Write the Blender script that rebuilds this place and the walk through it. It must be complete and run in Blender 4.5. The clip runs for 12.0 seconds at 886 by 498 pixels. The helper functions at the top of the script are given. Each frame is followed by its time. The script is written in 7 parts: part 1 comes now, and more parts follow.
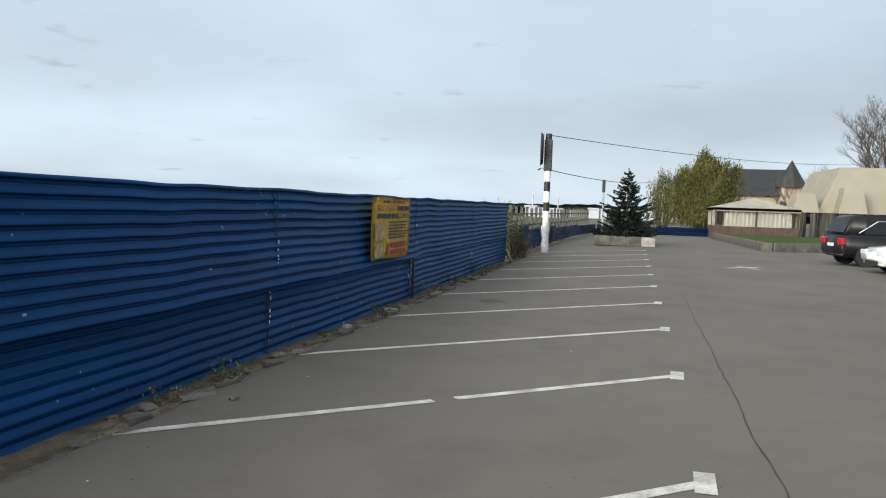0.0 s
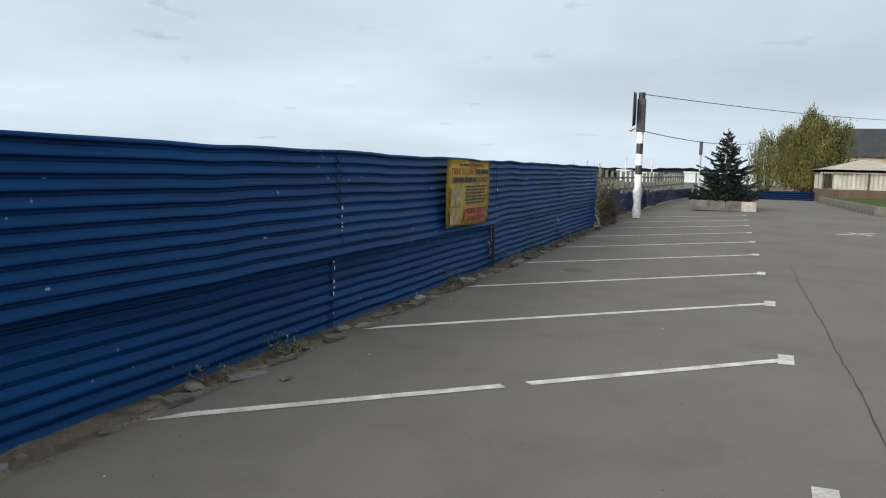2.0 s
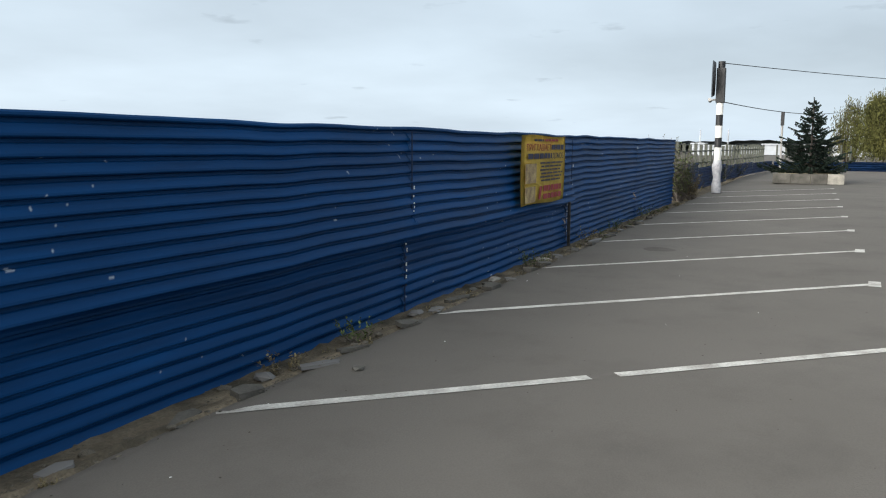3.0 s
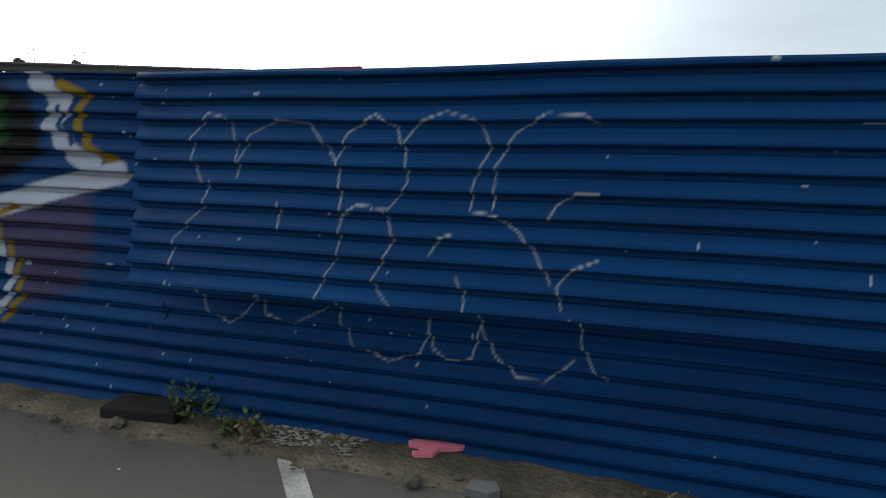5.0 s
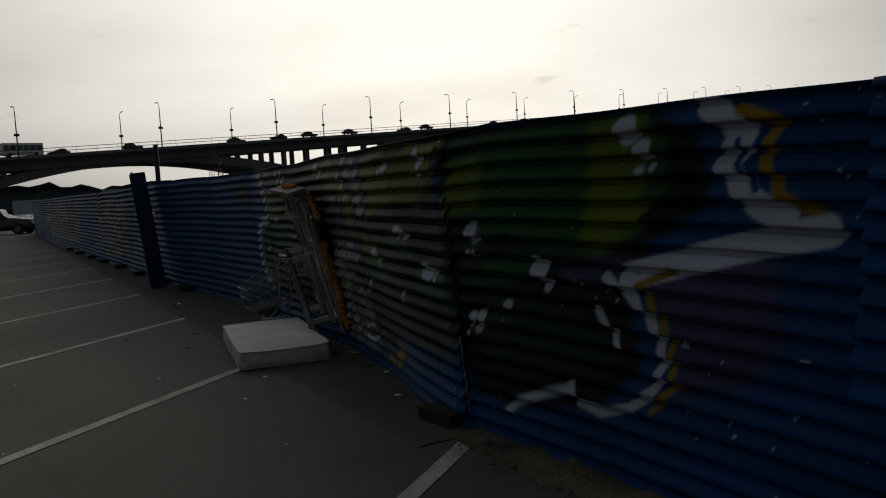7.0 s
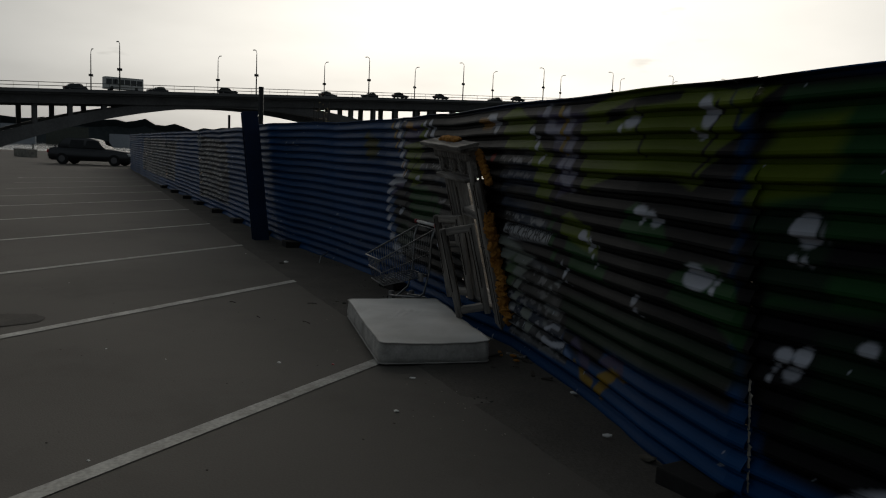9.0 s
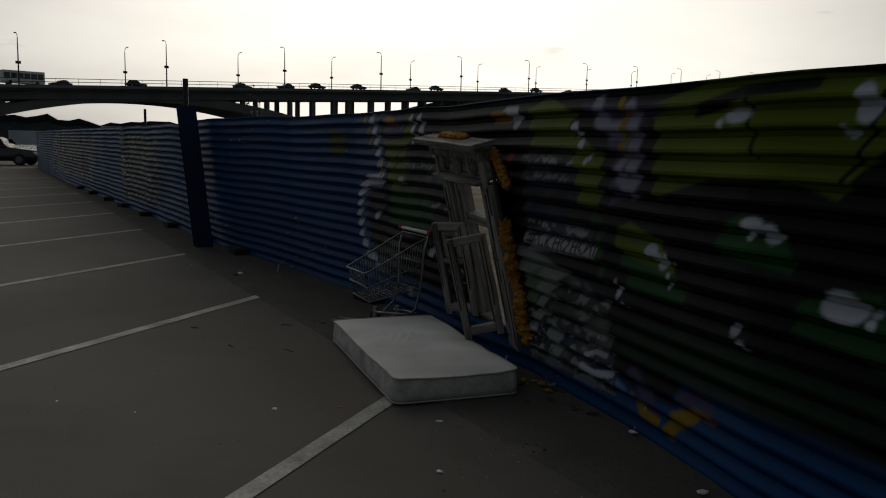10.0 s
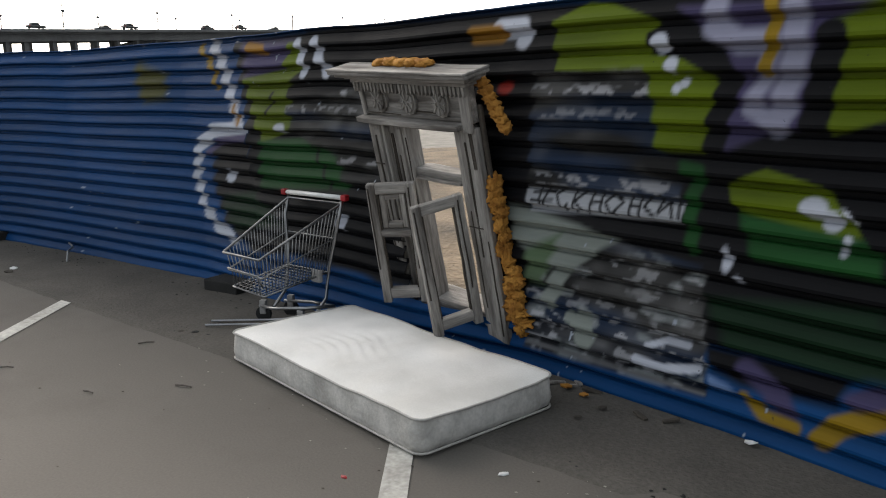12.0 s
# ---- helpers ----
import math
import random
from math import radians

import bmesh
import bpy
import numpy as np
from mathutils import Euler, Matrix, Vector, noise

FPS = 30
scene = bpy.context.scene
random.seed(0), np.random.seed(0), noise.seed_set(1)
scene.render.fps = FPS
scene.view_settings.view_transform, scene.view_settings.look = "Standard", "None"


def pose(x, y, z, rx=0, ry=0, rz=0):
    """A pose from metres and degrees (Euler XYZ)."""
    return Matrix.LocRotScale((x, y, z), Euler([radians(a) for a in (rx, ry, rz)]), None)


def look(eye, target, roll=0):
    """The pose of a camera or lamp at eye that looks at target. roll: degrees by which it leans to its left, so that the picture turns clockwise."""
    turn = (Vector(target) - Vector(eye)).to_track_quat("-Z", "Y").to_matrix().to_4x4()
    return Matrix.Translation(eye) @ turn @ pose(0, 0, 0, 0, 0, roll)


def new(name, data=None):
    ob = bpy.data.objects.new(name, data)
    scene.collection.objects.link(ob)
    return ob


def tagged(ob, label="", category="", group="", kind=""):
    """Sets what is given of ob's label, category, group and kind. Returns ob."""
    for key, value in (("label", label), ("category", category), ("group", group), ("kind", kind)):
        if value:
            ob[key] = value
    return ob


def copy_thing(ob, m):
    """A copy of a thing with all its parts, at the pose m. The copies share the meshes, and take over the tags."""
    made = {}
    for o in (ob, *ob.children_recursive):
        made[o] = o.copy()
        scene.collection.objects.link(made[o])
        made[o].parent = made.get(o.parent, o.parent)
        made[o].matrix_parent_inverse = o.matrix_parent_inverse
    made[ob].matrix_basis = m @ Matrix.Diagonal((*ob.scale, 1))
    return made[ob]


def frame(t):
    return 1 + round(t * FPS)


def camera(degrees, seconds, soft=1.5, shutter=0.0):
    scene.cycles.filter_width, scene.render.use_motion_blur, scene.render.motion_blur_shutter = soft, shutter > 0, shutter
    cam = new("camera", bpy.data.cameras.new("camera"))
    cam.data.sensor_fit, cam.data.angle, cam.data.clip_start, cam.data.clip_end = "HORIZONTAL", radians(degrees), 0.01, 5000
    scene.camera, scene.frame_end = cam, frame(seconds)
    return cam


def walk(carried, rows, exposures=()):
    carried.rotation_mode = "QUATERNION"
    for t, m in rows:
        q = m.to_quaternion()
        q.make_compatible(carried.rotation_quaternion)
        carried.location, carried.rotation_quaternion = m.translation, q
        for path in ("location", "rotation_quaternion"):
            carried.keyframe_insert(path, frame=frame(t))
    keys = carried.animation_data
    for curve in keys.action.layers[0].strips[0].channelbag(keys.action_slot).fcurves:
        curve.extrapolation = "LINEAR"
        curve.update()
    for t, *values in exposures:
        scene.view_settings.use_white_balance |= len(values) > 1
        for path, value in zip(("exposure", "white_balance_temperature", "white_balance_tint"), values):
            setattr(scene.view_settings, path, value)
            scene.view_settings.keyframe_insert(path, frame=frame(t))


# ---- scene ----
cam = camera(57.4, 12.0, 1.1)
PATH = [
    (0, (-8.286, -3.811, 1.624), (-6.342, -3.356, 1.514), 1.9),
    (0.5, (-8.092, -3.748, 1.586), (-6.175, -3.201, 1.425), -0.6),
    (1, (-7.864, -3.796, 1.626), (-5.99, -3.111, 1.479), -0.1),
    (1.5, (-7.652, -3.856, 1.61), (-5.762, -3.213, 1.487), 1.8),
    (2, (-7.495, -3.774, 1.592), (-5.619, -3.11, 1.391), 1.4),
    (2.5, (-7.296, -3.615, 1.593), (-5.412, -2.973, 1.403), 0.4),
    (3, (-7.144, -3.56, 1.579), (-5.337, -2.742, 1.321), 0.3),
    (3.5, (-6.929, -3.586, 1.572), (-5.345, -2.395, 1.3), 2.2),
    (3.7, (-6.896, -3.585, 1.579), (-5.326, -2.366, 1.352), 2.7),
    (5.3, (-8.002, -3.087, 1.487), (-9.161, -1.485, 1.183), -1.1),
    (5.5, (-8.086, -2.991, 1.450), (-9.399, -1.506, 1.184), -0.7),
    (6, (-8.325, -2.816, 1.457), (-9.800, -1.479, 1.268), 1.6),
    (6.5, (-8.690, -2.702, 1.482), (-10.254, -1.474, 1.266), 1.8),
    (7, (-9.090, -2.508, 1.524), (-10.829, -1.533, 1.361), -3.2),
    (7.2, (-9.248, -2.425, 1.535), (-11.030, -1.521, 1.440), -2.5),
    (8.8, (-10.647, -2.511, 1.483), (-12.459, -1.699, 1.248), 1.2),
    (9, (-10.866, -2.553, 1.456), (-12.680, -1.743, 1.223), 2.5),
    (9.5, (-11.342, -2.718, 1.475), (-13.057, -1.741, 1.155), 1.5),
    (10, (-11.886, -2.741, 1.500), (-13.609, -1.757, 1.249), 1.4),
    (10.5, (-12.349, -2.909, 1.470), (-13.974, -1.802, 1.106), 1.6),
    (11, (-12.917, -2.926, 1.437), (-14.374, -1.586, 1.157), 0.7),
    (11.5, (-13.402, -3.005, 1.435), (-14.818, -1.627, 1.123), 1.0),
    (12, (-13.924, -2.935, 1.455), (-15.194, -1.441, 1.063), -0.7),
]
EXPOSURES = [(0, -0.2, 6400, 10), (1.0, -0.2, 6400, 10), (2.0, -0.2, 6400, 10), (3.7, -0.15, 6350, 10), (5.3, -0.35, 6500, 10), (5.5, -0.6, 6550, 10), (5.7, -1.7, 6600, 10), (6.0, -3.1, 6600, 10), (6.5, -2.85, 6600, 10), (7.2, -3.15, 6600, 10),
             (9.0, -2.85, 6600, 10), (9.5, -1.35, 6700, 10), (10.0, -2.85, 6700, 10), (10.5, -2.3, 6750, 10), (11.0, -1.7, 6800, 11), (11.5, -0.9, 6750, 13), (12, 0.0, 6780, 14)]
walk(cam, [(t, look(e, a, r)) for t, e, a, r in PATH], EXPOSURES)

# ---- sky, sun ----
SUN_AZ, SUN_EL = radians(151), radians(21)
SUN_DIR = Vector((math.cos(SUN_AZ) * math.cos(SUN_EL), math.sin(SUN_AZ) * math.cos(SUN_EL), math.sin(SUN_EL)))
world = bpy.data.worlds.new("world")
scene.world = world
world.use_nodes = True
wn, wl = world.node_tree.nodes, world.node_tree.links
wn.clear()


w_out, w_bg = wn.new("ShaderNodeOutputWorld"), wn.new("ShaderNodeBackground")
w_bg.inputs[1].default_value = 0.1
sky = wn.new("ShaderNodeTexSky")
sky.sky_type, sky.sun_disc = "NISHITA", False
sky.sun_elevation, sky.sun_rotation = SUN_EL, radians(90) - SUN_AZ
sky.air_density, sky.dust_density, sky.ozone_density = 1.0, 2.5, 1.0
tc = wn.new("ShaderNodeTexCoord")
# brightness of the cloud layer round the veiled sun
dot = wn.new("ShaderNodeVectorMath")
dot.operation = "DOT_PRODUCT"
dot.inputs[1].default_value = SUN_DIR
wl.new(tc.outputs["Generated"], dot.inputs[0])
glow = wn.new("ShaderNodeMapRange")
glow.interpolation_type = "LINEAR"
for i, v in ((1, 0.25), (2, 1.0), (3, 0.0), (4, 1.0)):
    glow.inputs[i].default_value = v
wl.new(dot.outputs["Value"], glow.inputs[0])
gpow = wn.new("ShaderNodeMath")
gpow.operation = "POWER"
gpow.inputs[1].default_value = 4.2
wl.new(glow.outputs[0], gpow.inputs[0])
# flattened cloud noise
sep = wn.new("ShaderNodeSeparateXYZ")
wl.new(tc.outputs["Generated"], sep.inputs[0])
hz = wn.new("ShaderNodeMath")
hz.operation = "MAXIMUM"
hz.inputs[1].default_value = 0.0
wl.new(sep.outputs[2], hz.inputs[0])
hz2 = wn.new("ShaderNodeMath")
hz2.operation = "ADD"
hz2.inputs[1].default_value = 0.16
wl.new(hz.outputs[0], hz2.inputs[0])
proj = wn.new("ShaderNodeVectorMath")
proj.operation = "DIVIDE"
comb = wn.new("ShaderNodeCombineXYZ")
for i in range(3):
    wl.new(hz2.outputs[0], comb.inputs[i])
wl.new(tc.outputs["Generated"], proj.inputs[0])
wl.new(comb.outputs[0], proj.inputs[1])
cl = wn.new("ShaderNodeTexNoise")
cl.inputs["Scale"].default_value, cl.inputs["Detail"].default_value, cl.inputs["Roughness"].default_value = 0.42, 7.0, 0.5
wl.new(proj.outputs[0], cl.inputs["Vector"])
clr = wn.new("ShaderNodeMapRange")
for i, v in ((1, 0.3), (2, 0.72), (3, 1.16), (4, 0.74)):
    clr.inputs[i].default_value = v
wl.new(cl.outputs["Fac"], clr.inputs[0])
# a few small dark cloudlets
mp = wn.new("ShaderNodeMapping")
mp.inputs["Scale"].default_value = (2.6, 2.6, 9.0)
wl.new(proj.outputs[0], mp.inputs[0])
cs = wn.new("ShaderNodeTexNoise")
cs.inputs["Scale"].default_value, cs.inputs["Detail"].default_value = 1.0, 4.0
wl.new(mp.outputs[0], cs.inputs["Vector"])
csr = wn.new("ShaderNodeMapRange")
for i, v in ((1, 0.675), (2, 0.74), (3, 1.0), (4, 0.82)):
    csr.inputs[i].default_value = v
wl.new(cs.outputs["Fac"], csr.inputs[0])
base = wn.new("ShaderNodeMix")
base.data_type = "RGBA"
base.inputs[6].default_value = (8.7, 10.1, 11.2, 1)
base.inputs[7].default_value = (118.0, 114.0, 105.0, 1)
wl.new(gpow.outputs[0], base.inputs[0])
m1 = wn.new("ShaderNodeMath")
m1.operation = "MULTIPLY"
wl.new(clr.outputs[0], m1.inputs[0])
wl.new(csr.outputs[0], m1.inputs[1])
m2 = wn.new("ShaderNodeVectorMath")
m2.operation = "SCALE"
wl.new(base.outputs[2], m2.inputs[0])
wl.new(m1.outputs[0], m2.inputs["Scale"])
mixsky = wn.new("ShaderNodeMix")
mixsky.data_type = "RGBA"
mixsky.inputs[0].default_value = 0.88
wl.new(sky.outputs[0], mixsky.inputs[6])
wl.new(m2.outputs[0], mixsky.inputs[7])
wl.new(mixsky.outputs[2], w_bg.inputs[0])
wl.new(w_bg.outputs[0], w_out.inputs[0])

sun = new("sun", bpy.data.lights.new("sun", "SUN"))
sun.data.energy, sun.data.angle, sun.data.color = 2.0, radians(14), (1.0, 0.95, 0.86)
sun.matrix_world = look((0, 0, 50), Vector((0, 0, 50)) - SUN_DIR)


# ---- materials ----
def mat(name, color, rough=0.7, metal=0.0, vary=0.25, scale=8.0, fine=60.0, bump=0.15, spec=0.4, second=None, dist=0.004, island=0.0):
    """A surface: base colour with stains at a large scale and grain at a fine one, and a fine relief."""
    m = bpy.data.materials.new(name)
    m.use_nodes = True
    n, l = m.node_tree.nodes, m.node_tree.links
    b = n["Principled BSDF"]
    b.inputs["Metallic"].default_value = metal
    b.inputs["Specular IOR Level"].default_value = spec
    t = n.new("ShaderNodeTexCoord")
    a, c = n.new("ShaderNodeTexNoise"), n.new("ShaderNodeTexNoise")
    for q, s, d in ((a, scale, 5.0), (c, fine, 3.0)):
        q.inputs["Scale"].default_value, q.inputs["Detail"].default_value = s, d
        l.new(t.outputs["Object"], q.inputs["Vector"])
    ramp = n.new("ShaderNodeMapRange")
    for i, v in ((1, 0.32), (2, 0.7)):
        ramp.inputs[i].default_value = v
    l.new(a.outputs["Fac"], ramp.inputs[0])
    mix = n.new("ShaderNodeMix")
    mix.data_type = "RGBA"
    k = second or tuple(v * (1 - vary) for v in color)
    mix.inputs[6].default_value, mix.inputs[7].default_value = (*color, 1), (*k, 1)
    l.new(ramp.outputs[0], mix.inputs[0])
    grain = n.new("ShaderNodeMapRange")
    for i, v in ((1, 0.25), (2, 0.75), (3, 1 - vary * 0.6), (4, 1 + vary * 0.6)):
        grain.inputs[i].default_value = v
    l.new(c.outputs["Fac"], grain.inputs[0])
    sc = n.new("ShaderNodeVectorMath")
    sc.operation = "SCALE"
    l.new(mix.outputs[2], sc.inputs[0])
    l.new(grain.outputs[0], sc.inputs["Scale"])
    last = sc.outputs[0]
    if island:
        g = n.new("ShaderNodeNewGeometry")
        gi = n.new("ShaderNodeMapRange")
        gi.inputs[3].default_value, gi.inputs[4].default_value = 1 - island, 1 + island
        l.new(g.outputs["Random Per Island"], gi.inputs[0])
        s2 = n.new("ShaderNodeVectorMath")
        s2.operation = "SCALE"
        l.new(last, s2.inputs[0])
        l.new(gi.outputs[0], s2.inputs["Scale"])
        last = s2.outputs[0]
    l.new(last, b.inputs["Base Color"])
    rr = n.new("ShaderNodeMapRange")
    rr.inputs[3].default_value, rr.inputs[4].default_value = max(0.02, rough - 0.1), min(1, rough + 0.1)
    l.new(a.outputs["Fac"], rr.inputs[0])
    l.new(rr.outputs[0], b.inputs["Roughness"])
    if bump:
        bp = n.new("ShaderNodeBump")
        bp.inputs["Strength"].default_value, bp.inputs["Distance"].default_value = bump, dist
        l.new(c.outputs["Fac"], bp.inputs["Height"])
        l.new(bp.outputs[0], b.inputs["Normal"])
    return m


def asphalt_material():
    m = mat("asphalt", (0.114, 0.103, 0.091), 0.86, 0, 0.14, 0.35, 90, 0.35, 0.18, dist=0.006)
    n, l = m.node_tree.nodes, m.node_tree.links
    b = n["Principled BSDF"]
    src = b.inputs["Base Color"].links[0].from_socket
    t = n.new("ShaderNodeTexCoord")
    st = n.new("ShaderNodeTexNoise")
    st.inputs["Scale"].default_value, st.inputs["Detail"].default_value, st.inputs["Roughness"].default_value = 0.9, 8.0, 0.65
    l.new(t.outputs["Object"], st.inputs["Vector"])
    r = n.new("ShaderNodeMapRange")
    for i, v in ((1, 0.5), (2, 0.72), (3, 1.0), (4, 0.80)):
        r.inputs[i].default_value = v
    l.new(st.outputs["Fac"], r.inputs[0])
    s = n.new("ShaderNodeVectorMath")
    s.operation = "SCALE"
    l.new(src, s.inputs[0])
    l.new(r.outputs[0], s.inputs["Scale"])
    l.new(s.outputs[0], b.inputs["Base Color"])
    return m


def painted_sheet_material():
    """Painted steel sheet: the colours sprayed on it come from the mesh, with dust, scratches and faded streaks."""
    m = bpy.data.materials.new("painted_sheet")
    m.use_nodes = True
    n, l = m.node_tree.nodes, m.node_tree.links
    b = n["Principled BSDF"]
    at = n.new("ShaderNodeAttribute")
    at.attribute_name = "paint"
    t = n.new("ShaderNodeTexCoord")
    mp = n.new("ShaderNodeMapping")
    mp.inputs["Scale"].default_value = (0.5, 1.0, 6.0)
    l.new(t.outputs["Object"], mp.inputs[0])
    a = n.new("ShaderNodeTexNoise")
    a.inputs["Scale"].default_value, a.inputs["Detail"].default_value = 2.2, 7.0
    l.new(mp.outputs[0], a.inputs["Vector"])
    r = n.new("ShaderNodeMapRange")
    for i, v in ((1, 0.3), (2, 0.75), (3, 0.80), (4, 1.22)):
        r.inputs[i].default_value = v
    l.new(a.outputs["Fac"], r.inputs[0])
    s = n.new("ShaderNodeVectorMath")
    s.operation = "SCALE"
    l.new(at.outputs["Color"], s.inputs[0])
    l.new(r.outputs[0], s.inputs["Scale"])
    # flaked specks
    f = n.new("ShaderNodeTexNoise")
    f.inputs["Scale"].default_value, f.inputs["Detail"].default_value = 38.0, 2.0
    l.new(t.outputs["Object"], f.inputs["Vector"])
    fr = n.new("ShaderNodeMapRange")
    for i, v in ((1, 0.735), (2, 0.76), (3, 0.0), (4, 0.55)):
        fr.inputs[i].default_value = v
    l.new(f.outputs["Fac"], fr.inputs[0])
    mx = n.new("ShaderNodeMix")
    mx.data_type = "RGBA"
    mx.inputs[7].default_value = (0.02, 0.02, 0.024, 1)
    l.new(fr.outputs[0], mx.inputs[0])
    l.new(s.outputs[0], mx.inputs[6])
    l.new(mx.outputs[2], b.inputs["Base Color"])
    rr = n.new("ShaderNodeMapRange")
    rr.inputs[3].default_value, rr.inputs[4].default_value = 0.40, 0.58
    l.new(a.outputs["Fac"], rr.inputs[0])
    l.new(rr.outputs[0], b.inputs["Roughness"])
    b.inputs["Specular IOR Level"].default_value = 0.08
    d = n.new("ShaderNodeTexNoise")
    d.inputs["Scale"].default_value, d.inputs["Detail"].default_value = 3.0, 3.0
    l.new(t.outputs["Object"], d.inputs["Vector"])
    bp = n.new("ShaderNodeBump")
    bp.inputs["Strength"].default_value, bp.inputs["Distance"].default_value = 0.25, 0.03
    l.new(d.outputs["Fac"], bp.inputs["Height"])
    l.new(bp.outputs[0], b.inputs["Normal"])
    return m


def glass_material(name, tint, rough=0.05):
    m = bpy.data.materials.new(name)
    m.use_nodes = True
    b = m.node_tree.nodes["Principled BSDF"]
    b.inputs["Base Color"].default_value = (*tint, 1)
    b.inputs["Roughness"].default_value = rough
    b.inputs["Specular IOR Level"].default_value = 0.6
    return m


ASPHALT = asphalt_material()
SHEET = painted_sheet_material()
ROADPAINT = mat("road_paint", (0.50, 0.485, 0.45), 0.85, 0, 0.40, 5, 45, 0.3, 0.2, second=(0.27, 0.255, 0.23))
DIRT = mat("dirt", (0.175, 0.143, 0.102), 0.95, 0, 0.45, 3, 40, 0.8, 0.1, second=(0.050, 0.044, 0.033), dist=0.02)
SAND = mat("sand", (0.175, 0.130, 0.085), 0.95, 0, 0.45, 1.1, 18, 0.9, 0.1, second=(0.055, 0.045, 0.034), dist=0.03)
CONCRETE = mat("concrete", (0.33, 0.31, 0.27), 0.9, 0, 0.35, 4, 40, 0.5, 0.2, second=(0.17, 0.16, 0.14))
DARKCONCRETE = mat("bridge_concrete", (0.17, 0.165, 0.16), 0.9, 0, 0.3, 0.2, 3, 0.2, 0.2)
STONE = mat("stone", (0.10, 0.088, 0.07), 0.9, 0, 0.4, 9, 60, 0.6, 0.2, island=0.45)
BLUEPAINT = mat("blue_paint", (0.008, 0.045, 0.15), 0.5, 0, 0.3, 3, 40, 0.15, 0.4)
DARKBLUE = mat("dark_blue_paint", (0.004, 0.017, 0.055), 0.6, 0, 0.3, 3, 40, 0.15, 0.2)
TARRED = mat("tarred_timber", (0.018, 0.017, 0.016), 0.85, 0, 0.3, 6, 50, 0.5, 0.3)
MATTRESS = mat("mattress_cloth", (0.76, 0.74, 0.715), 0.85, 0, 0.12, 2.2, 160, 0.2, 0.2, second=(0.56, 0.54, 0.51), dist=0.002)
# the border's base tone is darker than the top panel's
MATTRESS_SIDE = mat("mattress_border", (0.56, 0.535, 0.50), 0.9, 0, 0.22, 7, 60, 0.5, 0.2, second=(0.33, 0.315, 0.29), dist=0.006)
PIPING = mat("piping", (0.42, 0.40, 0.37), 0.9, 0, 0.2, 12, 80, 0.1)
OLDWOOD = mat("weathered_wood", (0.34, 0.32, 0.295), 0.9, 0, 0.42, 8, 50, 0.9, 0.2, second=(0.085, 0.075, 0.068))


def along_grain(m, scale):
    """Stretch the stains and the grain of a wood along its length."""
    n, l = m.node_tree.nodes, m.node_tree.links
    mp = n.new("ShaderNodeMapping")
    mp.inputs["Scale"].default_value = scale
    src = [q for q in n if q.bl_idname == "ShaderNodeTexCoord"][0]
    l.new(src.outputs["Object"], mp.inputs[0])
    for q in n:
        if q.bl_idname == "ShaderNodeTexNoise":
            l.new(mp.outputs[0], q.inputs["Vector"])


along_grain(OLDWOOD, (2.6, 2.6, 0.28))
OLDWOOD_RAIL = mat("weathered_wood_rail", (0.34, 0.32, 0.295), 0.9, 0, 0.42, 8, 50, 0.9, 0.2, second=(0.085, 0.075, 0.068))
along_grain(OLDWOOD_RAIL, (0.28, 2.6, 2.6))
KERB = mat("kerb_concrete", (0.115, 0.108, 0.094), 0.9, 0, 0.35, 3, 40, 0.5, 0.2, second=(0.055, 0.052, 0.046), island=0.2)
DARKWOOD = mat("dark_rotten_wood", (0.07, 0.06, 0.05), 0.9, 0, 0.4, 8, 60, 0.5, 0.2)
FOAM = mat("aged_foam", (0.46, 0.22, 0.045), 0.9, 0, 0.35, 14, 70, 0.8, 0.2, second=(0.25, 0.10, 0.02), dist=0.01)
STEEL = mat("galvanised_wire", (0.30, 0.30, 0.30), 0.35, 0.85, 0.25, 10, 60, 0.05)
PLASTIC_GREY = mat("grey_plastic", (0.30, 0.29, 0.28), 0.5, 0, 0.2, 10, 60, 0.05)
RED = mat("red_plastic", (0.30, 0.01, 0.015), 0.4, 0, 0.2, 10, 50, 0.05)
WRAP = mat("plastic_wrap", (0.40, 0.40, 0.42), 0.45, 0, 0.3, 8, 40, 0.3, second=(0.22, 0.22, 0.24))
CHROME = mat("chrome_trim", (0.62, 0.62, 0.62), 0.25, 0.9, 0.1, 8, 50, 0)
WHITEPLASTIC = mat("white_plastic", (0.72, 0.71, 0.69), 0.4, 0, 0.15, 10, 60, 0.05)
BLACK = mat("black_paint", (0.016, 0.016, 0.018), 0.5, 0, 0.3, 8, 60, 0.1)
WHITEPAINT = mat("white_paint", (0.74, 0.73, 0.70), 0.7, 0, 0.2, 5, 50, 0.2, second=(0.55, 0.54, 0.5))
PINK = mat("pink_board", (0.80, 0.22, 0.27), 0.5, 0, 0.1, 8, 60, 0.05)
YELLOW = mat("banner_yellow", (0.78, 0.58, 0.12), 0.6, 0, 0.2, 6, 50, 0.1, second=(0.62, 0.45, 0.08))
INK = mat("banner_ink", (0.02, 0.02, 0.05), 0.6, 0, 0.1, 6, 50, 0)
REDINK = mat("banner_red", (0.27, 0.025, 0.03), 0.6, 0, 0.1, 6, 50, 0)
PHOTO = mat("banner_photo", (0.20, 0.125, 0.06), 0.6, 0, 0.5, 9, 40, 0, second=(0.48, 0.36, 0.17))
BARK = mat("bark", (0.095, 0.082, 0.072), 0.95, 0, 0.4, 10, 50, 0.8, 0.2, dist=0.02)
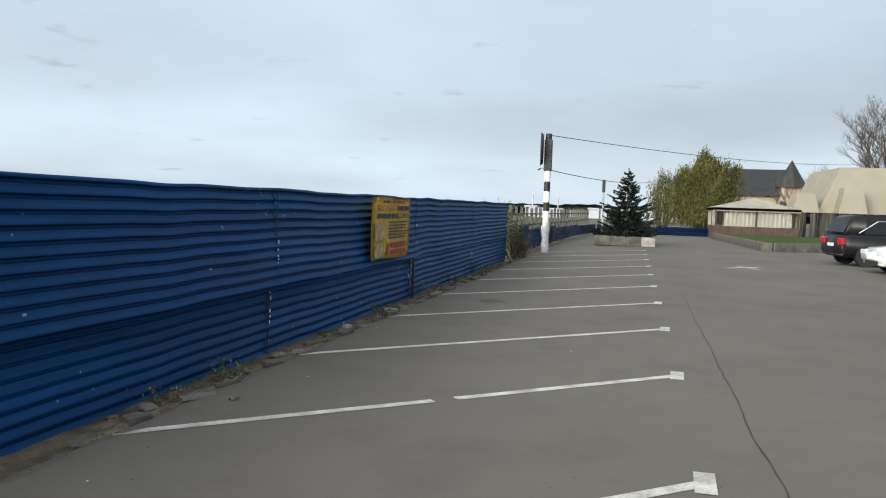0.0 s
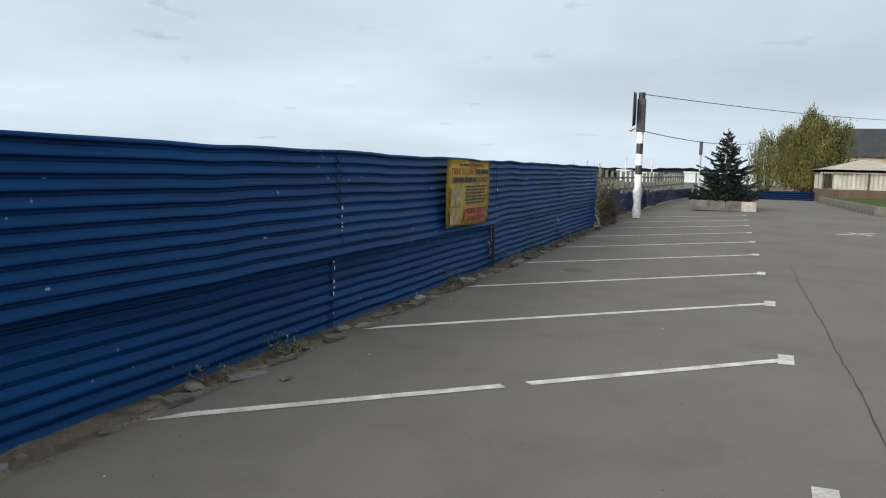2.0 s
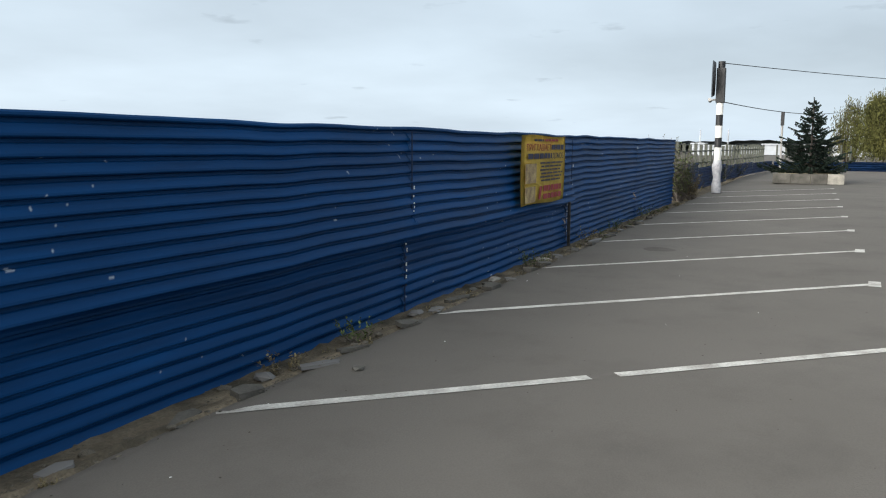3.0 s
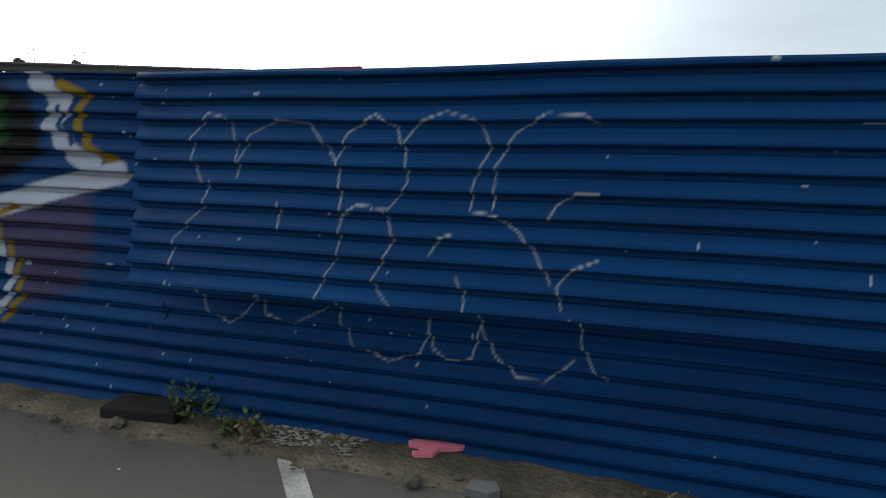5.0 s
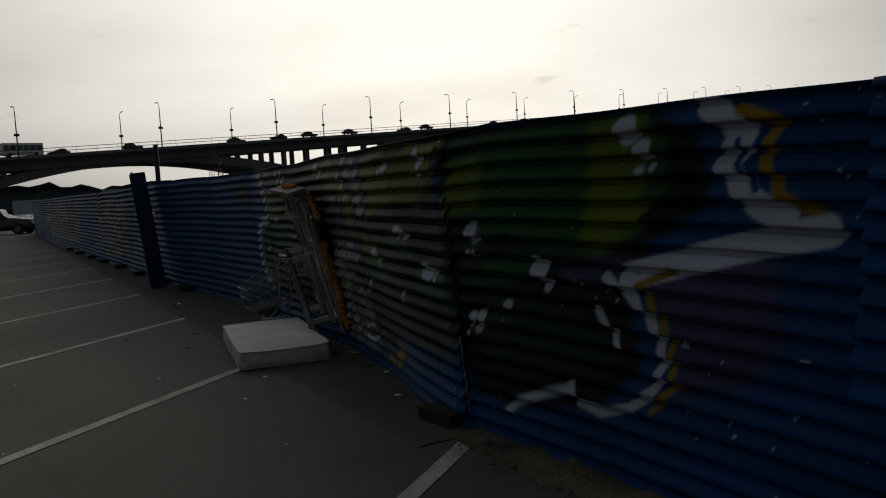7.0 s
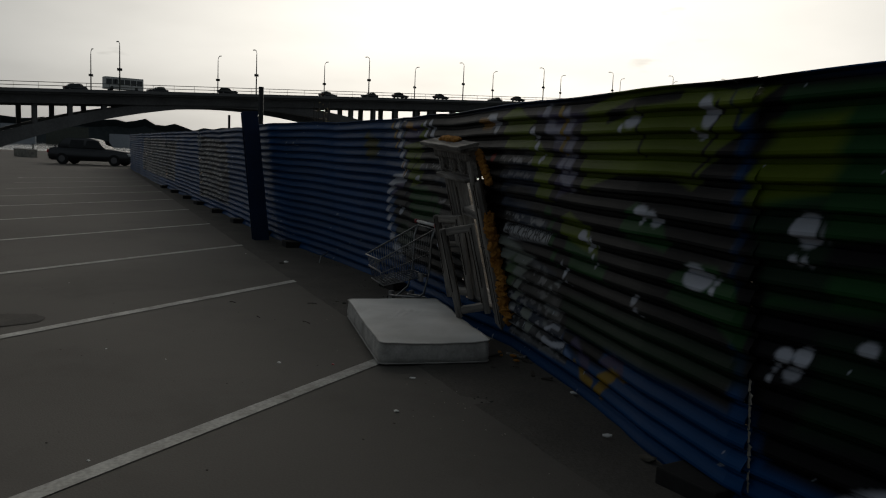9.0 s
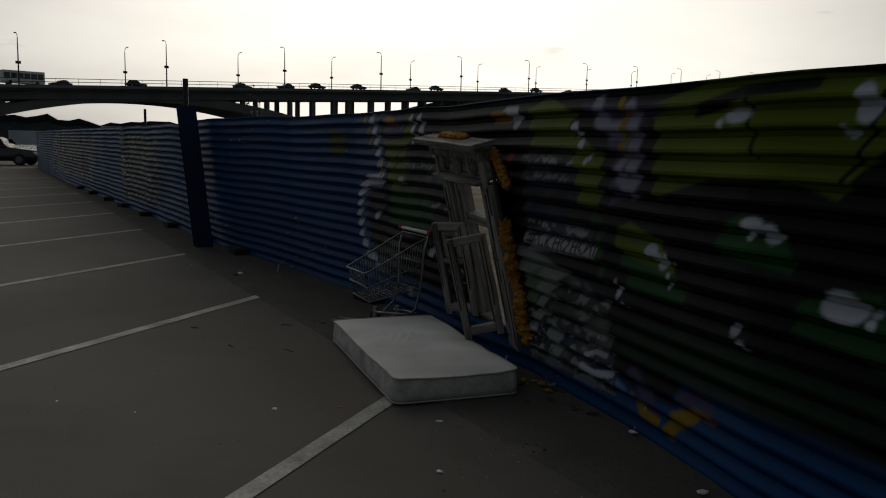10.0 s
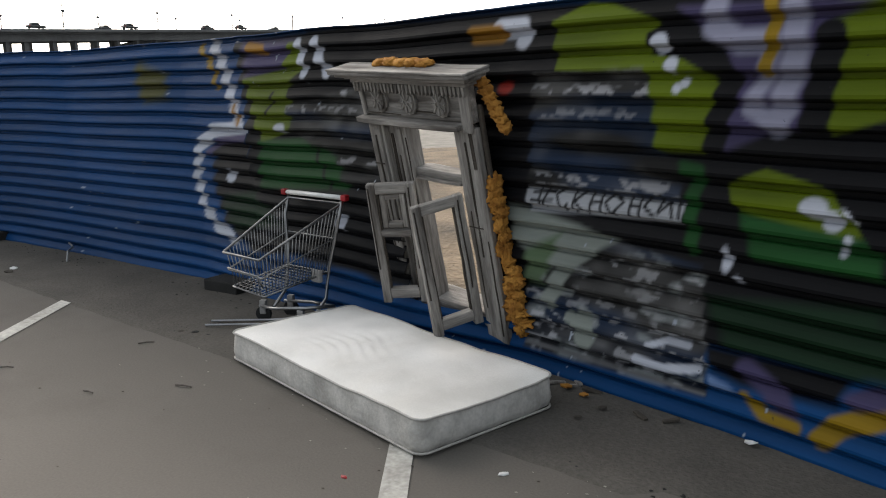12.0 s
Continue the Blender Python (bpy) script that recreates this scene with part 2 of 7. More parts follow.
NEEDLE = mat("spruce_needles", (0.013, 0.024, 0.017), 0.8, 0, 0.4, 3, 20, 0, 0.2, island=0.5)
WILLOW = mat("willow_leaves", (0.085, 0.082, 0.022), 0.8, 0, 0.3, 0.5, 10, 0, 0.2, island=0.45, second=(0.048, 0.052, 0.016))
WEED = mat("weed_leaves", (0.105, 0.135, 0.045), 0.8, 0, 0.3, 3, 20, 0, 0.2, island=0.4)
DRYGRASS = mat("dry_grass", (0.20, 0.165, 0.095), 0.9, 0, 0.3, 3, 20, 0, 0.2, island=0.4)
GRASS = mat("lawn", (0.045, 0.068, 0.016), 0.95, 0, 0.3, 0.8, 25, 0.8, 0.1, dist=0.03)
CANVAS = mat("tent_canvas", (0.27, 0.25, 0.195), 0.8, 0, 0.12, 0.8, 20, 0.1, 0.2)
CURTAIN = mat("tent_curtain", (0.50, 0.48, 0.41), 0.85, 0, 0.15, 2, 20, 0.1, 0.2)
BROWNWOOD = mat("brown_boards", (0.055, 0.034, 0.024), 0.8, 0, 0.35, 2, 20, 0.2, island=0.3)
ROOF = mat("dark_roof", (0.020, 0.022, 0.024), 0.7, 0, 0.3, 1.0, 10, 0.2)
PLASTER = mat("house_plaster", (0.36, 0.29, 0.2), 0.9, 0, 0.2, 0.6, 10, 0.2)
CARBLACK = mat("car_black", (0.010, 0.010, 0.012), 0.38, 0, 0.1, 4, 40, 0, 0.25)
CARWHITE = mat("car_white", (0.70, 0.70, 0.70), 0.2, 0, 0.05, 4, 40, 0, 0.5)
CARGREY = mat("car_grey", (0.022, 0.024, 0.027), 0.4, 0.0, 0.1, 4, 40, 0, 0.5)
CARGLASS = glass_material("car_glass", (0.015, 0.018, 0.02))
TYRE = mat("tyre_rubber", (0.018, 0.018, 0.018), 0.9, 0, 0.2, 8, 60, 0.2)
RIM = mat("wheel_rim", (0.16, 0.16, 0.165), 0.35, 0.8, 0.15, 8, 50, 0)
LAMPRED = mat("tail_lamp", (0.38, 0.015, 0.02), 0.2, 0, 0.1, 8, 50, 0)
LAMPCLEAR = mat("head_lamp", (0.6, 0.62, 0.63), 0.15, 0, 0.1, 8, 50, 0)
# the haze of distance is mixed into these two base colours
HAZE = mat("hazed_far_trees", (0.10, 0.115, 0.12), 1.0, 0, 0.3, 0.02, 0.3, 0, 0.0)
HAZEWHITE = mat("hazed_far_buildings", (0.40, 0.42, 0.45), 0.9, 0, 0.2, 0.05, 1, 0, 0.1)
WINDOWDARK = glass_material("window_glass", (0.04, 0.045, 0.05), 0.1)
WATER = mat("river_water", (0.10, 0.11, 0.115), 0.12, 0, 0.15, 0.05, 1.2, 0.4, 0.5, dist=0.05)
CRACK = mat("tar_crack", (0.030, 0.028, 0.026), 0.9, 0, 0.3, 8, 50, 0.2)
GREYSLAT = mat("grey_slats", (0.080, 0.085, 0.070), 0.9, 0, 0.3, 1, 20, 0.2, island=0.3)


# ---- mesh helpers ----
def part(name, bm, material, parent=None, label="", smooth=False):
    me = bpy.data.meshes.new(name)
    bm.normal_update()
    bm.to_mesh(me)
    bm.free()
    for q in (material if isinstance(material, (list, tuple)) else [material]):
        me.materials.append(q)
    if smooth:
        me.polygons.foreach_set("use_smooth", [True] * len(me.polygons))
    ob = new(name, me)
    ob.parent = parent
    if label:
        ob["label"] = label
    return ob


def empty(name, m=None):
    ob = new(name)
    ob.empty_display_size = 0.2
    if m is not None:
        ob.matrix_world = m
    return ob


def box(bm, x0, x1, y0, y1, z0, z1, bevel=0.0, m=None):
    r = bmesh.ops.create_cube(bm, size=1.0)
    vs = r["verts"]
    for v in vs:
        v.co = Vector(((x0 + x1) / 2 + v.co.x * (x1 - x0), (y0 + y1) / 2 + v.co.y * (y1 - y0), (z0 + z1) / 2 + v.co.z * (z1 - z0)))
    if bevel:
        es = list({e for v in vs for e in v.link_edges})
        out = bmesh.ops.bevel(bm, geom=es, offset=bevel, segments=2, affect="EDGES", profile=0.6)
        vs = list({v for f in out["faces"] for v in f.verts} | {v for v in vs if v.is_valid})
    if m is not None:
        for v in vs:
            v.co = m @ v.co
    return vs


def tube(bm, pts, r, sides=6, r2=None):
    pts = [Vector(p) for p in pts]
    rings = []
    for i, p in enumerate(pts):
        d = (pts[min(i + 1, len(pts) - 1)] - pts[max(i - 1, 0)]).normalized()
        a = d.cross(Vector((0, 0, 1)) if abs(d.z) < 0.9 else Vector((1, 0, 0))).normalized()
        b = d.cross(a)
        k = r if r2 is None else r + (r2 - r) * i / (len(pts) - 1)
        rings.append([bm.verts.new(p + a * k * math.cos(2 * math.pi * j / sides) + b * k * math.sin(2 * math.pi * j / sides)) for j in range(sides)])
    for u, w in zip(rings, rings[1:]):
        for j in range(sides):
            bm.faces.new((u[j], u[(j + 1) % sides], w[(j + 1) % sides], w[j]))
    bm.faces.new(rings[0][::-1])
    bm.faces.new(rings[-1])


def prism(bm, outline, depth, axis="y", at=0.0):
    """An outline in a plane, pushed out by depth; axis: the way of the depth."""
    def co(a, b, d):
        return (a, d, b) if axis == "y" else (d, a, b) if axis == "x" else (a, b, d)
    f = [bm.verts.new(co(a, b, at)) for a, b in outline]
    g = [bm.verts.new(co(a, b, at + depth)) for a, b in outline]
    n = len(f)
    bm.faces.new(f)
    bm.faces.new(g[::-1])
    for i in range(n):
        bm.faces.new((f[i], g[i], g[(i + 1) % n], f[(i + 1) % n]))
    bmesh.ops.recalc_face_normals(bm, faces=bm.faces[:])


def grid_mesh(name, xs, ys, zf, material, parent=None):
    vs = [(x, y, zf(x, y)) for y in ys for x in xs]
    n = len(xs)
    fs = [(j * n + i, j * n + i + 1, (j + 1) * n + i + 1, (j + 1) * n + i) for j in range(len(ys) - 1) for i in range(n - 1)]
    me = bpy.data.meshes.new(name)
    me.from_pydata(vs, [], fs)
    me.materials.append(material)
    me.polygons.foreach_set("use_smooth", [True] * len(fs))
    ob = new(name, me)
    ob.parent = parent
    return ob


# ---- ground ----
def gz(x, y):
    """The car park falls a little towards the fence at its east end; river basin far off."""
    k = min(1, max(0, (x + 9) / 4))
    z = -0.07 * min(1, max(0, (y + 4.3) / 4)) * k - 0.10 * min(1, max(0, (y + 0.34) / 0.34)) * k
    if x < -105 or (y > 18.6 and x < 60) or y > 70:
        z = -5.0
    return z


def steps(*spans):
    out = []
    for a, b, n in spans:
        out += [a + (b - a) * i / n for i in range(n)]
    return out + [spans[-1][1]]


ground = grid_mesh("ground", steps((-3000, -300, 6), (-300, -106, 6), (-106, -104, 1), (-104, -30, 10), (-30, 30, 60), (30, 59.5, 3), (59.5, 60.5, 1), (60.5, 120, 5), (120, 3000, 8)),
                   steps((-2500, -100, 8), (-100, -8, 10), (-8, -1, 17), (-1, 0.6, 20), (0.6, 2, 4), (2, 18.4, 4), (18.4, 18.8, 1), (18.8, 69, 4), (69, 71, 1), (71, 3000, 8)), gz, ASPHALT)
tagged(ground, "grey worn asphalt car park reaching to the river bank", "ground", kind="structure")
lot = grid_mesh("ground_sand_lot", steps((-70, 40, 110)), steps((0.75, 4, 12), (4, 11.6, 8)), lambda x, y: gz(x, y) + 0.02 + min(1.0, (y - 0.75) * 0.5) * (0.16 * noise.noise((x * 0.35, y * 0.35, 3)) + 0.05 * noise.noise((x * 2, y * 2, 1)) + 0.08), SAND)
tagged(lot, "bare sandy building lot behind the fence", "ground", kind="structure")
bmw = bmesh.new()
box(bmw, -2500, 2500, 18.5, 2900, -3.6, -3.5)
box(bmw, -2900, -104, -2500, 18.5, -3.6, -3.5)
tagged(part("water", bmw, WATER), "calm grey river under a cloudy sky", "river", kind="structure")

verge = grid_mesh("ground_verge", steps((-13.2, 18, 230), (18, 50, 40)), steps((-0.55, 0.75, 26)),
                  lambda x, y: gz(x, y) + (-0.03 if y < -0.22 + 0.14 * noise.noise((x * 0.9, 0, 7)) + 0.05 * noise.noise((x * 5, 0, 7)) else
                                           0.012 + 0.035 * abs(noise.noise((x * 4, y * 4, 2))) + 0.03 * abs(noise.noise((x * 13, y * 13, 5)))), DIRT)
tagged(verge, "strip of dirt and rubble along the fence", "dirt", kind="structure")

OLDASPHALT = mat("old_asphalt", (0.074, 0.068, 0.061), 0.92, 0, 0.30, 2.2, 60, 0.6, 0.1, second=(0.102, 0.093, 0.082), dist=0.01)
shoulder = grid_mesh("ground_shoulder", steps((-60, -30, 30), (-30, -13.2, 170)), steps((-0.75, 0.75, 14)),
                     lambda x, y: gz(x, y) + (-0.02 if y < -0.46 + 0.05 * noise.noise((x * 1.3, 0, 9)) + 0.03 * noise.noise((x * 6, 0, 7)) else
                                              0.006 + 0.010 * abs(noise.noise((x * 4, y * 4, 2)))), OLDASPHALT)
tagged(shoulder, "dark crumbling old asphalt strip along the fence", "asphalt", kind="structure")
bm = bmesh.new()
box(bm, -95, 40, 11.4, 18.5, -0.4, 0.05, 0.02)
bmesh.ops.subdivide_edges(bm, edges=[e for e in bm.edges if e.calc_length() > 20], cuts=40)
tagged(part("embankment", bm, KERB), "grey concrete embankment along the river", "embankment", kind="structure")

# ---- parking lines ----
STALL = 3.26
LINE_X0 = -3.33


def strip(bm, a, b, w, z=0.005):
    a, b = Vector((*a, 0)), Vector((*b, 0))
    d = (b - a).normalized()
    s = Vector((-d.y, d.x, 0)) * w / 2
    n = max(1, int((b - a).length / 0.25))
    prev = None
    for i in range(n + 1):
        p = a + (b - a) * i / n
        e = 0.006 * noise.noise((p.x * 9, p.y * 9, 0))
        row = []
        for q in (p - s * (1 + e * 8), p + s * (1 - e * 8)):
            row.append(bm.verts.new((q.x, q.y, gz(q.x, q.y) + z)))
        if prev:
            bm.faces.new((prev[0], row[0], row[1], prev[1]))
        prev = row


for k in range(-13, 9):
    x0 = LINE_X0 + k * STALL
    ya = -0.3 - (0.03 * (-k - 4) if k < -4 else 0)
    if k == -4:
        x0 -= 0.015
    elif k == -3:
        x0, ya = -13.12, -0.14
    elif k == -2:
        x0, ya = -9.83, -0.12
    bm = bmesh.new()
    dx, dy = (3.33 if k > -2 else 3.22), -4.0
    length = math.hypot(dx, dy)
    if k == 0:
        spans = ((0, 0.483), (0.524, 1.0))
    elif k == -3:
        spans = ((0, 0.260), (0.276, 1.0))
    else:
        spans = ((0, 1.0),)
    for a, b in spans:
        strip(bm, (x0 + dx * a, ya + dy * a), (x0 + dx * b, ya + dy * b), 0.105)
    if k > -4 or k < -12:
        strip(bm, (x0 + dx - 0.20, ya + dy + 0.01), (x0 + dx + 0.20, ya + dy - 0.01), 0.13, 0.0065)
    tagged(part("parking_line", bm, ROADPAINT), "white painted parking bay line on asphalt, worn", "road marking", "parking bay lines", "structure")
bm = bmesh.new()
strip(bm, (17.2, -6.6), (18.4, -7.7), 0.16)
strip(bm, (17.2, -7.5), (18.3, -7.0), 0.14)
tagged(part("direction_arrow", bm, ROADPAINT), "faded white arrow painted on the asphalt", "road marking", kind="structure")
bm = bmesh.new()
prev = None
for i in range(90):
    x = -6 + i * 0.16
    y = -4.74 - 0.007 * (x + 3) + 0.04 * noise.noise((x * 0.8, 3, 0)) + 0.03 * noise.noise((x * 4, 1, 0))
    w = 0.005 + 0.005 * noise.noise((x * 3, 0, 5))
    row = (bm.verts.new((x, y - w, 0.004)), bm.verts.new((x, y + w, 0.004)))
    if prev:
        bm.faces.new((prev[0], row[0], row[1], prev[1]))
    prev = row
tagged(part("pavement_crack", bm, CRACK), "long dark crack running along the asphalt", "crack", kind="structure")

PAINT = []
PAINT.append(('area', 'black', 0.06, 0, [(-13.32, 1.82), (-11.67, 1.79), (-11.42, 1.65), (-11.39, 1.37), (-11.75, 1.20), (-11.88, 0.86), (-11.84, 0.61), (-12.19, 0.36), (-12.83, 0.23), (-13.23, 0.24), (-13.41, 0.84)]))
PAINT.append(('area', 'black', 0.05, 0, [(-17.75, 1.80), (-13.40, 1.80), (-13.40, 0.42), (-14.50, 0.42), (-15.60, 0.35), (-17.30, 0.30), (-18.20, 0.60), (-18.10, 1.10), (-17.70, 1.20)]))
PAINT.append(('area', 'green', 0.03, 0, [(-13.18, 1.76), (-11.73, 1.79), (-11.56, 1.63), (-11.55, 1.42), (-11.74, 1.27), (-12.05, 1.14), (-12.43, 1.13), (-12.73, 1.23), (-12.99, 1.20), (-13.31, 1.17)]))
PAINT.append(('area', 'lime', 0.06, 0, [(-12.05, 1.76), (-11.72, 1.78), (-11.69, 1.61), (-11.77, 1.42), (-11.73, 1.32), (-12.05, 1.14), (-12.20, 1.16), (-12.10, 1.47)]))
PAINT.append(('area', 'lime', 0.07, 0, [(-13.23, 1.62), (-12.92, 1.67), (-12.96, 1.42), (-13.32, 1.31)]))
PAINT.append(('area', 'green', 0.05, 0, [(-13.25, 1.05), (-12.63, 1.13), (-12.44, 1.08), (-12.79, 0.95), (-13.25, 0.91)]))
PAINT.append(('area', 'dkgreen', 0.08, 0, [(-12.99, 0.86), (-12.32, 0.89), (-11.98, 0.73), (-12.00, 0.56), (-12.40, 0.50), (-13.09, 0.44)]))
PAINT.append(('area', 'purple', 0.09, 0, [(-11.84, 1.12), (-11.10, 1.19), (-11.10, 0.84), (-11.21, 0.66), (-11.64, 0.52), (-11.67, 0.80)]))
PAINT.append(('area', 'purple', 0.07, 0, [(-12.36, 1.08), (-11.91, 1.14), (-11.92, 1.04), (-12.31, 0.97)]))
PAINT.append(('line', 'black', 0.02, 0.09, [(-11.56, 1.60), (-11.57, 1.42), (-11.74, 1.30)]))
PAINT.append(('line', 'white', 0.012, 0.11, [(-11.39, 1.78), (-11.22, 1.64), (-11.31, 1.53), (-11.20, 1.39), (-11.06, 1.32)]))
PAINT.append(('line', 'blue', 0.012, 0.03, [(-11.24, 1.62), (-11.26, 1.53), (-11.18, 1.43)]))
PAINT.append(('line', 'yellow', 0.015, 0.05, [(-11.23, 1.74), (-11.07, 1.68), (-11.14, 1.55), (-11.08, 1.41), (-10.88, 1.31)]))
PAINT.append(('line', 'white', 0.015, 0.12, [(-10.89, 1.28), (-11.16, 1.23), (-11.48, 1.15), (-11.88, 1.05)]))
PAINT.append(('line', 'yellow', 0.015, 0.04, [(-11.63, 1.09), (-11.82, 1.01), (-11.73, 0.90), (-11.65, 0.78), (-11.66, 0.57), (-11.80, 0.43)]))
PAINT.append(('line', 'white', 0.012, 0.05, [(-12.03, 1.04), (-11.86, 0.94), (-11.74, 0.82), (-11.70, 0.70), (-11.78, 0.53), (-11.95, 0.41), (-12.15, 0.35), (-12.32, 0.37), (-12.37, 0.45)]))
PAINT.append(('line', 'white', 0.03, 0.05, [(-12.37, 0.43), (-12.59, 0.36), (-12.82, 0.27), (-12.90, 0.20)]))
PAINT.append(('line', 'white', 0.01, 0.035, [(-12.14, 0.88), (-12.04, 0.80), (-11.98, 0.70)]))
PAINT.append(('spot', 'white', 0.012, (0.07, 0.07), [(-11.83, 1.71)]))
PAINT.append(('spot', 'white', 0.012, (0.05, 0.05), [(-11.74, 1.62)]))
PAINT.append(('spot', 'white', 0.012, (0.03, 0.02), [(-11.76, 1.53)]))
PAINT.append(('spot', 'white', 0.012, (0.02, 0.02), [(-11.69, 1.54)]))
PAINT.append(('spot', 'white', 0.012, (0.05, 0.06), [(-13.04, 1.22)]))
PAINT.append(('spot', 'white', 0.012, (0.02, 0.02), [(-13.07, 1.11)]))
PAINT.append(('spot', 'white', 0.012, (0.07, 0.07), [(-12.51, 1.05)]))
PAINT.append(('spot', 'white', 0.012, (0.03, 0.04), [(-12.46, 0.97)]))
PAINT.append(('spot', 'white', 0.012, (0.04, 0.04), [(-13.07, 0.74)]))
PAINT.append(('spot', 'white', 0.012, (0.04, 0.03), [(-13.13, 0.66)]))
PAINT.append(('spot', 'white', 0.012, (0.04, 0.03), [(-12.80, 0.83)]))
PAINT.append(('line', 'chalk', 0.007, 0.0045, [(-10.45, 0.83), (-10.43, 0.99), (-10.28, 1.14), (-10.26, 1.23), (-10.35, 1.34), (-10.36, 1.46), (-10.26, 1.58), (-10.16, 1.56), (-10.10, 1.46), (-10.09, 1.28)]))
PAINT.append(('line', 'chalk', 0.007, 0.0045, [(-10.09, 1.34), (-10.02, 1.48), (-9.88, 1.55), (-9.73, 1.54), (-9.63, 1.45), (-9.56, 1.36), (-9.54, 1.22), (-9.53, 1.11)]))
PAINT.append(('line', 'chalk', 0.007, 0.0045, [(-9.56, 1.37), (-9.51, 1.49), (-9.37, 1.57), (-9.27, 1.51), (-9.23, 1.41), (-9.22, 1.27), (-9.30, 1.16), (-9.45, 1.18), (-9.54, 1.12)]))
PAINT.append(('line', 'chalk', 0.007, 0.0045, [(-9.23, 1.45), (-9.18, 1.53), (-9.05, 1.58), (-8.91, 1.54), (-8.85, 1.44), (-8.92, 1.29), (-8.93, 1.17), (-8.81, 1.15)]))
PAINT.append(('line', 'chalk', 0.007, 0.0045, [(-8.83, 1.18), (-8.83, 1.35), (-8.75, 1.49), (-8.62, 1.57), (-8.47, 1.56), (-8.41, 1.53)]))
PAINT.append(('line', 'chalk', 0.007, 0.0045, [(-8.81, 1.14), (-8.72, 1.09), (-8.65, 1.01), (-8.58, 0.89)]))
PAINT.append(('line', 'chalk', 0.007, 0.0045, [(-9.32, 1.15), (-9.27, 1.04), (-9.36, 0.85), (-9.33, 0.81), (-9.24, 0.73)]))
PAINT.append(('line', 'chalk', 0.007, 0.0045, [(-10.46, 0.78), (-10.43, 0.68), (-10.35, 0.57), (-10.26, 0.54), (-10.14, 0.61), (-10.08, 0.71), (-10.03, 0.61), (-9.89, 0.57), (-9.70, 0.66)]))
PAINT.append(('line', 'chalk', 0.007, 0.0045, [(-9.53, 1.11), (-9.54, 0.95), (-9.61, 0.82), (-9.65, 0.73), (-9.62, 0.60), (-9.55, 0.48), (-9.38, 0.43), (-9.22, 0.49), (-9.18, 0.59)]))
PAINT.append(('line', 'chalk', 0.007, 0.0045, [(-9.18, 0.65), (-9.16, 0.52), (-9.07, 0.46), (-8.97, 0.49), (-8.93, 0.64), (-8.94, 0.83), (-8.98, 0.89)]))
PAINT.append(('line', 'chalk', 0.007, 0.0045, [(-8.93, 0.64), (-8.87, 0.52), (-8.77, 0.42), (-8.64, 0.41), (-8.51, 0.52)]))
PAINT.append(('line', 'chalk', 0.007, 0.0045, [(-8.60, 1.14), (-8.57, 1.20), (-8.49, 1.25), (-8.40, 1.25)]))
PAINT.append(('line', 'chalk', 0.007, 0.0045, [(-8.53, 0.79), (-8.55, 0.88), (-8.49, 0.95), (-8.39, 0.99)]))
PAINT.append(('line', 'chalk', 0.007, 0.0045, [(-8.49, 0.75), (-8.48, 0.58), (-8.42, 0.47), (-8.37, 0.44)]))
PAINT.append(('line', 'chalk', 0.007, 0.0045, [(-9.10, 0.98), (-9.06, 1.05), (-9.00, 1.07)]))
PAINT.append(('line', 'chalk', 0.007, 0.0045, [(-9.86, 1.17), (-9.85, 1.06)]))
PAINT.append(('area', 'lime', 0.015, 0, [(-14.71, 1.70), (-14.31, 1.80), (-13.79, 1.82), (-13.42, 1.76), (-13.42, 1.59), (-13.60, 1.45), (-13.69, 1.34), (-13.89, 1.39), (-14.34, 1.39), (-14.76, 1.26)]))
PAINT.append(('area', 'lime', 0.02, 0, [(-13.41, 1.77), (-13.23, 1.77), (-13.39, 1.62)]))
PAINT.append(('area', 'lime', 0.03, 0, [(-13.33, 1.49), (-13.02, 1.62), (-13.00, 1.37), (-13.35, 1.33)]))
PAINT.append(('area', 'dkgreen', 0.05, 0, [(-13.32, 1.28), (-13.00, 1.35), (-12.99, 1.24), (-12.97, 0.95), (-13.27, 0.95)]))
PAINT.append(('area', 'black', 0.02, 0, [(-14.38, 1.37), (-13.99, 1.40), (-13.89, 1.31), (-13.89, 1.15), (-14.11, 1.26), (-14.32, 1.19)]))
PAINT.append(('area', 'green', 0.02, 0, [(-14.28, 1.17), (-14.14, 1.26), (-13.97, 1.22), (-13.86, 1.11), (-13.89, 1.04), (-14.29, 1.07)]))
PAINT.append(('area', 'green', 0.02, 0, [(-13.84, 0.95), (-13.69, 1.02), (-13.50, 1.03), (-13.39, 0.95), (-13.35, 0.88), (-13.33, 0.69), (-13.59, 0.79), (-13.87, 0.83)]))
PAINT.append(('area', 'dkgreen', 0.08, 0, [(-15.08, 0.54), (-14.07, 0.69), (-13.35, 0.67), (-13.34, 0.56), (-13.90, 0.43), (-14.71, 0.40)]))
PAINT.append(('line', 'black', 0.012, 0.05, [(-14.39, 1.67), (-14.12, 1.74), (-13.79, 1.76)]))
PAINT.append(('line', 'black', 0.008, 0.02, [(-14.09, 1.71), (-14.07, 1.49)]))
PAINT.append(('line', 'black', 0.008, 0.02, [(-13.50, 1.72), (-13.60, 1.51), (-13.67, 1.41)]))
PAINT.append(('line', 'black', 0.008, 0.02, [(-14.80, 1.17), (-14.58, 1.26), (-14.43, 1.21)]))
PAINT.append(('line', 'black', 0.01, 0.05, [(-13.79, 1.83), (-13.43, 1.79), (-13.16, 1.82)]))
PAINT.append(('spot', 'white', 0.012, (0.05, 0.07), [(-13.58, 1.68)]))
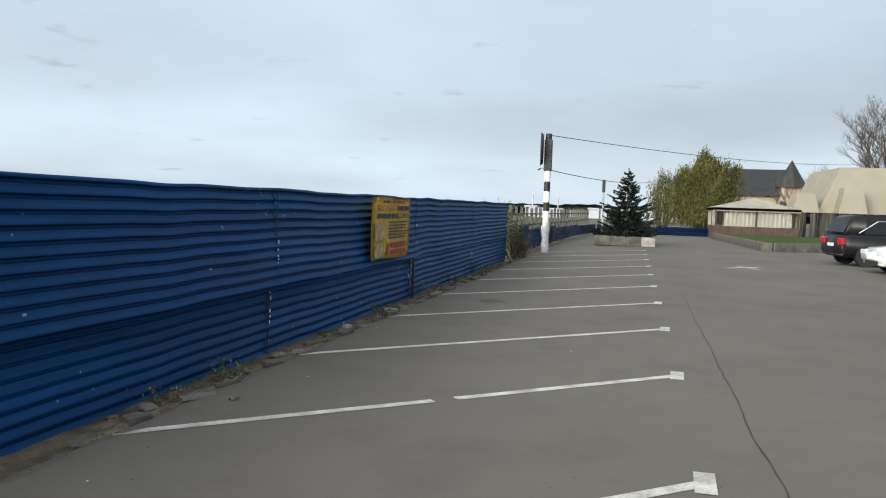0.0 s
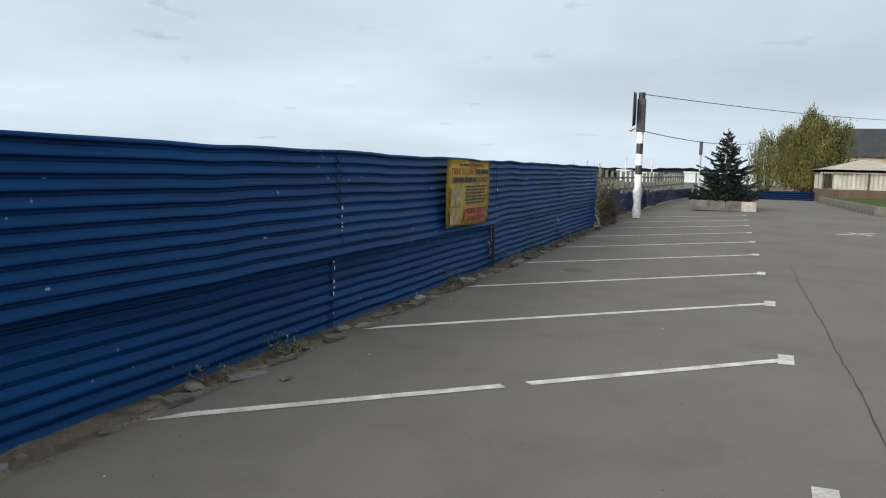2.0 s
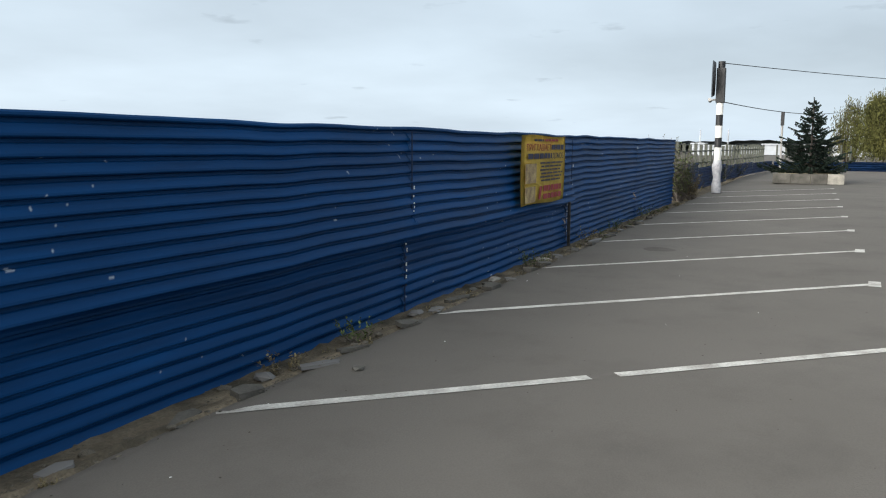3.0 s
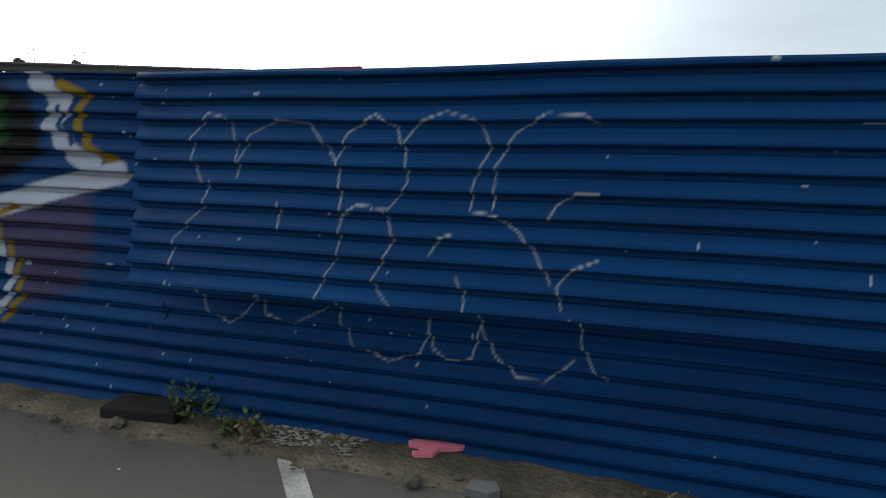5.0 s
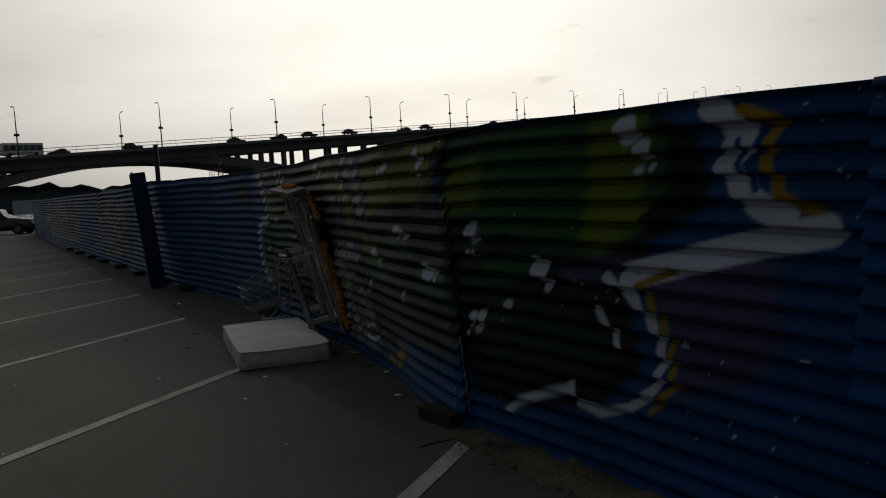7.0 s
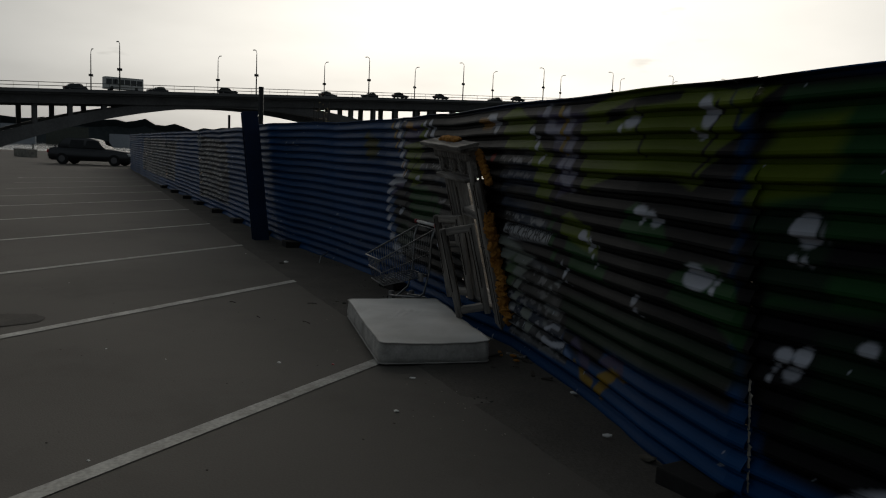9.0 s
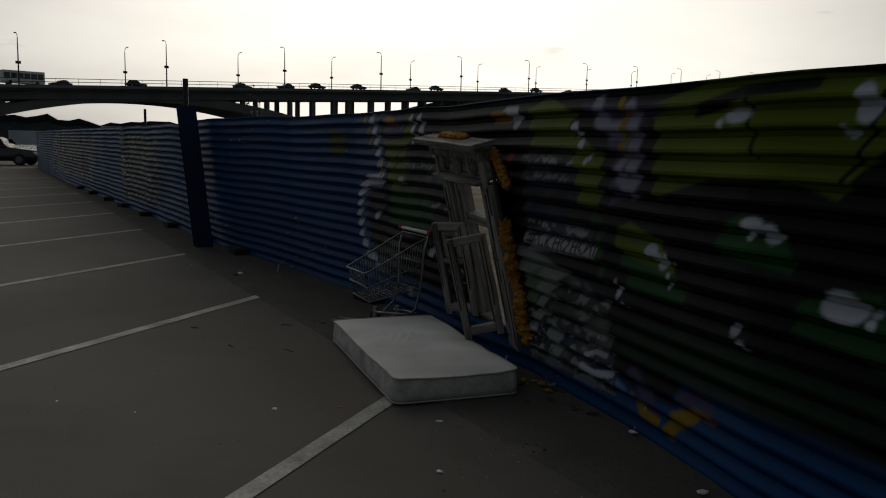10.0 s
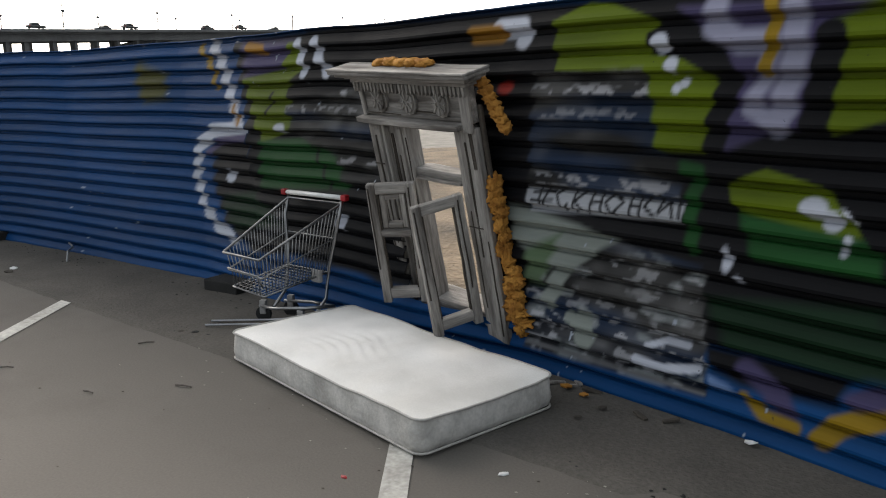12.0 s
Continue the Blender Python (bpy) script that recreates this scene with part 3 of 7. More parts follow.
PAINT.append(('spot', 'white', 0.012, (0.02, 0.02), [(-13.67, 1.59)]))
PAINT.append(('spot', 'white', 0.012, (0.02, 0.02), [(-13.64, 1.58)]))
PAINT.append(('spot', 'white', 0.012, (0.07, 0.03), [(-14.15, 1.65)]))
PAINT.append(('spot', 'white', 0.012, (0.02, 0.02), [(-14.24, 1.62)]))
PAINT.append(('spot', 'white', 0.012, (0.06, 0.03), [(-14.07, 1.22)]))
PAINT.append(('spot', 'white', 0.012, (0.05, 0.04), [(-13.98, 1.19)]))
PAINT.append(('spot', 'white', 0.012, (0.02, 0.02), [(-14.10, 1.17)]))
PAINT.append(('spot', 'white', 0.012, (0.08, 0.05), [(-14.75, 1.04)]))
PAINT.append(('spot', 'white', 0.012, (0.07, 0.04), [(-14.67, 0.99)]))
PAINT.append(('spot', 'white', 0.012, (0.03, 0.02), [(-14.63, 0.91)]))
PAINT.append(('spot', 'white', 0.012, (0.1, 0.06), [(-13.65, 0.96)]))
PAINT.append(('spot', 'white', 0.012, (0.02, 0.015), [(-13.52, 0.96)]))
PAINT.append(('spot', 'white', 0.012, (0.02, 0.02), [(-13.53, 0.92)]))
PAINT.append(('spot', 'white', 0.012, (0.06, 0.07), [(-13.08, 1.23)]))
PAINT.append(('spot', 'white', 0.012, (0.02, 0.02), [(-13.12, 1.11)]))
PAINT.append(('spot', 'white', 0.012, (0.015, 0.02), [(-13.07, 1.11)]))
PAINT.append(('spot', 'white', 0.012, (0.04, 0.03), [(-13.15, 0.73)]))
PAINT.append(('spot', 'white', 0.012, (0.015, 0.02), [(-13.21, 0.67)]))
PAINT.append(('spot', 'white', 0.012, (0.015, 0.015), [(-13.22, 0.62)]))
PAINT.append(('spot', 'white', 0.012, (0.022, 0.05), [(-15.09, 0.775)]))
PAINT.append(('spot', 'white', 0.012, (0.02, 0.015), [(-15.04, 0.70)]))
PAINT.append(('spot', 'white', 0.012, (0.03, 0.03), [(-14.19, 0.76)]))
PAINT.append(('spot', 'white', 0.012, (0.03, 0.02), [(-14.14, 0.70)]))
PAINT.append(('line', 'purple', 0.02, 0.07, [(-14.54, 0.33), (-14.41, 0.38), (-14.34, 0.30)]))
PAINT.append(('line', 'yellow', 0.015, 0.05, [(-14.62, 0.21), (-14.50, 0.30), (-14.36, 0.29)]))
PAINT.append(('area', 'lime', 0.012, 0, [(-15.87, 1.72), (-15.69, 1.79), (-15.56, 1.77), (-15.33, 1.69), (-15.41, 1.65), (-15.40, 1.57), (-15.26, 1.55), (-15.10, 1.47), (-15.16, 1.19), (-15.40, 1.19), (-15.42, 1.49), (-15.87, 1.52)]))
PAINT.append(('area', 'purple', 0.03, 0, [(-15.27, 1.74), (-14.57, 1.71), (-14.71, 1.65), (-14.74, 1.60), (-14.79, 1.30), (-14.90, 1.29), (-15.09, 1.20), (-15.07, 1.50), (-15.13, 1.61)]))
PAINT.append(('line', 'black', 0.015, 0.09, [(-15.32, 1.69), (-15.16, 1.59), (-15.06, 1.46), (-15.12, 1.31), (-15.14, 1.16), (-15.11, 0.97)]))
PAINT.append(('line', 'black', 0.015, 0.1, [(-14.71, 1.61), (-14.74, 1.44), (-14.76, 1.32), (-14.76, 1.19), (-14.66, 1.08)]))
PAINT.append(('line', 'lilac', 0.03, 0.09, [(-15.11, 1.73), (-15.13, 1.66), (-15.03, 1.60), (-14.93, 1.60)]))
PAINT.append(('line', 'lilac', 0.03, 0.09, [(-14.83, 1.70), (-14.83, 1.52), (-14.89, 1.31)]))
PAINT.append(('line', 'lilac', 0.03, 0.06, [(-14.99, 1.37), (-14.93, 1.47), (-14.91, 1.60)]))
PAINT.append(('line', 'lilac', 0.03, 0.06, [(-14.99, 1.37), (-14.90, 1.31), (-14.85, 1.36)]))
PAINT.append(('line', 'yellow', 0.012, 0.05, [(-14.91, 1.74), (-14.90, 1.66), (-14.93, 1.50)]))
PAINT.append(('area', 'lime', 0.012, 0, [(-15.09, 1.08), (-14.93, 1.15), (-14.72, 1.10), (-14.58, 0.93), (-14.65, 0.92), (-15.04, 0.97)]))
PAINT.append(('area', 'green', 0.03, 0, [(-15.04, 0.97), (-14.52, 0.92), (-14.51, 0.78), (-14.98, 0.79)]))
PAINT.append(('line', 'black', 0.01, 0.06, [(-14.70, 1.13), (-14.60, 1.03), (-14.53, 0.92)]))
PAINT.append(('line', 'green', 0.02, 0.06, [(-15.27, 1.13), (-15.20, 1.12), (-15.24, 0.96), (-15.24, 0.80)]))
PAINT.append(('spot', 'white', 0.012, (0.04, 0.04), [(-15.35, 1.61)]))
PAINT.append(('spot', 'white', 0.012, (0.03, 0.03), [(-15.30, 1.53)]))
PAINT.append(('spot', 'white', 0.012, (0.02, 0.02), [(-15.28, 1.44)]))
PAINT.append(('spot', 'white', 0.012, (0.02, 0.02), [(-15.25, 1.46)]))
PAINT.append(('spot', 'white', 0.012, (0.05, 0.04), [(-14.75, 1.02)]))
PAINT.append(('spot', 'white', 0.012, (0.04, 0.04), [(-14.69, 0.98)]))
PAINT.append(('spot', 'white', 0.012, (0.015, 0.015), [(-14.63, 0.92)]))
PAINT.append(('spot', 'white', 0.012, (0.015, 0.02), [(-14.65, 0.87)]))
PAINT.append(('area', 'dkgreen', 0.05, 0, [(-15.19, 0.60), (-14.51, 0.68), (-14.50, 0.51), (-14.57, 0.40), (-15.09, 0.39)]))
PAINT.append(('area', 'black', 0.04, 0, [(-15.20, 0.38), (-14.60, 0.39), (-14.65, 0.26), (-15.03, 0.24), (-15.16, 0.27)]))
PAINT.append(('line', 'purple', 0.03, 0.1, [(-15.00, 0.32), (-14.90, 0.27), (-14.84, 0.19)]))
PAINT.append(('line', 'yellow', 0.02, 0.05, [(-15.01, 0.20), (-14.93, 0.14), (-14.80, 0.13)]))
PAINT.append(('line', 'yellow', 0.02, 0.09, [(-14.70, 0.11), (-14.64, 0.19), (-14.50, 0.27)]))
PAINT.append(('line', 'purple', 0.03, 0.08, [(-14.58, 0.31), (-14.49, 0.35)]))
PAINT.append(('area', 'sky', 0.02, 0, [(-15.18, 0.25), (-15.08, 0.23), (-15.03, 0.20), (-15.16, 0.19)]))
PAINT.append(('area', 'purple', 0.06, 0, [(-18.41, 1.76), (-17.83, 1.74), (-17.97, 1.53), (-18.44, 1.53)]))
PAINT.append(('area', 'lime', 0.015, 0, [(-18.45, 1.52), (-18.00, 1.58), (-17.90, 1.73), (-17.78, 1.73), (-17.79, 1.59), (-17.99, 1.47), (-17.97, 1.22), (-18.32, 1.10), (-18.41, 1.25)]))
PAINT.append(('area', 'green', 0.02, 0, [(-18.36, 1.12), (-17.84, 1.16), (-17.46, 1.09), (-17.50, 0.85), (-18.43, 0.80)]))
PAINT.append(('area', 'black', 0.03, 0, [(-19.00, 1.10), (-18.55, 1.16), (-18.42, 0.82), (-18.19, 0.65), (-17.85, 0.55), (-17.88, 0.39), (-18.66, 0.31), (-18.97, 0.48), (-19.08, 0.77)]))
PAINT.append(('area', 'dkgreen', 0.05, 0, [(-19.01, 0.68), (-18.56, 0.76), (-18.21, 0.56), (-18.89, 0.44)]))
PAINT.append(('line', 'white', 0.015, 0.1, [(-18.60, 1.19), (-18.98, 1.17), (-19.22, 1.04), (-19.30, 0.83), (-19.26, 0.60), (-19.11, 0.46), (-18.90, 0.38)]))
PAINT.append(('line', 'purple', 0.02, 0.05, [(-18.58, 1.13), (-18.91, 1.10), (-19.09, 1.00)]))
PAINT.append(('line', 'white', 0.015, 0.11, [(-18.81, 1.75), (-18.72, 1.59), (-18.68, 1.39), (-18.64, 1.23)]))
PAINT.append(('line', 'yellow', 0.015, 0.06, [(-18.99, 1.75), (-18.87, 1.60), (-18.86, 1.48)]))
PAINT.append(('line', 'gold', 0.02, 0.05, [(-18.67, 1.34), (-18.64, 1.23)]))
PAINT.append(('area', 'olive', 0.08, 0, [(-19.88, 1.69), (-19.76, 1.64), (-19.51, 1.58), (-19.55, 1.39), (-19.87, 1.36), (-19.93, 1.52)]))
PAINT.append(('line', 'white', 0.015, 0.07, [(-17.81, 1.72), (-17.80, 1.61), (-17.80, 1.55)]))
PAINT.append(('line', 'white', 0.015, 0.08, [(-17.65, 1.72), (-17.63, 1.63), (-17.57, 1.55)]))
PAINT.append(('line', 'gold', 0.02, 0.07, [(-18.34, 1.72), (-18.19, 1.70)]))
PAINT.append(('spot', 'white', 0.012, (0.06, 0.03), [(-18.11, 1.21)]))
PAINT.append(('spot', 'white', 0.012, (0.06, 0.05), [(-18.83, 0.85)]))
PAINT.append(('spot', 'white', 0.012, (0.05, 0.06), [(-17.60, 0.65)]))
PAINT.append(('line', 'white', 0.02, 0.09, [(-16.18, 1.71), (-16.04, 1.71), (-16.05, 1.66)]))
PAINT.append(('line', 'gold', 0.02, 0.08, [(-16.36, 1.69), (-16.19, 1.69)]))
PAINT.append(('spot', 'red', 0.012, (0.05, 0.03), [(-16.19, 1.45)]))
PAINT.append(('line', 'black', 0.008, 0.025, [(-18.14, 1.43), (-18.24, 1.30)]))
PAINT.append(('line', 'black', 0.008, 0.025, [(-17.78, 1.10), (-17.66, 0.83)]))
PAINT.append(('paper', 'grey', 0.02, 0, [(-16.00, 1.51), (-15.43, 1.52), (-15.40, 1.41), (-15.39, 1.20), (-15.28, 1.14), (-15.28, 0.91), (-16.14, 0.86), (-16.04, 1.34)]))
PAINT.append(('paper', 'grey', 0.02, 0, [(-18.03, 1.35), (-17.20, 1.48), (-17.23, 1.12), (-17.58, 1.05), (-17.98, 1.18)]))
PAINT.append(('paper', 'grey', 0.03, 0, [(-17.58, 1.10), (-17.19, 1.14), (-17.19, 0.94), (-17.54, 0.89)]))
PAINT.append(('paper2', 'grey', 0.02, 0, [(-16.19, 0.46), (-15.90, 0.70), (-15.73, 0.78), (-15.19, 0.73), (-15.19, 0.14), (-15.66, 0.13), (-16.23, 0.12)]))
PAINT.append(('area', 'pale', 0.03, 0, [(-16.28, 0.89), (-15.82, 0.83), (-15.61, 0.78), (-15.95, 0.58), (-16.24, 0.68)]))
PAINT.append(('area', 'palegreen', 0.04, 0, [(-16.17, 0.66), (-15.94, 0.77), (-16.09, 0.48), (-16.19, 0.48)]))
PAINT.append(('line', 'pale', 0.02, 0.09, [(-15.77, 0.73), (-15.94, 0.60), (-16.05, 0.41)]))
PAINT.append(('spot', 'pale', 0.012, (0.07, 0.1), [(-15.84, 0.30)]))
PAINT.append(('spot', 'pale', 0.012, (0.03, 0.03), [(-15.92, 0.35)]))
PAINT.append(('line', 'white', 0.01, 0.03, [(-15.47, 0.31), (-15.37, 0.36), (-15.27, 0.36)]))
PAINT.append(('line', 'white', 0.01, 0.04, [(-15.54, 0.23), (-15.40, 0.22), (-15.23, 0.26)]))
PAINT.append(('line', 'grey', 0.012, 0.016, [(-16.22, 0.15), (-15.66, 0.15), (-15.20, 0.15)]))
PAINT.append(('area', 'palepaper', 0.012, 0, [(-16.13, 0.98), (-15.27, 0.98), (-15.28, 0.90), (-16.12, 0.86)]))
PAINT.append(('line', 'ink', 0.006, 0.014, [(-16.04, 0.99), (-16.04, 0.91)]))
PAINT.append(('line', 'ink', 0.006, 0.014, [(-15.98, 1.01), (-16.02, 0.90)]))
PAINT.append(('line', 'ink', 0.006, 0.014, [(-16.08, 0.96), (-15.95, 0.97)]))
PAINT.append(('line', 'ink', 0.006, 0.014, [(-16.09, 0.92), (-15.96, 0.93)]))
PAINT.append(('line', 'ink', 0.006, 0.014, [(-15.88, 1.00), (-15.94, 0.96), (-15.90, 0.89), (-15.87, 0.92)]))
PAINT.append(('line', 'ink', 0.006, 0.014, [(-15.83, 0.99), (-15.84, 0.89)]))
PAINT.append(('line', 'ink', 0.006, 0.014, [(-15.77, 0.99), (-15.83, 0.94), (-15.77, 0.89)]))
PAINT.append(('line', 'ink', 0.006, 0.014, [(-15.73, 0.99), (-15.74, 0.91)]))
PAINT.append(('line', 'ink', 0.006, 0.014, [(-15.68, 0.99), (-15.68, 0.90)]))
PAINT.append(('line', 'ink', 0.006, 0.014, [(-15.74, 0.94), (-15.68, 0.95)]))
PAINT.append(('line', 'ink', 0.006, 0.014, [(-15.62, 0.99), (-15.66, 0.95), (-15.62, 0.90), (-15.57, 0.96), (-15.62, 0.99)]))
PAINT.append(('line', 'ink', 0.006, 0.014, [(-15.53, 0.99), (-15.53, 0.91)]))
PAINT.append(('line', 'ink', 0.006, 0.014, [(-15.48, 1.00), (-15.48, 0.91)]))
PAINT.append(('line', 'ink', 0.006, 0.014, [(-15.53, 0.95), (-15.48, 0.95)]))
PAINT.append(('line', 'ink', 0.006, 0.014, [(-15.43, 1.00), (-15.46, 0.95), (-15.41, 0.92)]))
PAINT.append(('line', 'ink', 0.006, 0.014, [(-15.37, 1.01), (-15.39, 0.93), (-15.34, 0.98), (-15.32, 0.92)]))
PAINT.append(('line', 'ink', 0.006, 0.014, [(-15.30, 1.00), (-15.29, 0.92)]))
PAINT.append(('paper2', 'grey', 0.05, 0, [(-31.20, 0.20), (-27.50, 0.25), (-27.20, 1.50), (-31.20, 1.65)]))
PAINT.append(('paper2', 'grey', 0.05, 0, [(-47.00, 0.30), (-36.00, 0.30), (-35.50, 1.50), (-47.00, 1.60)]))
PAINT.append(('line', 'chalk', 0.012, 0.014, [(-5.30, 1.10), (-5.15, 1.06), (-4.98, 0.98)]))
PAINT.append(('line', 'chalk', 0.012, 0.014, [(-5.25, 0.92), (-5.15, 0.90)]))
PAINT.append(('spot', 'chalk', 0.01, (0.013, 0.020), [(-5.24, 1.29)]))
PAINT.append(('spot', 'chalk', 0.01, (0.013, 0.020), [(-5.08, 1.31)]))
PAINT.append(('spot', 'chalk', 0.01, (0.013, 0.020), [(-4.68, 1.31)]))
PAINT.append(('spot', 'chalk', 0.01, (0.013, 0.020), [(-4.92, 1.18)]))

# ---- corrugated fence ----
FX = [-62, -41, -30, -23.4, -21, -19.3, -17.3, -16.2, -15, -14.1, -13.4, -12, -10.65, -9.3, -5.2, 0.2, 30]
FB = [-0.4, -0.2, 0.1, 0.25, 0.5, 0.60, 0.52, 0.5, 0.3, 0.12, 0.03, 0.12, 0.12, 0.15, 0.25, 0.25, 0.25]
FT = [-0.4, -0.2, 0, 0.05, 0.4, 0.47, 0.33, 0.2, 0.02, -0.10, -0.13, 0.0, 0.08, 0.05, 0.25, 0.25, 0.25]
COLORS = {"blue": (0.0026, 0.041, 0.132),
          "black": (0.004, 0.004, 0.005),
          "green": (0.0080, 0.050, 0.0120),
          "dkgreen": (0.0055, 0.0197, 0.0086),
          "lime": (0.080, 0.114, 0.0042),
          "purple": (0.0461, 0.0381, 0.0861),
          "white": (0.378, 0.396, 0.45),
          "yellow": (0.2091, 0.1291, 0.0092),
          "gold": (0.2214, 0.1045, 0.0123),
          "lilac": (0.215, 0.215, 0.285),
          "chalk": (0.55, 0.54, 0.46),
          "sky": (0.0984, 0.1599, 0.2952),
          "olive": (0.0554, 0.0554, 0.0123),
          "red": (0.246, 0.0184, 0.0123),
          "pale": (0.1722, 0.1906, 0.1722),
          "palegreen": (0.0738, 0.1107, 0.0615),
          "palepaper": (0.30, 0.31, 0.33),
          "ink": (0.012, 0.012, 0.014),
          "grey": (0.123, 0.123, 0.1291)}


PAINT.insert(0, ("area", "black", 0.03, 0, [(-18.50, 1.76), (-17.3, 1.8), (-17.3, 0.34), (-18.0, 0.34), (-18.5, 0.55)]))


def fence_y(x, z):
    k = np.clip(z / 1.78, 0, 1)
    return np.interp(x, FX, FB) * (1 - k) + np.interp(x, FX, FT) * k


def near_segments(px, pz, pts, closed):
    best = np.full(px.shape, 1e9)
    n = len(pts)
    for i in range(n if closed else n - 1):
        (ax, az), (bx, bz) = pts[i], pts[(i + 1) % n]
        dx, dz = bx - ax, bz - az
        t = np.clip(((px - ax) * dx + (pz - az) * dz) / (dx * dx + dz * dz + 1e-9), 0, 1)
        best = np.minimum(best, np.hypot(px - ax - t * dx, pz - az - t * dz))
    return best


def inside(px, pz, pts):
    c = np.zeros(px.shape, bool)
    n = len(pts)
    for i in range(n):
        (ax, az), (bx, bz) = pts[i], pts[(i + 1) % n]
        c ^= ((az > pz) != (bz > pz)) & (px < (bx - ax) * (pz - az) / (bz - az + 1e-12) + ax)
    return c


def blotch(px, pz, sx, sz, seed):
    """Cheap value noise on the sheet's plane, 0 to 1."""
    u, v = px * sx + seed * 17.3, pz * sz + seed * 5.1
    iu, iv = np.floor(u), np.floor(v)
    fu, fv = u - iu, v - iv
    fu, fv = fu * fu * (3 - 2 * fu), fv * fv * (3 - 2 * fv)

    def h(a, b):
        q = np.sin(a * 127.1 + b * 311.7 + seed * 74.7) * 43758.5453
        return q - np.floor(q)
    return (h(iu, iv) * (1 - fu) + h(iu + 1, iv) * fu) * (1 - fv) + (h(iu, iv + 1) * (1 - fu) + h(iu + 1, iv + 1) * fu) * fv


def spray(px, pz):
    """The colours sprayed and pasted on the sheets at the places (x, z)."""
    col = np.empty((len(px), 3))
    col[:] = COLORS["blue"]
    fade = (0.78 + 0.4 * blotch(px, pz, 0.7, 5.0, 2))[:, None]
    col *= fade
    wob = 0.006 * (blotch(px, pz, 9, 9, 4) - 0.5) + 0.002 * np.sin(pz * 62.8)
    for kind, name, soft, size, pts in PAINT:
        x0, x1 = min(p[0] for p in pts) - 0.4, max(p[0] for p in pts) + 0.4
        sel = np.nonzero((px > x0) & (px < x1))[0]
        if not len(sel):
            continue
        qx, qz = px[sel] + wob[sel], pz[sel]
        if kind == "spot":
            (cx, cz), (rx, rz) = pts[0], size
            d = (1 - np.sqrt(((qx - cx) / rx) ** 2 + ((qz - cz) / rz) ** 2)) * min(rx, rz)
            a = np.clip(d / max(soft, 0.014) + 0.5, 0, 1)
        elif kind == "line":
            a = np.clip((size / 2 - near_segments(qx, qz, pts, False)) / max(soft, 0.008) + 0.5, 0, 1)
        else:
            d = near_segments(qx, qz, pts, True)
            a = np.clip(np.where(inside(qx, qz, pts), d, -d) / max(soft, 0.013) + 0.5, 0, 1)
        c = np.empty((len(sel), 3))
        c[:] = COLORS[name]
        if kind in ("paper", "paper2"):
            wash = 0.6 * blotch(qx, qz, 3.1, 9, 7) + 0.4 * blotch(qx, qz, 11, 21, 27)
            tint = np.clip(blotch(qx, qz, 2.3, 11, 17) * 2.4 - 1.1, 0, 1)
            scrap = 0.45 * blotch(qx, qz, 15, 40, 8) + 0.35 * blotch(qx, qz, 37, 60, 15) + 0.20 * blotch(qx, qz, 9, 30, 25)
            row = blotch(qx * 0, np.floor(qz / 0.1), 0, 1.7, 33) * (0.5 + 0.5 * blotch(qx, np.floor(qz / 0.1), 1.3, 3.3, 35))
            c[:] = np.outer(0.008 + 0.085 * np.clip(wash * 1.9 - 0.55, 0, 1) ** 1.6, (1.0, 0.98, 0.96))
            c[:] = c * (1 - 0.6 * tint[:, None]) + np.outer(0.6 * tint, (0.010, 0.030, 0.075))
            if kind == "paper2":
                pale = np.clip((blotch(qx, qz, 6.5, 15, 9) * 0.65 + scrap * 0.35 - 0.58) * 9, 0, 1)
                c[:] = c * (1 - 0.75 * pale[:, None]) + np.outer(0.75 * pale, (0.20, 0.215, 0.215))
                torn = 0.8 * np.clip((scrap - 0.60) * 12, 0, 1) * np.clip(row * 3 - 0.5, 0, 1)
            else:
                torn = 0.8 * np.clip((scrap - 0.54) * 12, 0, 1) * np.clip(row * 4 - 1.3, 0, 1) * np.clip(1.4 - np.abs((qz / 0.1) % 1 - 0.35) * 4, 0, 1)
            c[:] = c * (1 - torn[:, None]) + np.outer(torn, (0.32, 0.32, 0.335))
            a = a * 0.95
        elif name == "chalk":
            a = a * (0.45 + 0.55 * blotch(qx, qz, 6, 9, 3))
        elif name not in ("black",):
            c *= (0.80 + 0.4 * blotch(qx, qz, 2.5, 9, 5))[:, None]
        col[sel] = col[sel] * (1 - a[:, None]) + c * a[:, None]
    # flaked and scratched places
    chip = (blotch(px, pz, 22, 30, 11) > 0.965) & (blotch(px, pz, 1.2, 1.6, 12) > 0.55)
    col[chip] = (0.30, 0.33, 0.38)
    return col


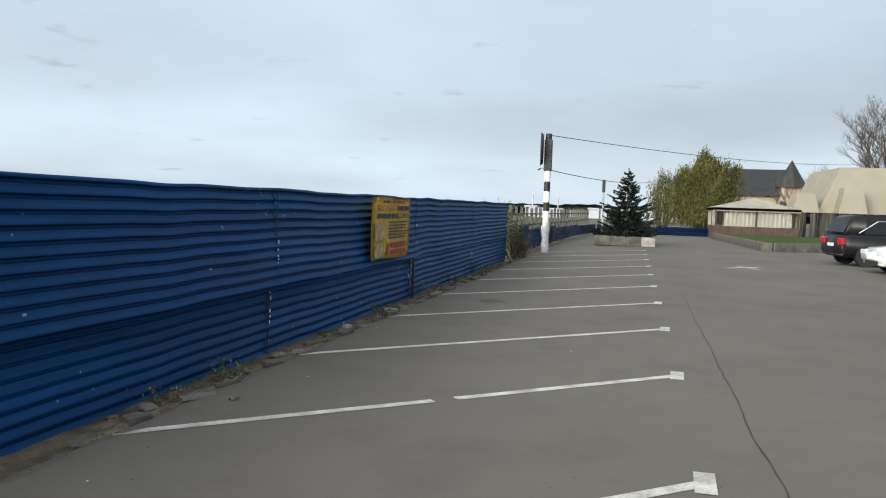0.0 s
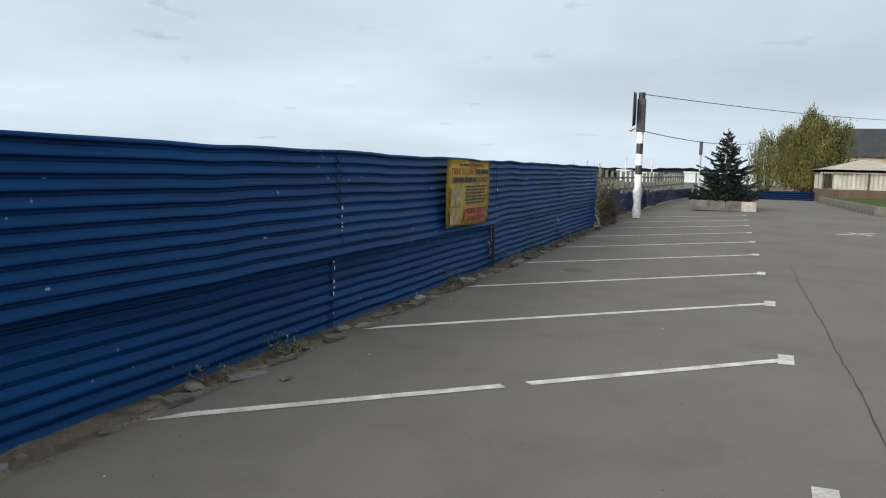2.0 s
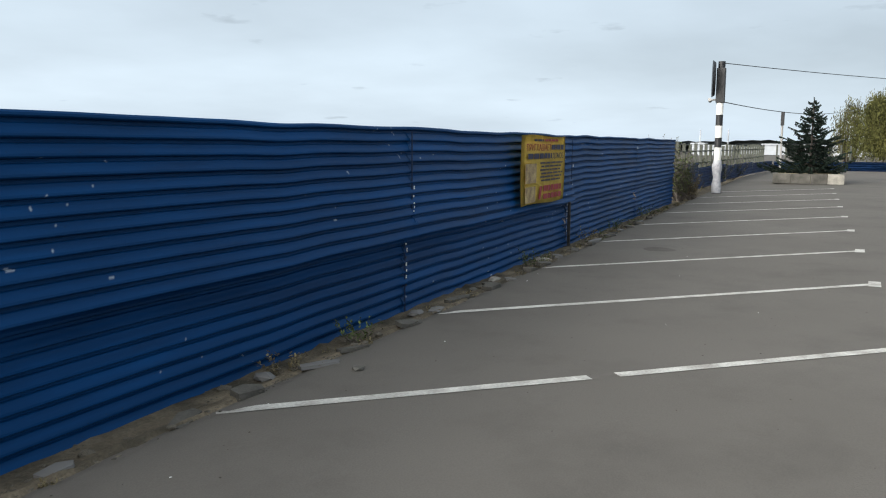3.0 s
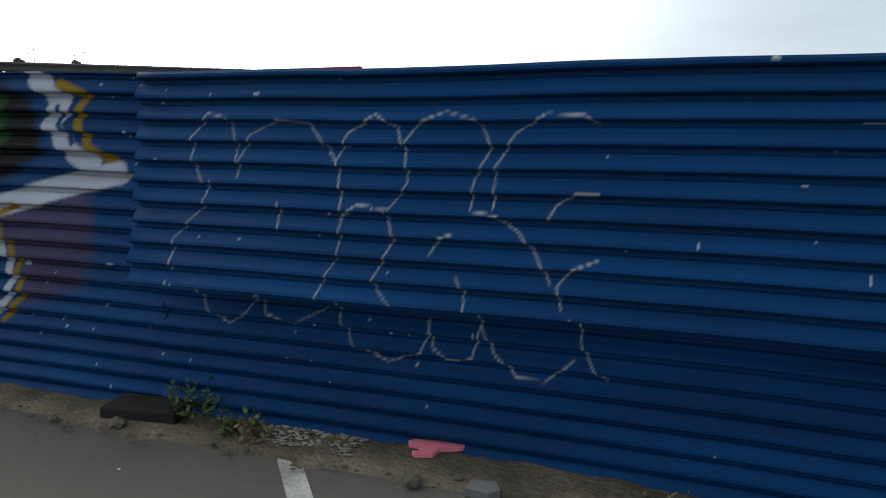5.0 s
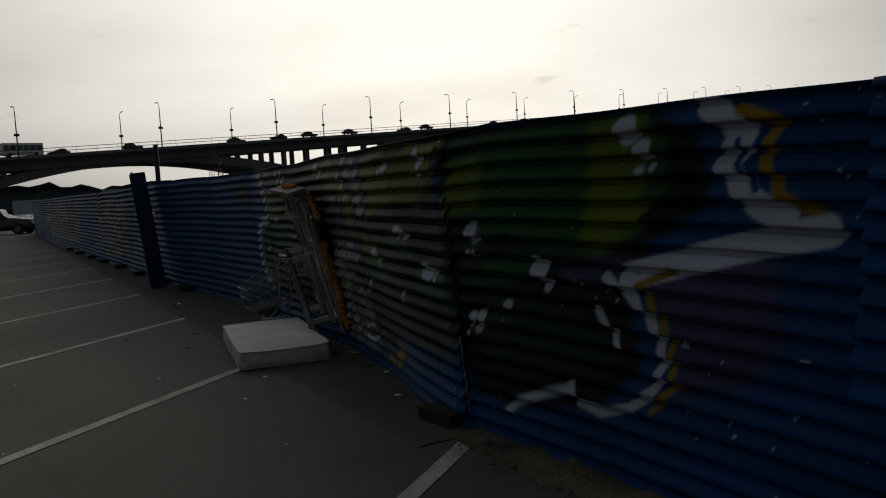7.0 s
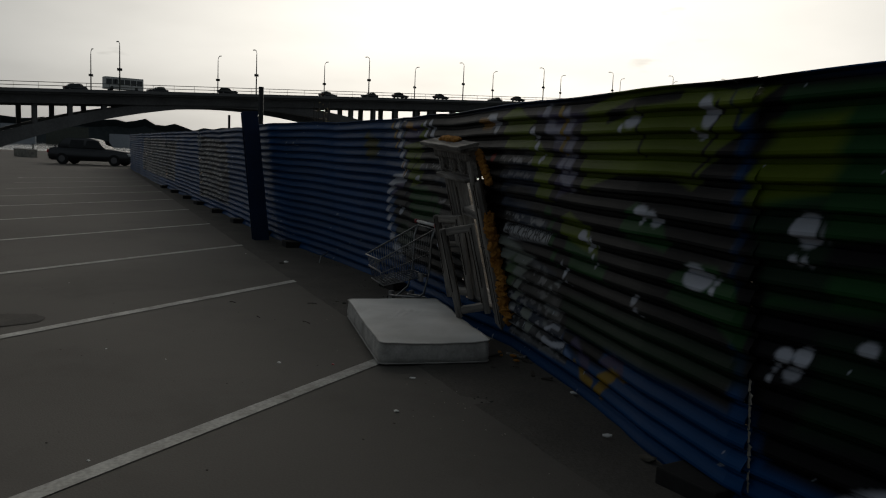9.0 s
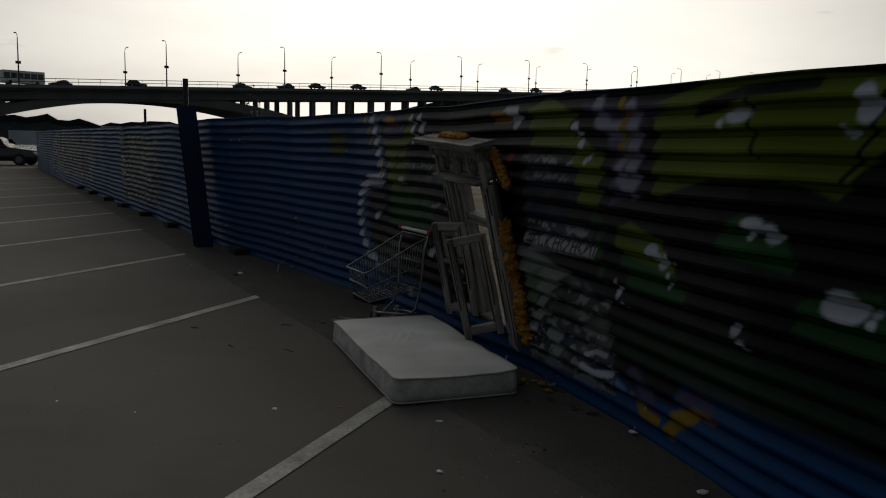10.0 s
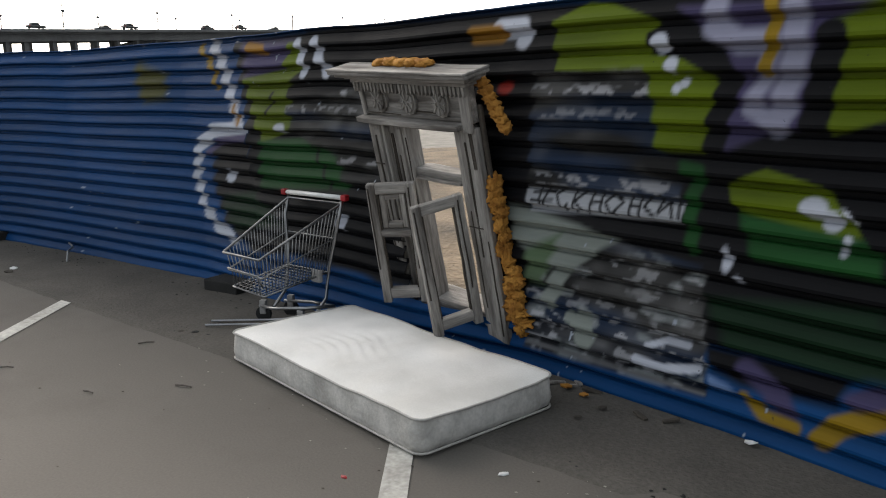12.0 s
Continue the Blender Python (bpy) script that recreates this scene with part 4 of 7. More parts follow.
def sheet(name, parent, x0, x1, lo, hi, proud, cell, dent=0.0, rib=0.100, hole=None, sag=0.0, flare=0.0):
    """A ribbed steel sheet between two places along the fence; lo and hi are shares of its height."""
    nx = max(2, int((x1 - x0) / cell))
    xs = np.linspace(x0, x1, nx + 1)
    ribs = (hi - lo) * 1.80 / rib
    # each rib: a rounded lip, a slope that faces the sky, a narrow deep groove under the next lip
    levels = []
    k = 0
    while k < ribs:
        for f, d in ((0.0, 0.90), (0.04, 1.0), (0.15, 0.96), (0.28, 0.74), (0.40, 0.50), (0.50, 0.34), (0.60, 0.22), (0.64, 0.08), (0.67, -0.27), (0.90, -0.30), (0.94, 0.3), (0.97, 0.75)):
            if k + f < ribs:
                levels.append((k + f, d))
        k += 1
    levels.append((ribs, 0.7))
    if cell < 0.04:
        fine = []
        for (a, d), (b, e) in zip(levels, levels[1:]):
            n = max(1, int((b - a) * rib / 0.0095))
            fine += [(a + (b - a) * i / n, d + (e - d) * i / n) for i in range(n)]
        levels = fine + [levels[-1]]
    lv = np.array([q[0] for q in levels]) / ribs
    dp = np.array([q[1] for q in levels])
    X, V = np.meshgrid(xs, lv)
    base = np.interp(X, [-9.0, -4.5], [0.0, -0.175])
    top = np.interp(X, [-9.0, -4.5], [1.80, 1.745])
    top = top + np.interp(X, [-16.5, -14.2, -12.8, -11.2, -9.5, -8.0], [0, -0.006, 0.025, 0, -0.035, -0.01])
    wave = 0.004 * np.sin(X * 1.9 + 0.5) + 0.003 * np.sin(X * 4.3)
    ragged = 0.02 * (blotch(X.ravel(), X.ravel() * 0, 1.6, 1, 21).reshape(X.shape) - 0.5)
    share = lo + (hi - lo) * V
    Z = base + (top - base) * share + wave * share + ragged - sag * (1 - V) * ((X - x0) / (x1 - x0))
    Y = fence_y(X, Z) - dp[:, None] * 0.034 - proud - flare * (1 - V) ** 1.5
    Y = Y + 0.018 * (blotch(X.ravel(), Z.ravel(), 0.9, 1.3, 31).reshape(X.shape) - 0.5) * (1 + dent)
    # torn and crumpled ends
    edge = np.minimum(X - x0, x1 - X)
    Y = Y - 0.05 * np.exp(-edge / 0.10) * (blotch(X.ravel(), Z.ravel() + x0, 3, 9, 41).reshape(X.shape) - 0.4)
    verts = np.stack([X, Y, Z], -1).reshape(-1, 3)
    idx = np.arange(len(verts)).reshape(X.shape)
    quads = np.stack([idx[:-1, :-1], idx[:-1, 1:], idx[1:, 1:], idx[1:, :-1]], -1).reshape(-1, 4)
    if hole is not None:
        cen = verts[quads].mean(1)
        quads = quads[~inside(cen[:, 0], cen[:, 2], hole)]
    me = bpy.data.meshes.new(name)
    me.from_pydata(verts.tolist(), [], quads.tolist())
    me.materials.append(SHEET)
    at = me.attributes.new("paint", "FLOAT_COLOR", "POINT")
    rgba = np.ones((len(verts), 4))
    rgba[:, :3] = spray(verts[:, 0], verts[:, 2])
    at.data.foreach_set("color", rgba.astype(np.float32).ravel())
    ob = new(name, me)
    ob.parent = parent
    so = ob.modifiers.new("thickness", "SOLIDIFY")
    so.thickness, so.offset = 0.003, 1
    return ob


# the window's opening
HOLE = [(-17.08, 1.31), (-16.47, 1.31), (-16.43, 0.24), (-17.04, 0.24)]
fence = empty("corrugated_fence", pose(0, 0, 0))
tagged(fence, "blue painted corrugated steel fence with dents, rust and graffiti", "fence")
for a, b in ((12.2, 17.9), (6.2, 12.2), (0.2, 6.2), (-5.0, 0.2), (-10.65, -5.0)):
    fine = 0.008 if b < -4 else 0.013 if b < 1 else 0.03 if b < 7 else 0.07
    sheet("lower_sheet", fence, a - 0.06, b - 0.004, 0.0, 0.47, 0.004 * (int(a * 10) % 2) + 0.02, fine)
    far = a > 6
    sheet("upper_sheet", fence, a - 0.03, b + 0.01, 0.43, 1.0, 0.03 if far else 0.07, fine, sag=0.0, flare=0.015 if far else 0.16 if a < -6 else 0.10)
sheet("graffiti_sheet", fence, -13.36, -10.655, 0.0, 1.0, 0.006, 0.009, 1.0)
sheet("graffiti_sheet", fence, -18.50, -13.30, 0.0, 1.0, 0.03, 0.009, 2.0, hole=HOLE)
sheet("blue_sheet", fence, -24.3, -18.46, 0.0, 1.0, 0.0, 0.03, 1.0)
for a, b in ((-31.0, -24.3), (-38.0, -31.0), (-46, -38), (-56, -46)):
    sheet("blue_sheet", fence, a, b, 0.0, 0.98, 0.0, 0.09, 2.0)
# rear posts and rails
for x in (-30, -26.5, -20.5, -18.0, -13.55, -10.6, -7.8, -5, -2.4, 0.2, 3.2, 6.2, 9.2, 12.2, 15, 17.8):
    bm = bmesh.new()
    yb, yt = float(fence_y(x, 0)), float(fence_y(x, 1.78))
    tube(bm, [(x, yb + 0.10, -0.1), (x, yt + 0.10, 1.70)], 0.04, 8)
    part("post", bm, BLUEPAINT, fence)
# big leaning beam post on the parking side
post = empty("beam_post", pose(-23.48, -0.02, 0.0))
tagged(post, "dark blue steel beam post leaning against the fence", "post")
lean = pose(0, 0, 0, 4.6, -7.5, 0)
for nm, q in (("flange", (-0.07, -0.055, -0.14, 0.10)), ("flange", (0.055, 0.07, -0.14, 0.10)), ("web", (-0.055, 0.055, -0.03, -0.012))):
    bm = bmesh.new()
    box(bm, q[0], q[1], q[2], q[3], -0.02, 2.0, 0.003, lean)
    part(nm, bm, DARKBLUE, post)

# tarred timber feet under the sheets
foot = None
for x, s in ((-13.55, 1.2), (-10.75, 1.25), (-18.9, 1.0), (-22.6, 1.0), (-24.2, 1.2), (-26.3, 1), (-28.6, 1), (-30.9, 1), (-33, 1), (-35.5, 1), (-38, 1)):
    if foot is None:
        bm = bmesh.new()
        box(bm, -0.17, 0.17, -0.16, 0.22, 0, 0.09, 0.012)
        foot = part("timber_foot", bm, TARRED)
        tagged(foot, "short black tarred timber foot under the fence", "timber block", "fence feet")
        foot.matrix_world = pose(x, float(fence_y(x, 0)) - 0.05, gz(x, 0), 0, 0, 8)
    else:
        copy_thing(foot, pose(x, float(fence_y(x, 0)) - 0.05, gz(x, 0), 0, 0, random.uniform(-15, 15)) @ Matrix.Diagonal((s, s, 1, 1)))

# chipped paint along the seams of the sheets
rnd = random.Random(61)
for sx, zs in ((0.2, (0.12, 0.2, 0.27, 0.33, 0.41, 0.47, 0.55, 0.62, 0.7, 0.86, 0.93, 0.97, 1.04, 1.12)), (6.2, (0.1, 0.2, 0.32, 0.44, 0.55, 0.66, 0.9, 1.2))):
    for z in zs:
        bm = bmesh.new()
        w, h = rnd.uniform(0.012, 0.03), rnd.uniform(0.02, 0.05)
        prism(bm, [(0, 0), (w, h * 0.15), (w * 0.5, h * 0.5), (w, h * 0.8), (w * 0.2, h), (-w * 0.3, h * 0.4)], 0.004)
        o = part("torn_edge", bm, WHITEPAINT if rnd.random() < 0.7 else BLACK, fence)
        o.matrix_world = pose(sx + rnd.uniform(-0.02, 0.01), 0.25 - (0.165 if z > 0.72 else 0.075), z)
    # the shaded gap at each seam is put in as thin dark strips
    for z0, z1, y in ((-0.15, 0.70, 0.188), (0.70, 1.70, 0.105)):
        bm = bmesh.new()
        box(bm, -0.012, 0.012, 0, 0.004, z0, z1)
        o = part("seam_gap_strip", bm, DARKBLUE, fence)
        o.matrix_world = pose(sx - 0.01, y, 0)

# black bar added to draw the dark, shaded gap between two sheets
bm = bmesh.new()
box(bm, 6.17, 6.21, 0.11, 0.16, -0.2, 0.80, 0.006)
part("seam_gap_bar", bm, BLACK, fence, "dark bar in place of the shaded gap where two sheets part")

# ---- banner on the fence ----
banner = empty("banner", pose(4.27, -0.01, 1.22, 0, 0, 0))
tagged(banner, "yellow advertising banner with dark text tied to the fence", "banner")
bm = bmesh.new()
n = 12
rows = []
for i in range(n + 1):
    u = i / n
    col = []
    for j in range(9):
        v = j / 8
        col.append(bm.verts.new((-1.03 + 2.06 * u, 0.012 * math.sin(u * 9 + v * 3), -0.49 + 0.97 * v + 0.012 * math.sin(u * 6.28))))
    rows.append(col)
for a, b in zip(rows, rows[1:]):
    for j in range(8):
        bm.faces.new((a[j], b[j], b[j + 1], a[j + 1]))
bmesh.ops.solidify(bm, geom=bm.faces[:], thickness=0.004)
part("cloth", bm, YELLOW, banner, smooth=True)


def lettering(text, size, x, z, material, parent, y=-0.026, width=1.0, name="lettering"):
    cu = bpy.data.curves.new(name, "FONT")
    cu.body, cu.size, cu.align_x, cu.extrude = text, size, "CENTER", 0.001
    tmp = bpy.data.objects.new("tmp", cu)
    scene.collection.objects.link(tmp)
    me = bpy.data.meshes.new_from_object(tmp.evaluated_get(bpy.context.evaluated_depsgraph_get()))
    bpy.data.objects.remove(tmp)
    me.transform(pose(x, y, z, 90) @ Matrix.Diagonal((width, 1, 1, 1)))
    me.materials.append(material)
    ob = new(name, me)
    ob.parent = parent
    return ob


def bars(parent, material, x0, x1, z, h, y=-0.024, seed=1):
    rnd = random.Random(seed)
    x = x0
    while x < x1 - 0.03:
        w = rnd.uniform(0.10, 0.26)
        bm = bmesh.new()
        box(bm, x, min(x + w, x1), y, y + 0.002, z, z + h)
        part("text_bar", bm, material, parent)
        x += w + 0.035


bars(banner, INK, -0.55, -0.1, 0.40, 0.03, seed=3)
bars(banner, REDINK, -0.05, 0.6, 0.40, 0.035, seed=4)
lettering("ПРИГЛАШАЕТ", 0.13, -0.33, 0.27, REDINK, banner, width=1.25)
bars(banner, INK, 0.27, 0.9, 0.28, 0.075, seed=5)
bars(banner, INK, -0.82, 0.3, 0.155, 0.075, seed=6)
lettering("ДОМОВ", 0.11, 0.60, 0.155, INK, banner, width=1.35)
for i in range(6):
    bars(banner, INK, -0.26 + 0.05 * (i % 2), 0.86 - 0.06 * (i % 3), 0.08 - i * 0.05, 0.024, seed=20 + i)
bars(banner, REDINK, -0.1, 0.8, -0.32, 0.085, seed=41)
bars(banner, REDINK, -0.1, 0.8, -0.43, 0.075, seed=42)
for z0, z1, x1 in ((-0.18, 0.09, -0.45), (-0.45, -0.23, -0.48)):
    bm = bmesh.new()
    box(bm, -0.92, x1, -0.026, -0.02, z0, z1)
    part("picture", bm, PHOTO, banner)
bm = bmesh.new()
prism(bm, [(-0.34, -0.42), (-0.24, -0.42), (-0.17, -0.24), (-0.27, -0.24)], 0.003, at=-0.027)
part("emblem", bm, REDINK, banner)

# ---- mattress ----
mattress = empty("mattress", pose(-16.685, -0.20, 0.0, 0, 0, -9.5))
tagged(mattress, "dirty white single mattress lying on the asphalt", "mattress")


def rounded(u, v, L, W, r):
    """Outline of a rounded rectangle, as a ring of points."""
    pts = []
    for cx, cy, a0 in ((L - r, W - r, 0), (-L + r, W - r, 90), (-L + r, -W + r, 180), (L - r, -W + r, 270)):
        for i in range(7):
            a = radians(a0 + 15 * i)
            pts.append((cx + r * math.cos(a), cy + r * math.sin(a)))
    out = []
    for (ax, ay), (bx, by) in zip(pts, pts[1:] + pts[:1]):
        n = max(1, int(math.hypot(bx - ax, by - ay) / 0.035))
        out += [(ax + (bx - ax) * i / n, ay + (by - ay) * i / n) for i in range(n)]
    return out


L, W, Hm = 0.82, 0.395, 0.175
rg = rounded(0, 0, L, W, 0.055)
bm = bmesh.new()
def wav(x, y):
    creases = 0.005 * math.exp(-((x + 0.12) / 0.2) ** 2 - ((y + 0.1) / 0.16) ** 2) * math.sin(x * 24 + y * 95 + 3 * math.sin(x * 9))
    return 0.014 * math.sin(x * 5.2 + 1) * math.cos(y * 5) + 0.008 * noise.noise((x * 6, y * 6, 2)) + creases
rings = []
for s in (1.0, 0.985, 0.96, *[0.93 - 0.0355 * i for i in range(25)]):
    z = Hm - 0.012 + 0.026 * (1 - s ** 6)
    ring = []
    for x, y in rg:
        zz = z + wav(x * s, y * s) - 0.006 * (0.5 + 0.5 * math.cos(x * s * 22)) * (0.5 + 0.5 * math.cos(y * s * 22)) * (s < 0.95)
        ring.append(bm.verts.new((x * s, y * s, zz)))
    rings.append(ring)
for a, b in zip(rings, rings[1:]):
    for i in range(len(a)):
        bm.faces.new((a[i], a[(i + 1) % len(a)], b[(i + 1) % len(b)], b[i]))
bm.faces.new(rings[-1])
part("top_panel", bm, MATTRESS, mattress, smooth=True)
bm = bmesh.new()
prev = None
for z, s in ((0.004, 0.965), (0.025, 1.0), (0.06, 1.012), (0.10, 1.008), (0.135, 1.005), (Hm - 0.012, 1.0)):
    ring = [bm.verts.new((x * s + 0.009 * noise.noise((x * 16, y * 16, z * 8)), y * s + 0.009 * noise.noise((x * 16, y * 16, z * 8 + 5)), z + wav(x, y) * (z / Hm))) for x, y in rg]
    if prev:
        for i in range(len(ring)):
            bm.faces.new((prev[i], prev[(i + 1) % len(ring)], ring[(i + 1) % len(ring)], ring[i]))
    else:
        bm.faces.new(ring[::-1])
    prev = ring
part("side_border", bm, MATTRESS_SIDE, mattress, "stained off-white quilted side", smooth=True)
for zz in (0.02, Hm - 0.012):
    bm = bmesh.new()
    tube(bm, [(x * 1.008, y * 1.008, zz + wav(x, y) * (zz / Hm)) for x, y in rg + rg[:1]], 0.0055, 6)
    part("piping", bm, PIPING, mattress, smooth=True)

# ---- old window casing fixed in the fence ----
# the casing leans out of the fence at its head
WINM = pose(-16.73, 0.53, 0.14, 0, 0, -8) @ pose(0, 0, 0, 14.5) @ pose(0, 0, 0, 0, 2.5, 0)
window = empty("window_casing", WINM)
tagged(window, "weathered grey wooden house window casing with open sashes", "window")


def plank(name, x0, x1, z0, z1, y0=-0.09, y1=-0.03, material=None, parent=None, tilt=0.0, label=""):
    bm = bmesh.new()
    box(bm, x0, x1, y0, y1, z0, z1, 0.006)
    bmesh.ops.subdivide_edges(bm, edges=[e for e in bm.edges if e.calc_length() > 0.25], cuts=5)
    for v in bm.verts:
        q = noise.noise_vector((v.co.x * 7 + x0, v.co.y * 7, v.co.z * 7 + z0))
        v.co += q * 0.004
    if material in (None, OLDWOOD):
        material = OLDWOOD_RAIL if x1 - x0 > z1 - z0 else OLDWOOD
    ob = part(name, bm, material, parent or window, label)
    return ob


# outer jambs with a moulded inner edge
for x0, x1, bead in ((-0.42, -0.335, -0.335), (0.27, 0.42, 0.25)):
    plank("jamb", x0, x1, 0.0, 1.19, -0.06, -0.02)
    plank("jamb_bead", bead, bead + 0.02, 0.12, 1.17, -0.045, 0.0)
plank("jamb_lining", -0.315, -0.255, 0.12, 1.17, -0.01, 0.06)
plank("jamb_lining", 0.235, 0.25, 0.14, 1.17, -0.02, 0.10)
plank("mullion", -0.215, -0.115, 0.12, 1.17, -0.05, 0.04)
plank("mullion_bead", -0.180, -0.150, 0.14, 1.15, -0.062, -0.05)
plank("transom", -0.115, 0.235, 0.885, 0.93, -0.03, 0.05)
plank("transom_ledge", -0.115, 0.235, 0.868, 0.885, -0.045, 0.06)
plank("apron_board", -0.335, 0.27, 0.0, 0.13, -0.03, 0.0)
plank("sill", -0.34, 0.28, 0.13, 0.155, -0.06, 0.10)
plank("head_rail", -0.44, 0.36, 1.185, 1.215, -0.12, -0.02)
plank("head_rail", -0.43, 0.28, 1.170, 1.185, -0.09, -0.02)
plank("frieze_board", -0.42, 0.42, 1.215, 1.40, -0.06, -0.02)
plank("frieze_edge", -0.42, -0.39, 1.215, 1.385, -0.078, -0.06)
plank("frieze_edge", 0.355, 0.42, 1.17, 1.385, -0.078, -0.06)
plank("frieze_edge", -0.39, 0.355, 1.225, 1.242, -0.072, -0.06)
for w, z0, z1, d in ((0.445, 1.40, 1.42, 0.10), (0.47, 1.42, 1.435, 0.12), (0.505, 1.435, 1.455, 0.155), (0.53, 1.455, 1.475, 0.18), (0.535, 1.475, 1.487, 0.185)):
    plank("cornice_moulding", -w, w, z0, z1, -d, -0.01)
for i in range(30):
    bm = bmesh.new()
    x = -0.43 + i * 0.029
    prism(bm, [(x, 1.40), (x + 0.017, 1.40), (x + 0.017, 1.372), (x + 0.0085, 1.350), (x, 1.372)], 0.03, at=-0.10)
    part("dentil", bm, OLDWOOD, window)
for cx in (-0.255, -0.02, 0.225):
    bm = bmesh.new()
    for r, y in ((0.072, -0.078), (0.058, -0.090)):
        pts = [(cx + r * 0.86 * (1 - 0.07 * (i % 2)) * math.cos(i * math.pi / 12), 1.308 + r * (1 - 0.07 * (i % 2)) * math.sin(i * math.pi / 12)) for i in range(24)]
        prism(bm, pts, 0.016, at=y)
    for i in range(8):
        a = i * math.pi / 4
        tube(bm, [(cx + 0.012 * math.cos(a), -0.094, 1.308 + 0.012 * math.sin(a)), (cx + 0.048 * math.cos(a), -0.094, 1.308 + 0.056 * math.sin(a))], 0.006, 5)
    part("carved_rosette", bm, OLDWOOD, window)


def sash(m, h, w, rails, vent):
    s = empty("sash", m)
    s.parent = window
    for nm, q in (("stile", (0, 0.05, 0, h)), ("stile", (w - 0.05, w, 0, h)), ("rail", (0.05, w - 0.05, 0.03, 0.09)), ("rail", (0.05, w - 0.05, h - 0.055, h)), *[("rail", (0.05, w - 0.05, z, z + 0.04)) for z in rails]):
        plank(nm, q[0], q[1], q[2], q[3], -0.022, 0.022, OLDWOOD, s)
    for x0, x1 in ((0.05, 0.060), (w - 0.060, w - 0.05)):
        plank("glazing_bead", x0, x1, 0.09, h - 0.055, -0.012, 0.012, DARKWOOD, s)
    for x in (0.016, w - 0.028):
        plank("crack", x, x + 0.006, h * 0.15, h * 0.85, -0.0245, -0.0215, DARKWOOD, s)
        plank("crack", x + 0.014, x + 0.018, h * 0.3, h * 0.97, 0.0215, 0.0245, DARKWOOD, s)
    if vent:
        z0, z1 = rails[0] + 0.05, h - 0.065
        for x0, x1, a, b in ((0.064, 0.094, z0, z1), (w - 0.094, w - 0.064, z0, z1), (0.094, w - 0.094, z0, z0 + 0.03), (0.094, w - 0.094, z1 - 0.03, z1)):
            plank("vent_frame", x0, x1, a, b, -0.034, 0.006, OLDWOOD, s)
    return s


# both sashes hang open towards the car park, the first swung back over the jamb and sagging
sash(pose(-0.165, -0.07, 0.13, 0, 5, 0) @ pose(0, 0, 0, 0, 0, 180 + 38), 0.735, 0.27, (0.42,), True)
sash(pose(0.262, -0.075, 0.115, 0, 0, 0) @ pose(0, 0, 0, 0, 0, 180 + 68), 0.735, 0.28, (), False)
# splits and rotten places in the wood
for x0, z0, z1, w in ((-0.405, 0.1, 0.7, .006), (-0.372, 0.45, 1.1, .008), (0.30, 0.2, 0.75, .005), (0.335, 0.5, 1.12, .009), (0.39, 0.05, 0.6, .006), (-0.20, 0.3, 1.0, .008), (-0.13, 0.5, 1.1, .005), (0.375, 0.98, 1.17, .02), (-0.30, 0.6, 1.1, .022)):
    y = -0.0525 if -0.25 < x0 < -0.1 else -0.0125 if -0.32 < x0 < -0.25 else -0.0625
    plank("split_strip", x0, x0 + w, z0, z1, y, y + 0.004, DARKWOOD)
for x0, x1, z in ((-0.38, -0.1, 1.232), (0.02, 0.2, 1.252), (-0.42, -0.34, 0.93), (0.27, 0.37, 0.66)):
    y = -0.0625
    plank("split_strip", x0, x1, z, z + 0.006, y - (0.012 if z < 1.24 and z > 1.2 else 0), y + 0.004, DARKWOOD)
# hardened mounting foam round the casing
def blob(name, cx, cy, cz, rx, ry, rz, material, parent, seed, sub=3, rough=0.35):
    bm = bmesh.new()
    bmesh.ops.create_icosphere(bm, subdivisions=sub, radius=1.0)
    for v in bm.verts:
        k = 1 + rough * noise.noise(v.co * 2.2 + Vector((seed, 0, 0))) + rough * 0.5 * noise.noise(v.co * 6 + Vector((seed, 3, 0)))
        v.co = Vector((cx + v.co.x * rx * k, cy + v.co.y * ry * k, cz + v.co.z * rz * k))
    return part(name, bm, material, parent, smooth=True)


rnd = random.Random(5)
for i in range(40):
    z = 0.10 + i * 0.021
    wide = 1.0 if z > 0.45 else 1.9
    blob("foam_bead", 0.445 + rnd.uniform(-0.01, 0.02) * wide + (0.03 if wide > 1 else 0), -0.01 + rnd.uniform(-0.02, 0.01), z, rnd.uniform(0.018, 0.03) * wide, 0.035, rnd.uniform(0.02, 0.045), FOAM, window, i, 3, 0.75)
for i in range(7):
    blob("foam_bead", 0.455 + 0.018 * i, 0.0, 1.40 - i * 0.035, 0.035, 0.03, 0.03, FOAM, window, 60 + i, 3, 0.6)
for i in range(5):
    blob("foam_bead", -0.20 + i * 0.085, -0.06, 1.50 + rnd.uniform(-0.003, 0.006), 0.058, 0.04, 0.024, FOAM, window, 20 + i)
# dark strip added in place of the shaded hole torn beside the jamb
plank("torn_hole_strip", 0.425, 0.45, 0.82, 1.30, -0.03, -0.01, DARKWOOD)

# ---- shopping trolley ----
cart = empty("shopping_cart", pose(-17.9, 0.1, 0.0))
tagged(cart, "bent wire shopping cart tipped against the fence", "shopping cart")
K = Vector((-17.9, 0.1, 0))
A0, A1 = Vector((-18.06, -0.13, 0.49)) - K, Vector((-17.74, -0.11, 0.475)) - K    # upper front
B0, B1 = Vector((-18.05, 0.38, 0.77)) - K, Vector((-17.47, 0.31, 0.785)) - K       # upper back
C0, C1 = Vector((-18.08, -0.06, 0.26)) - K, Vector((-17.80, -0.04, 0.23)) - K     # lower front
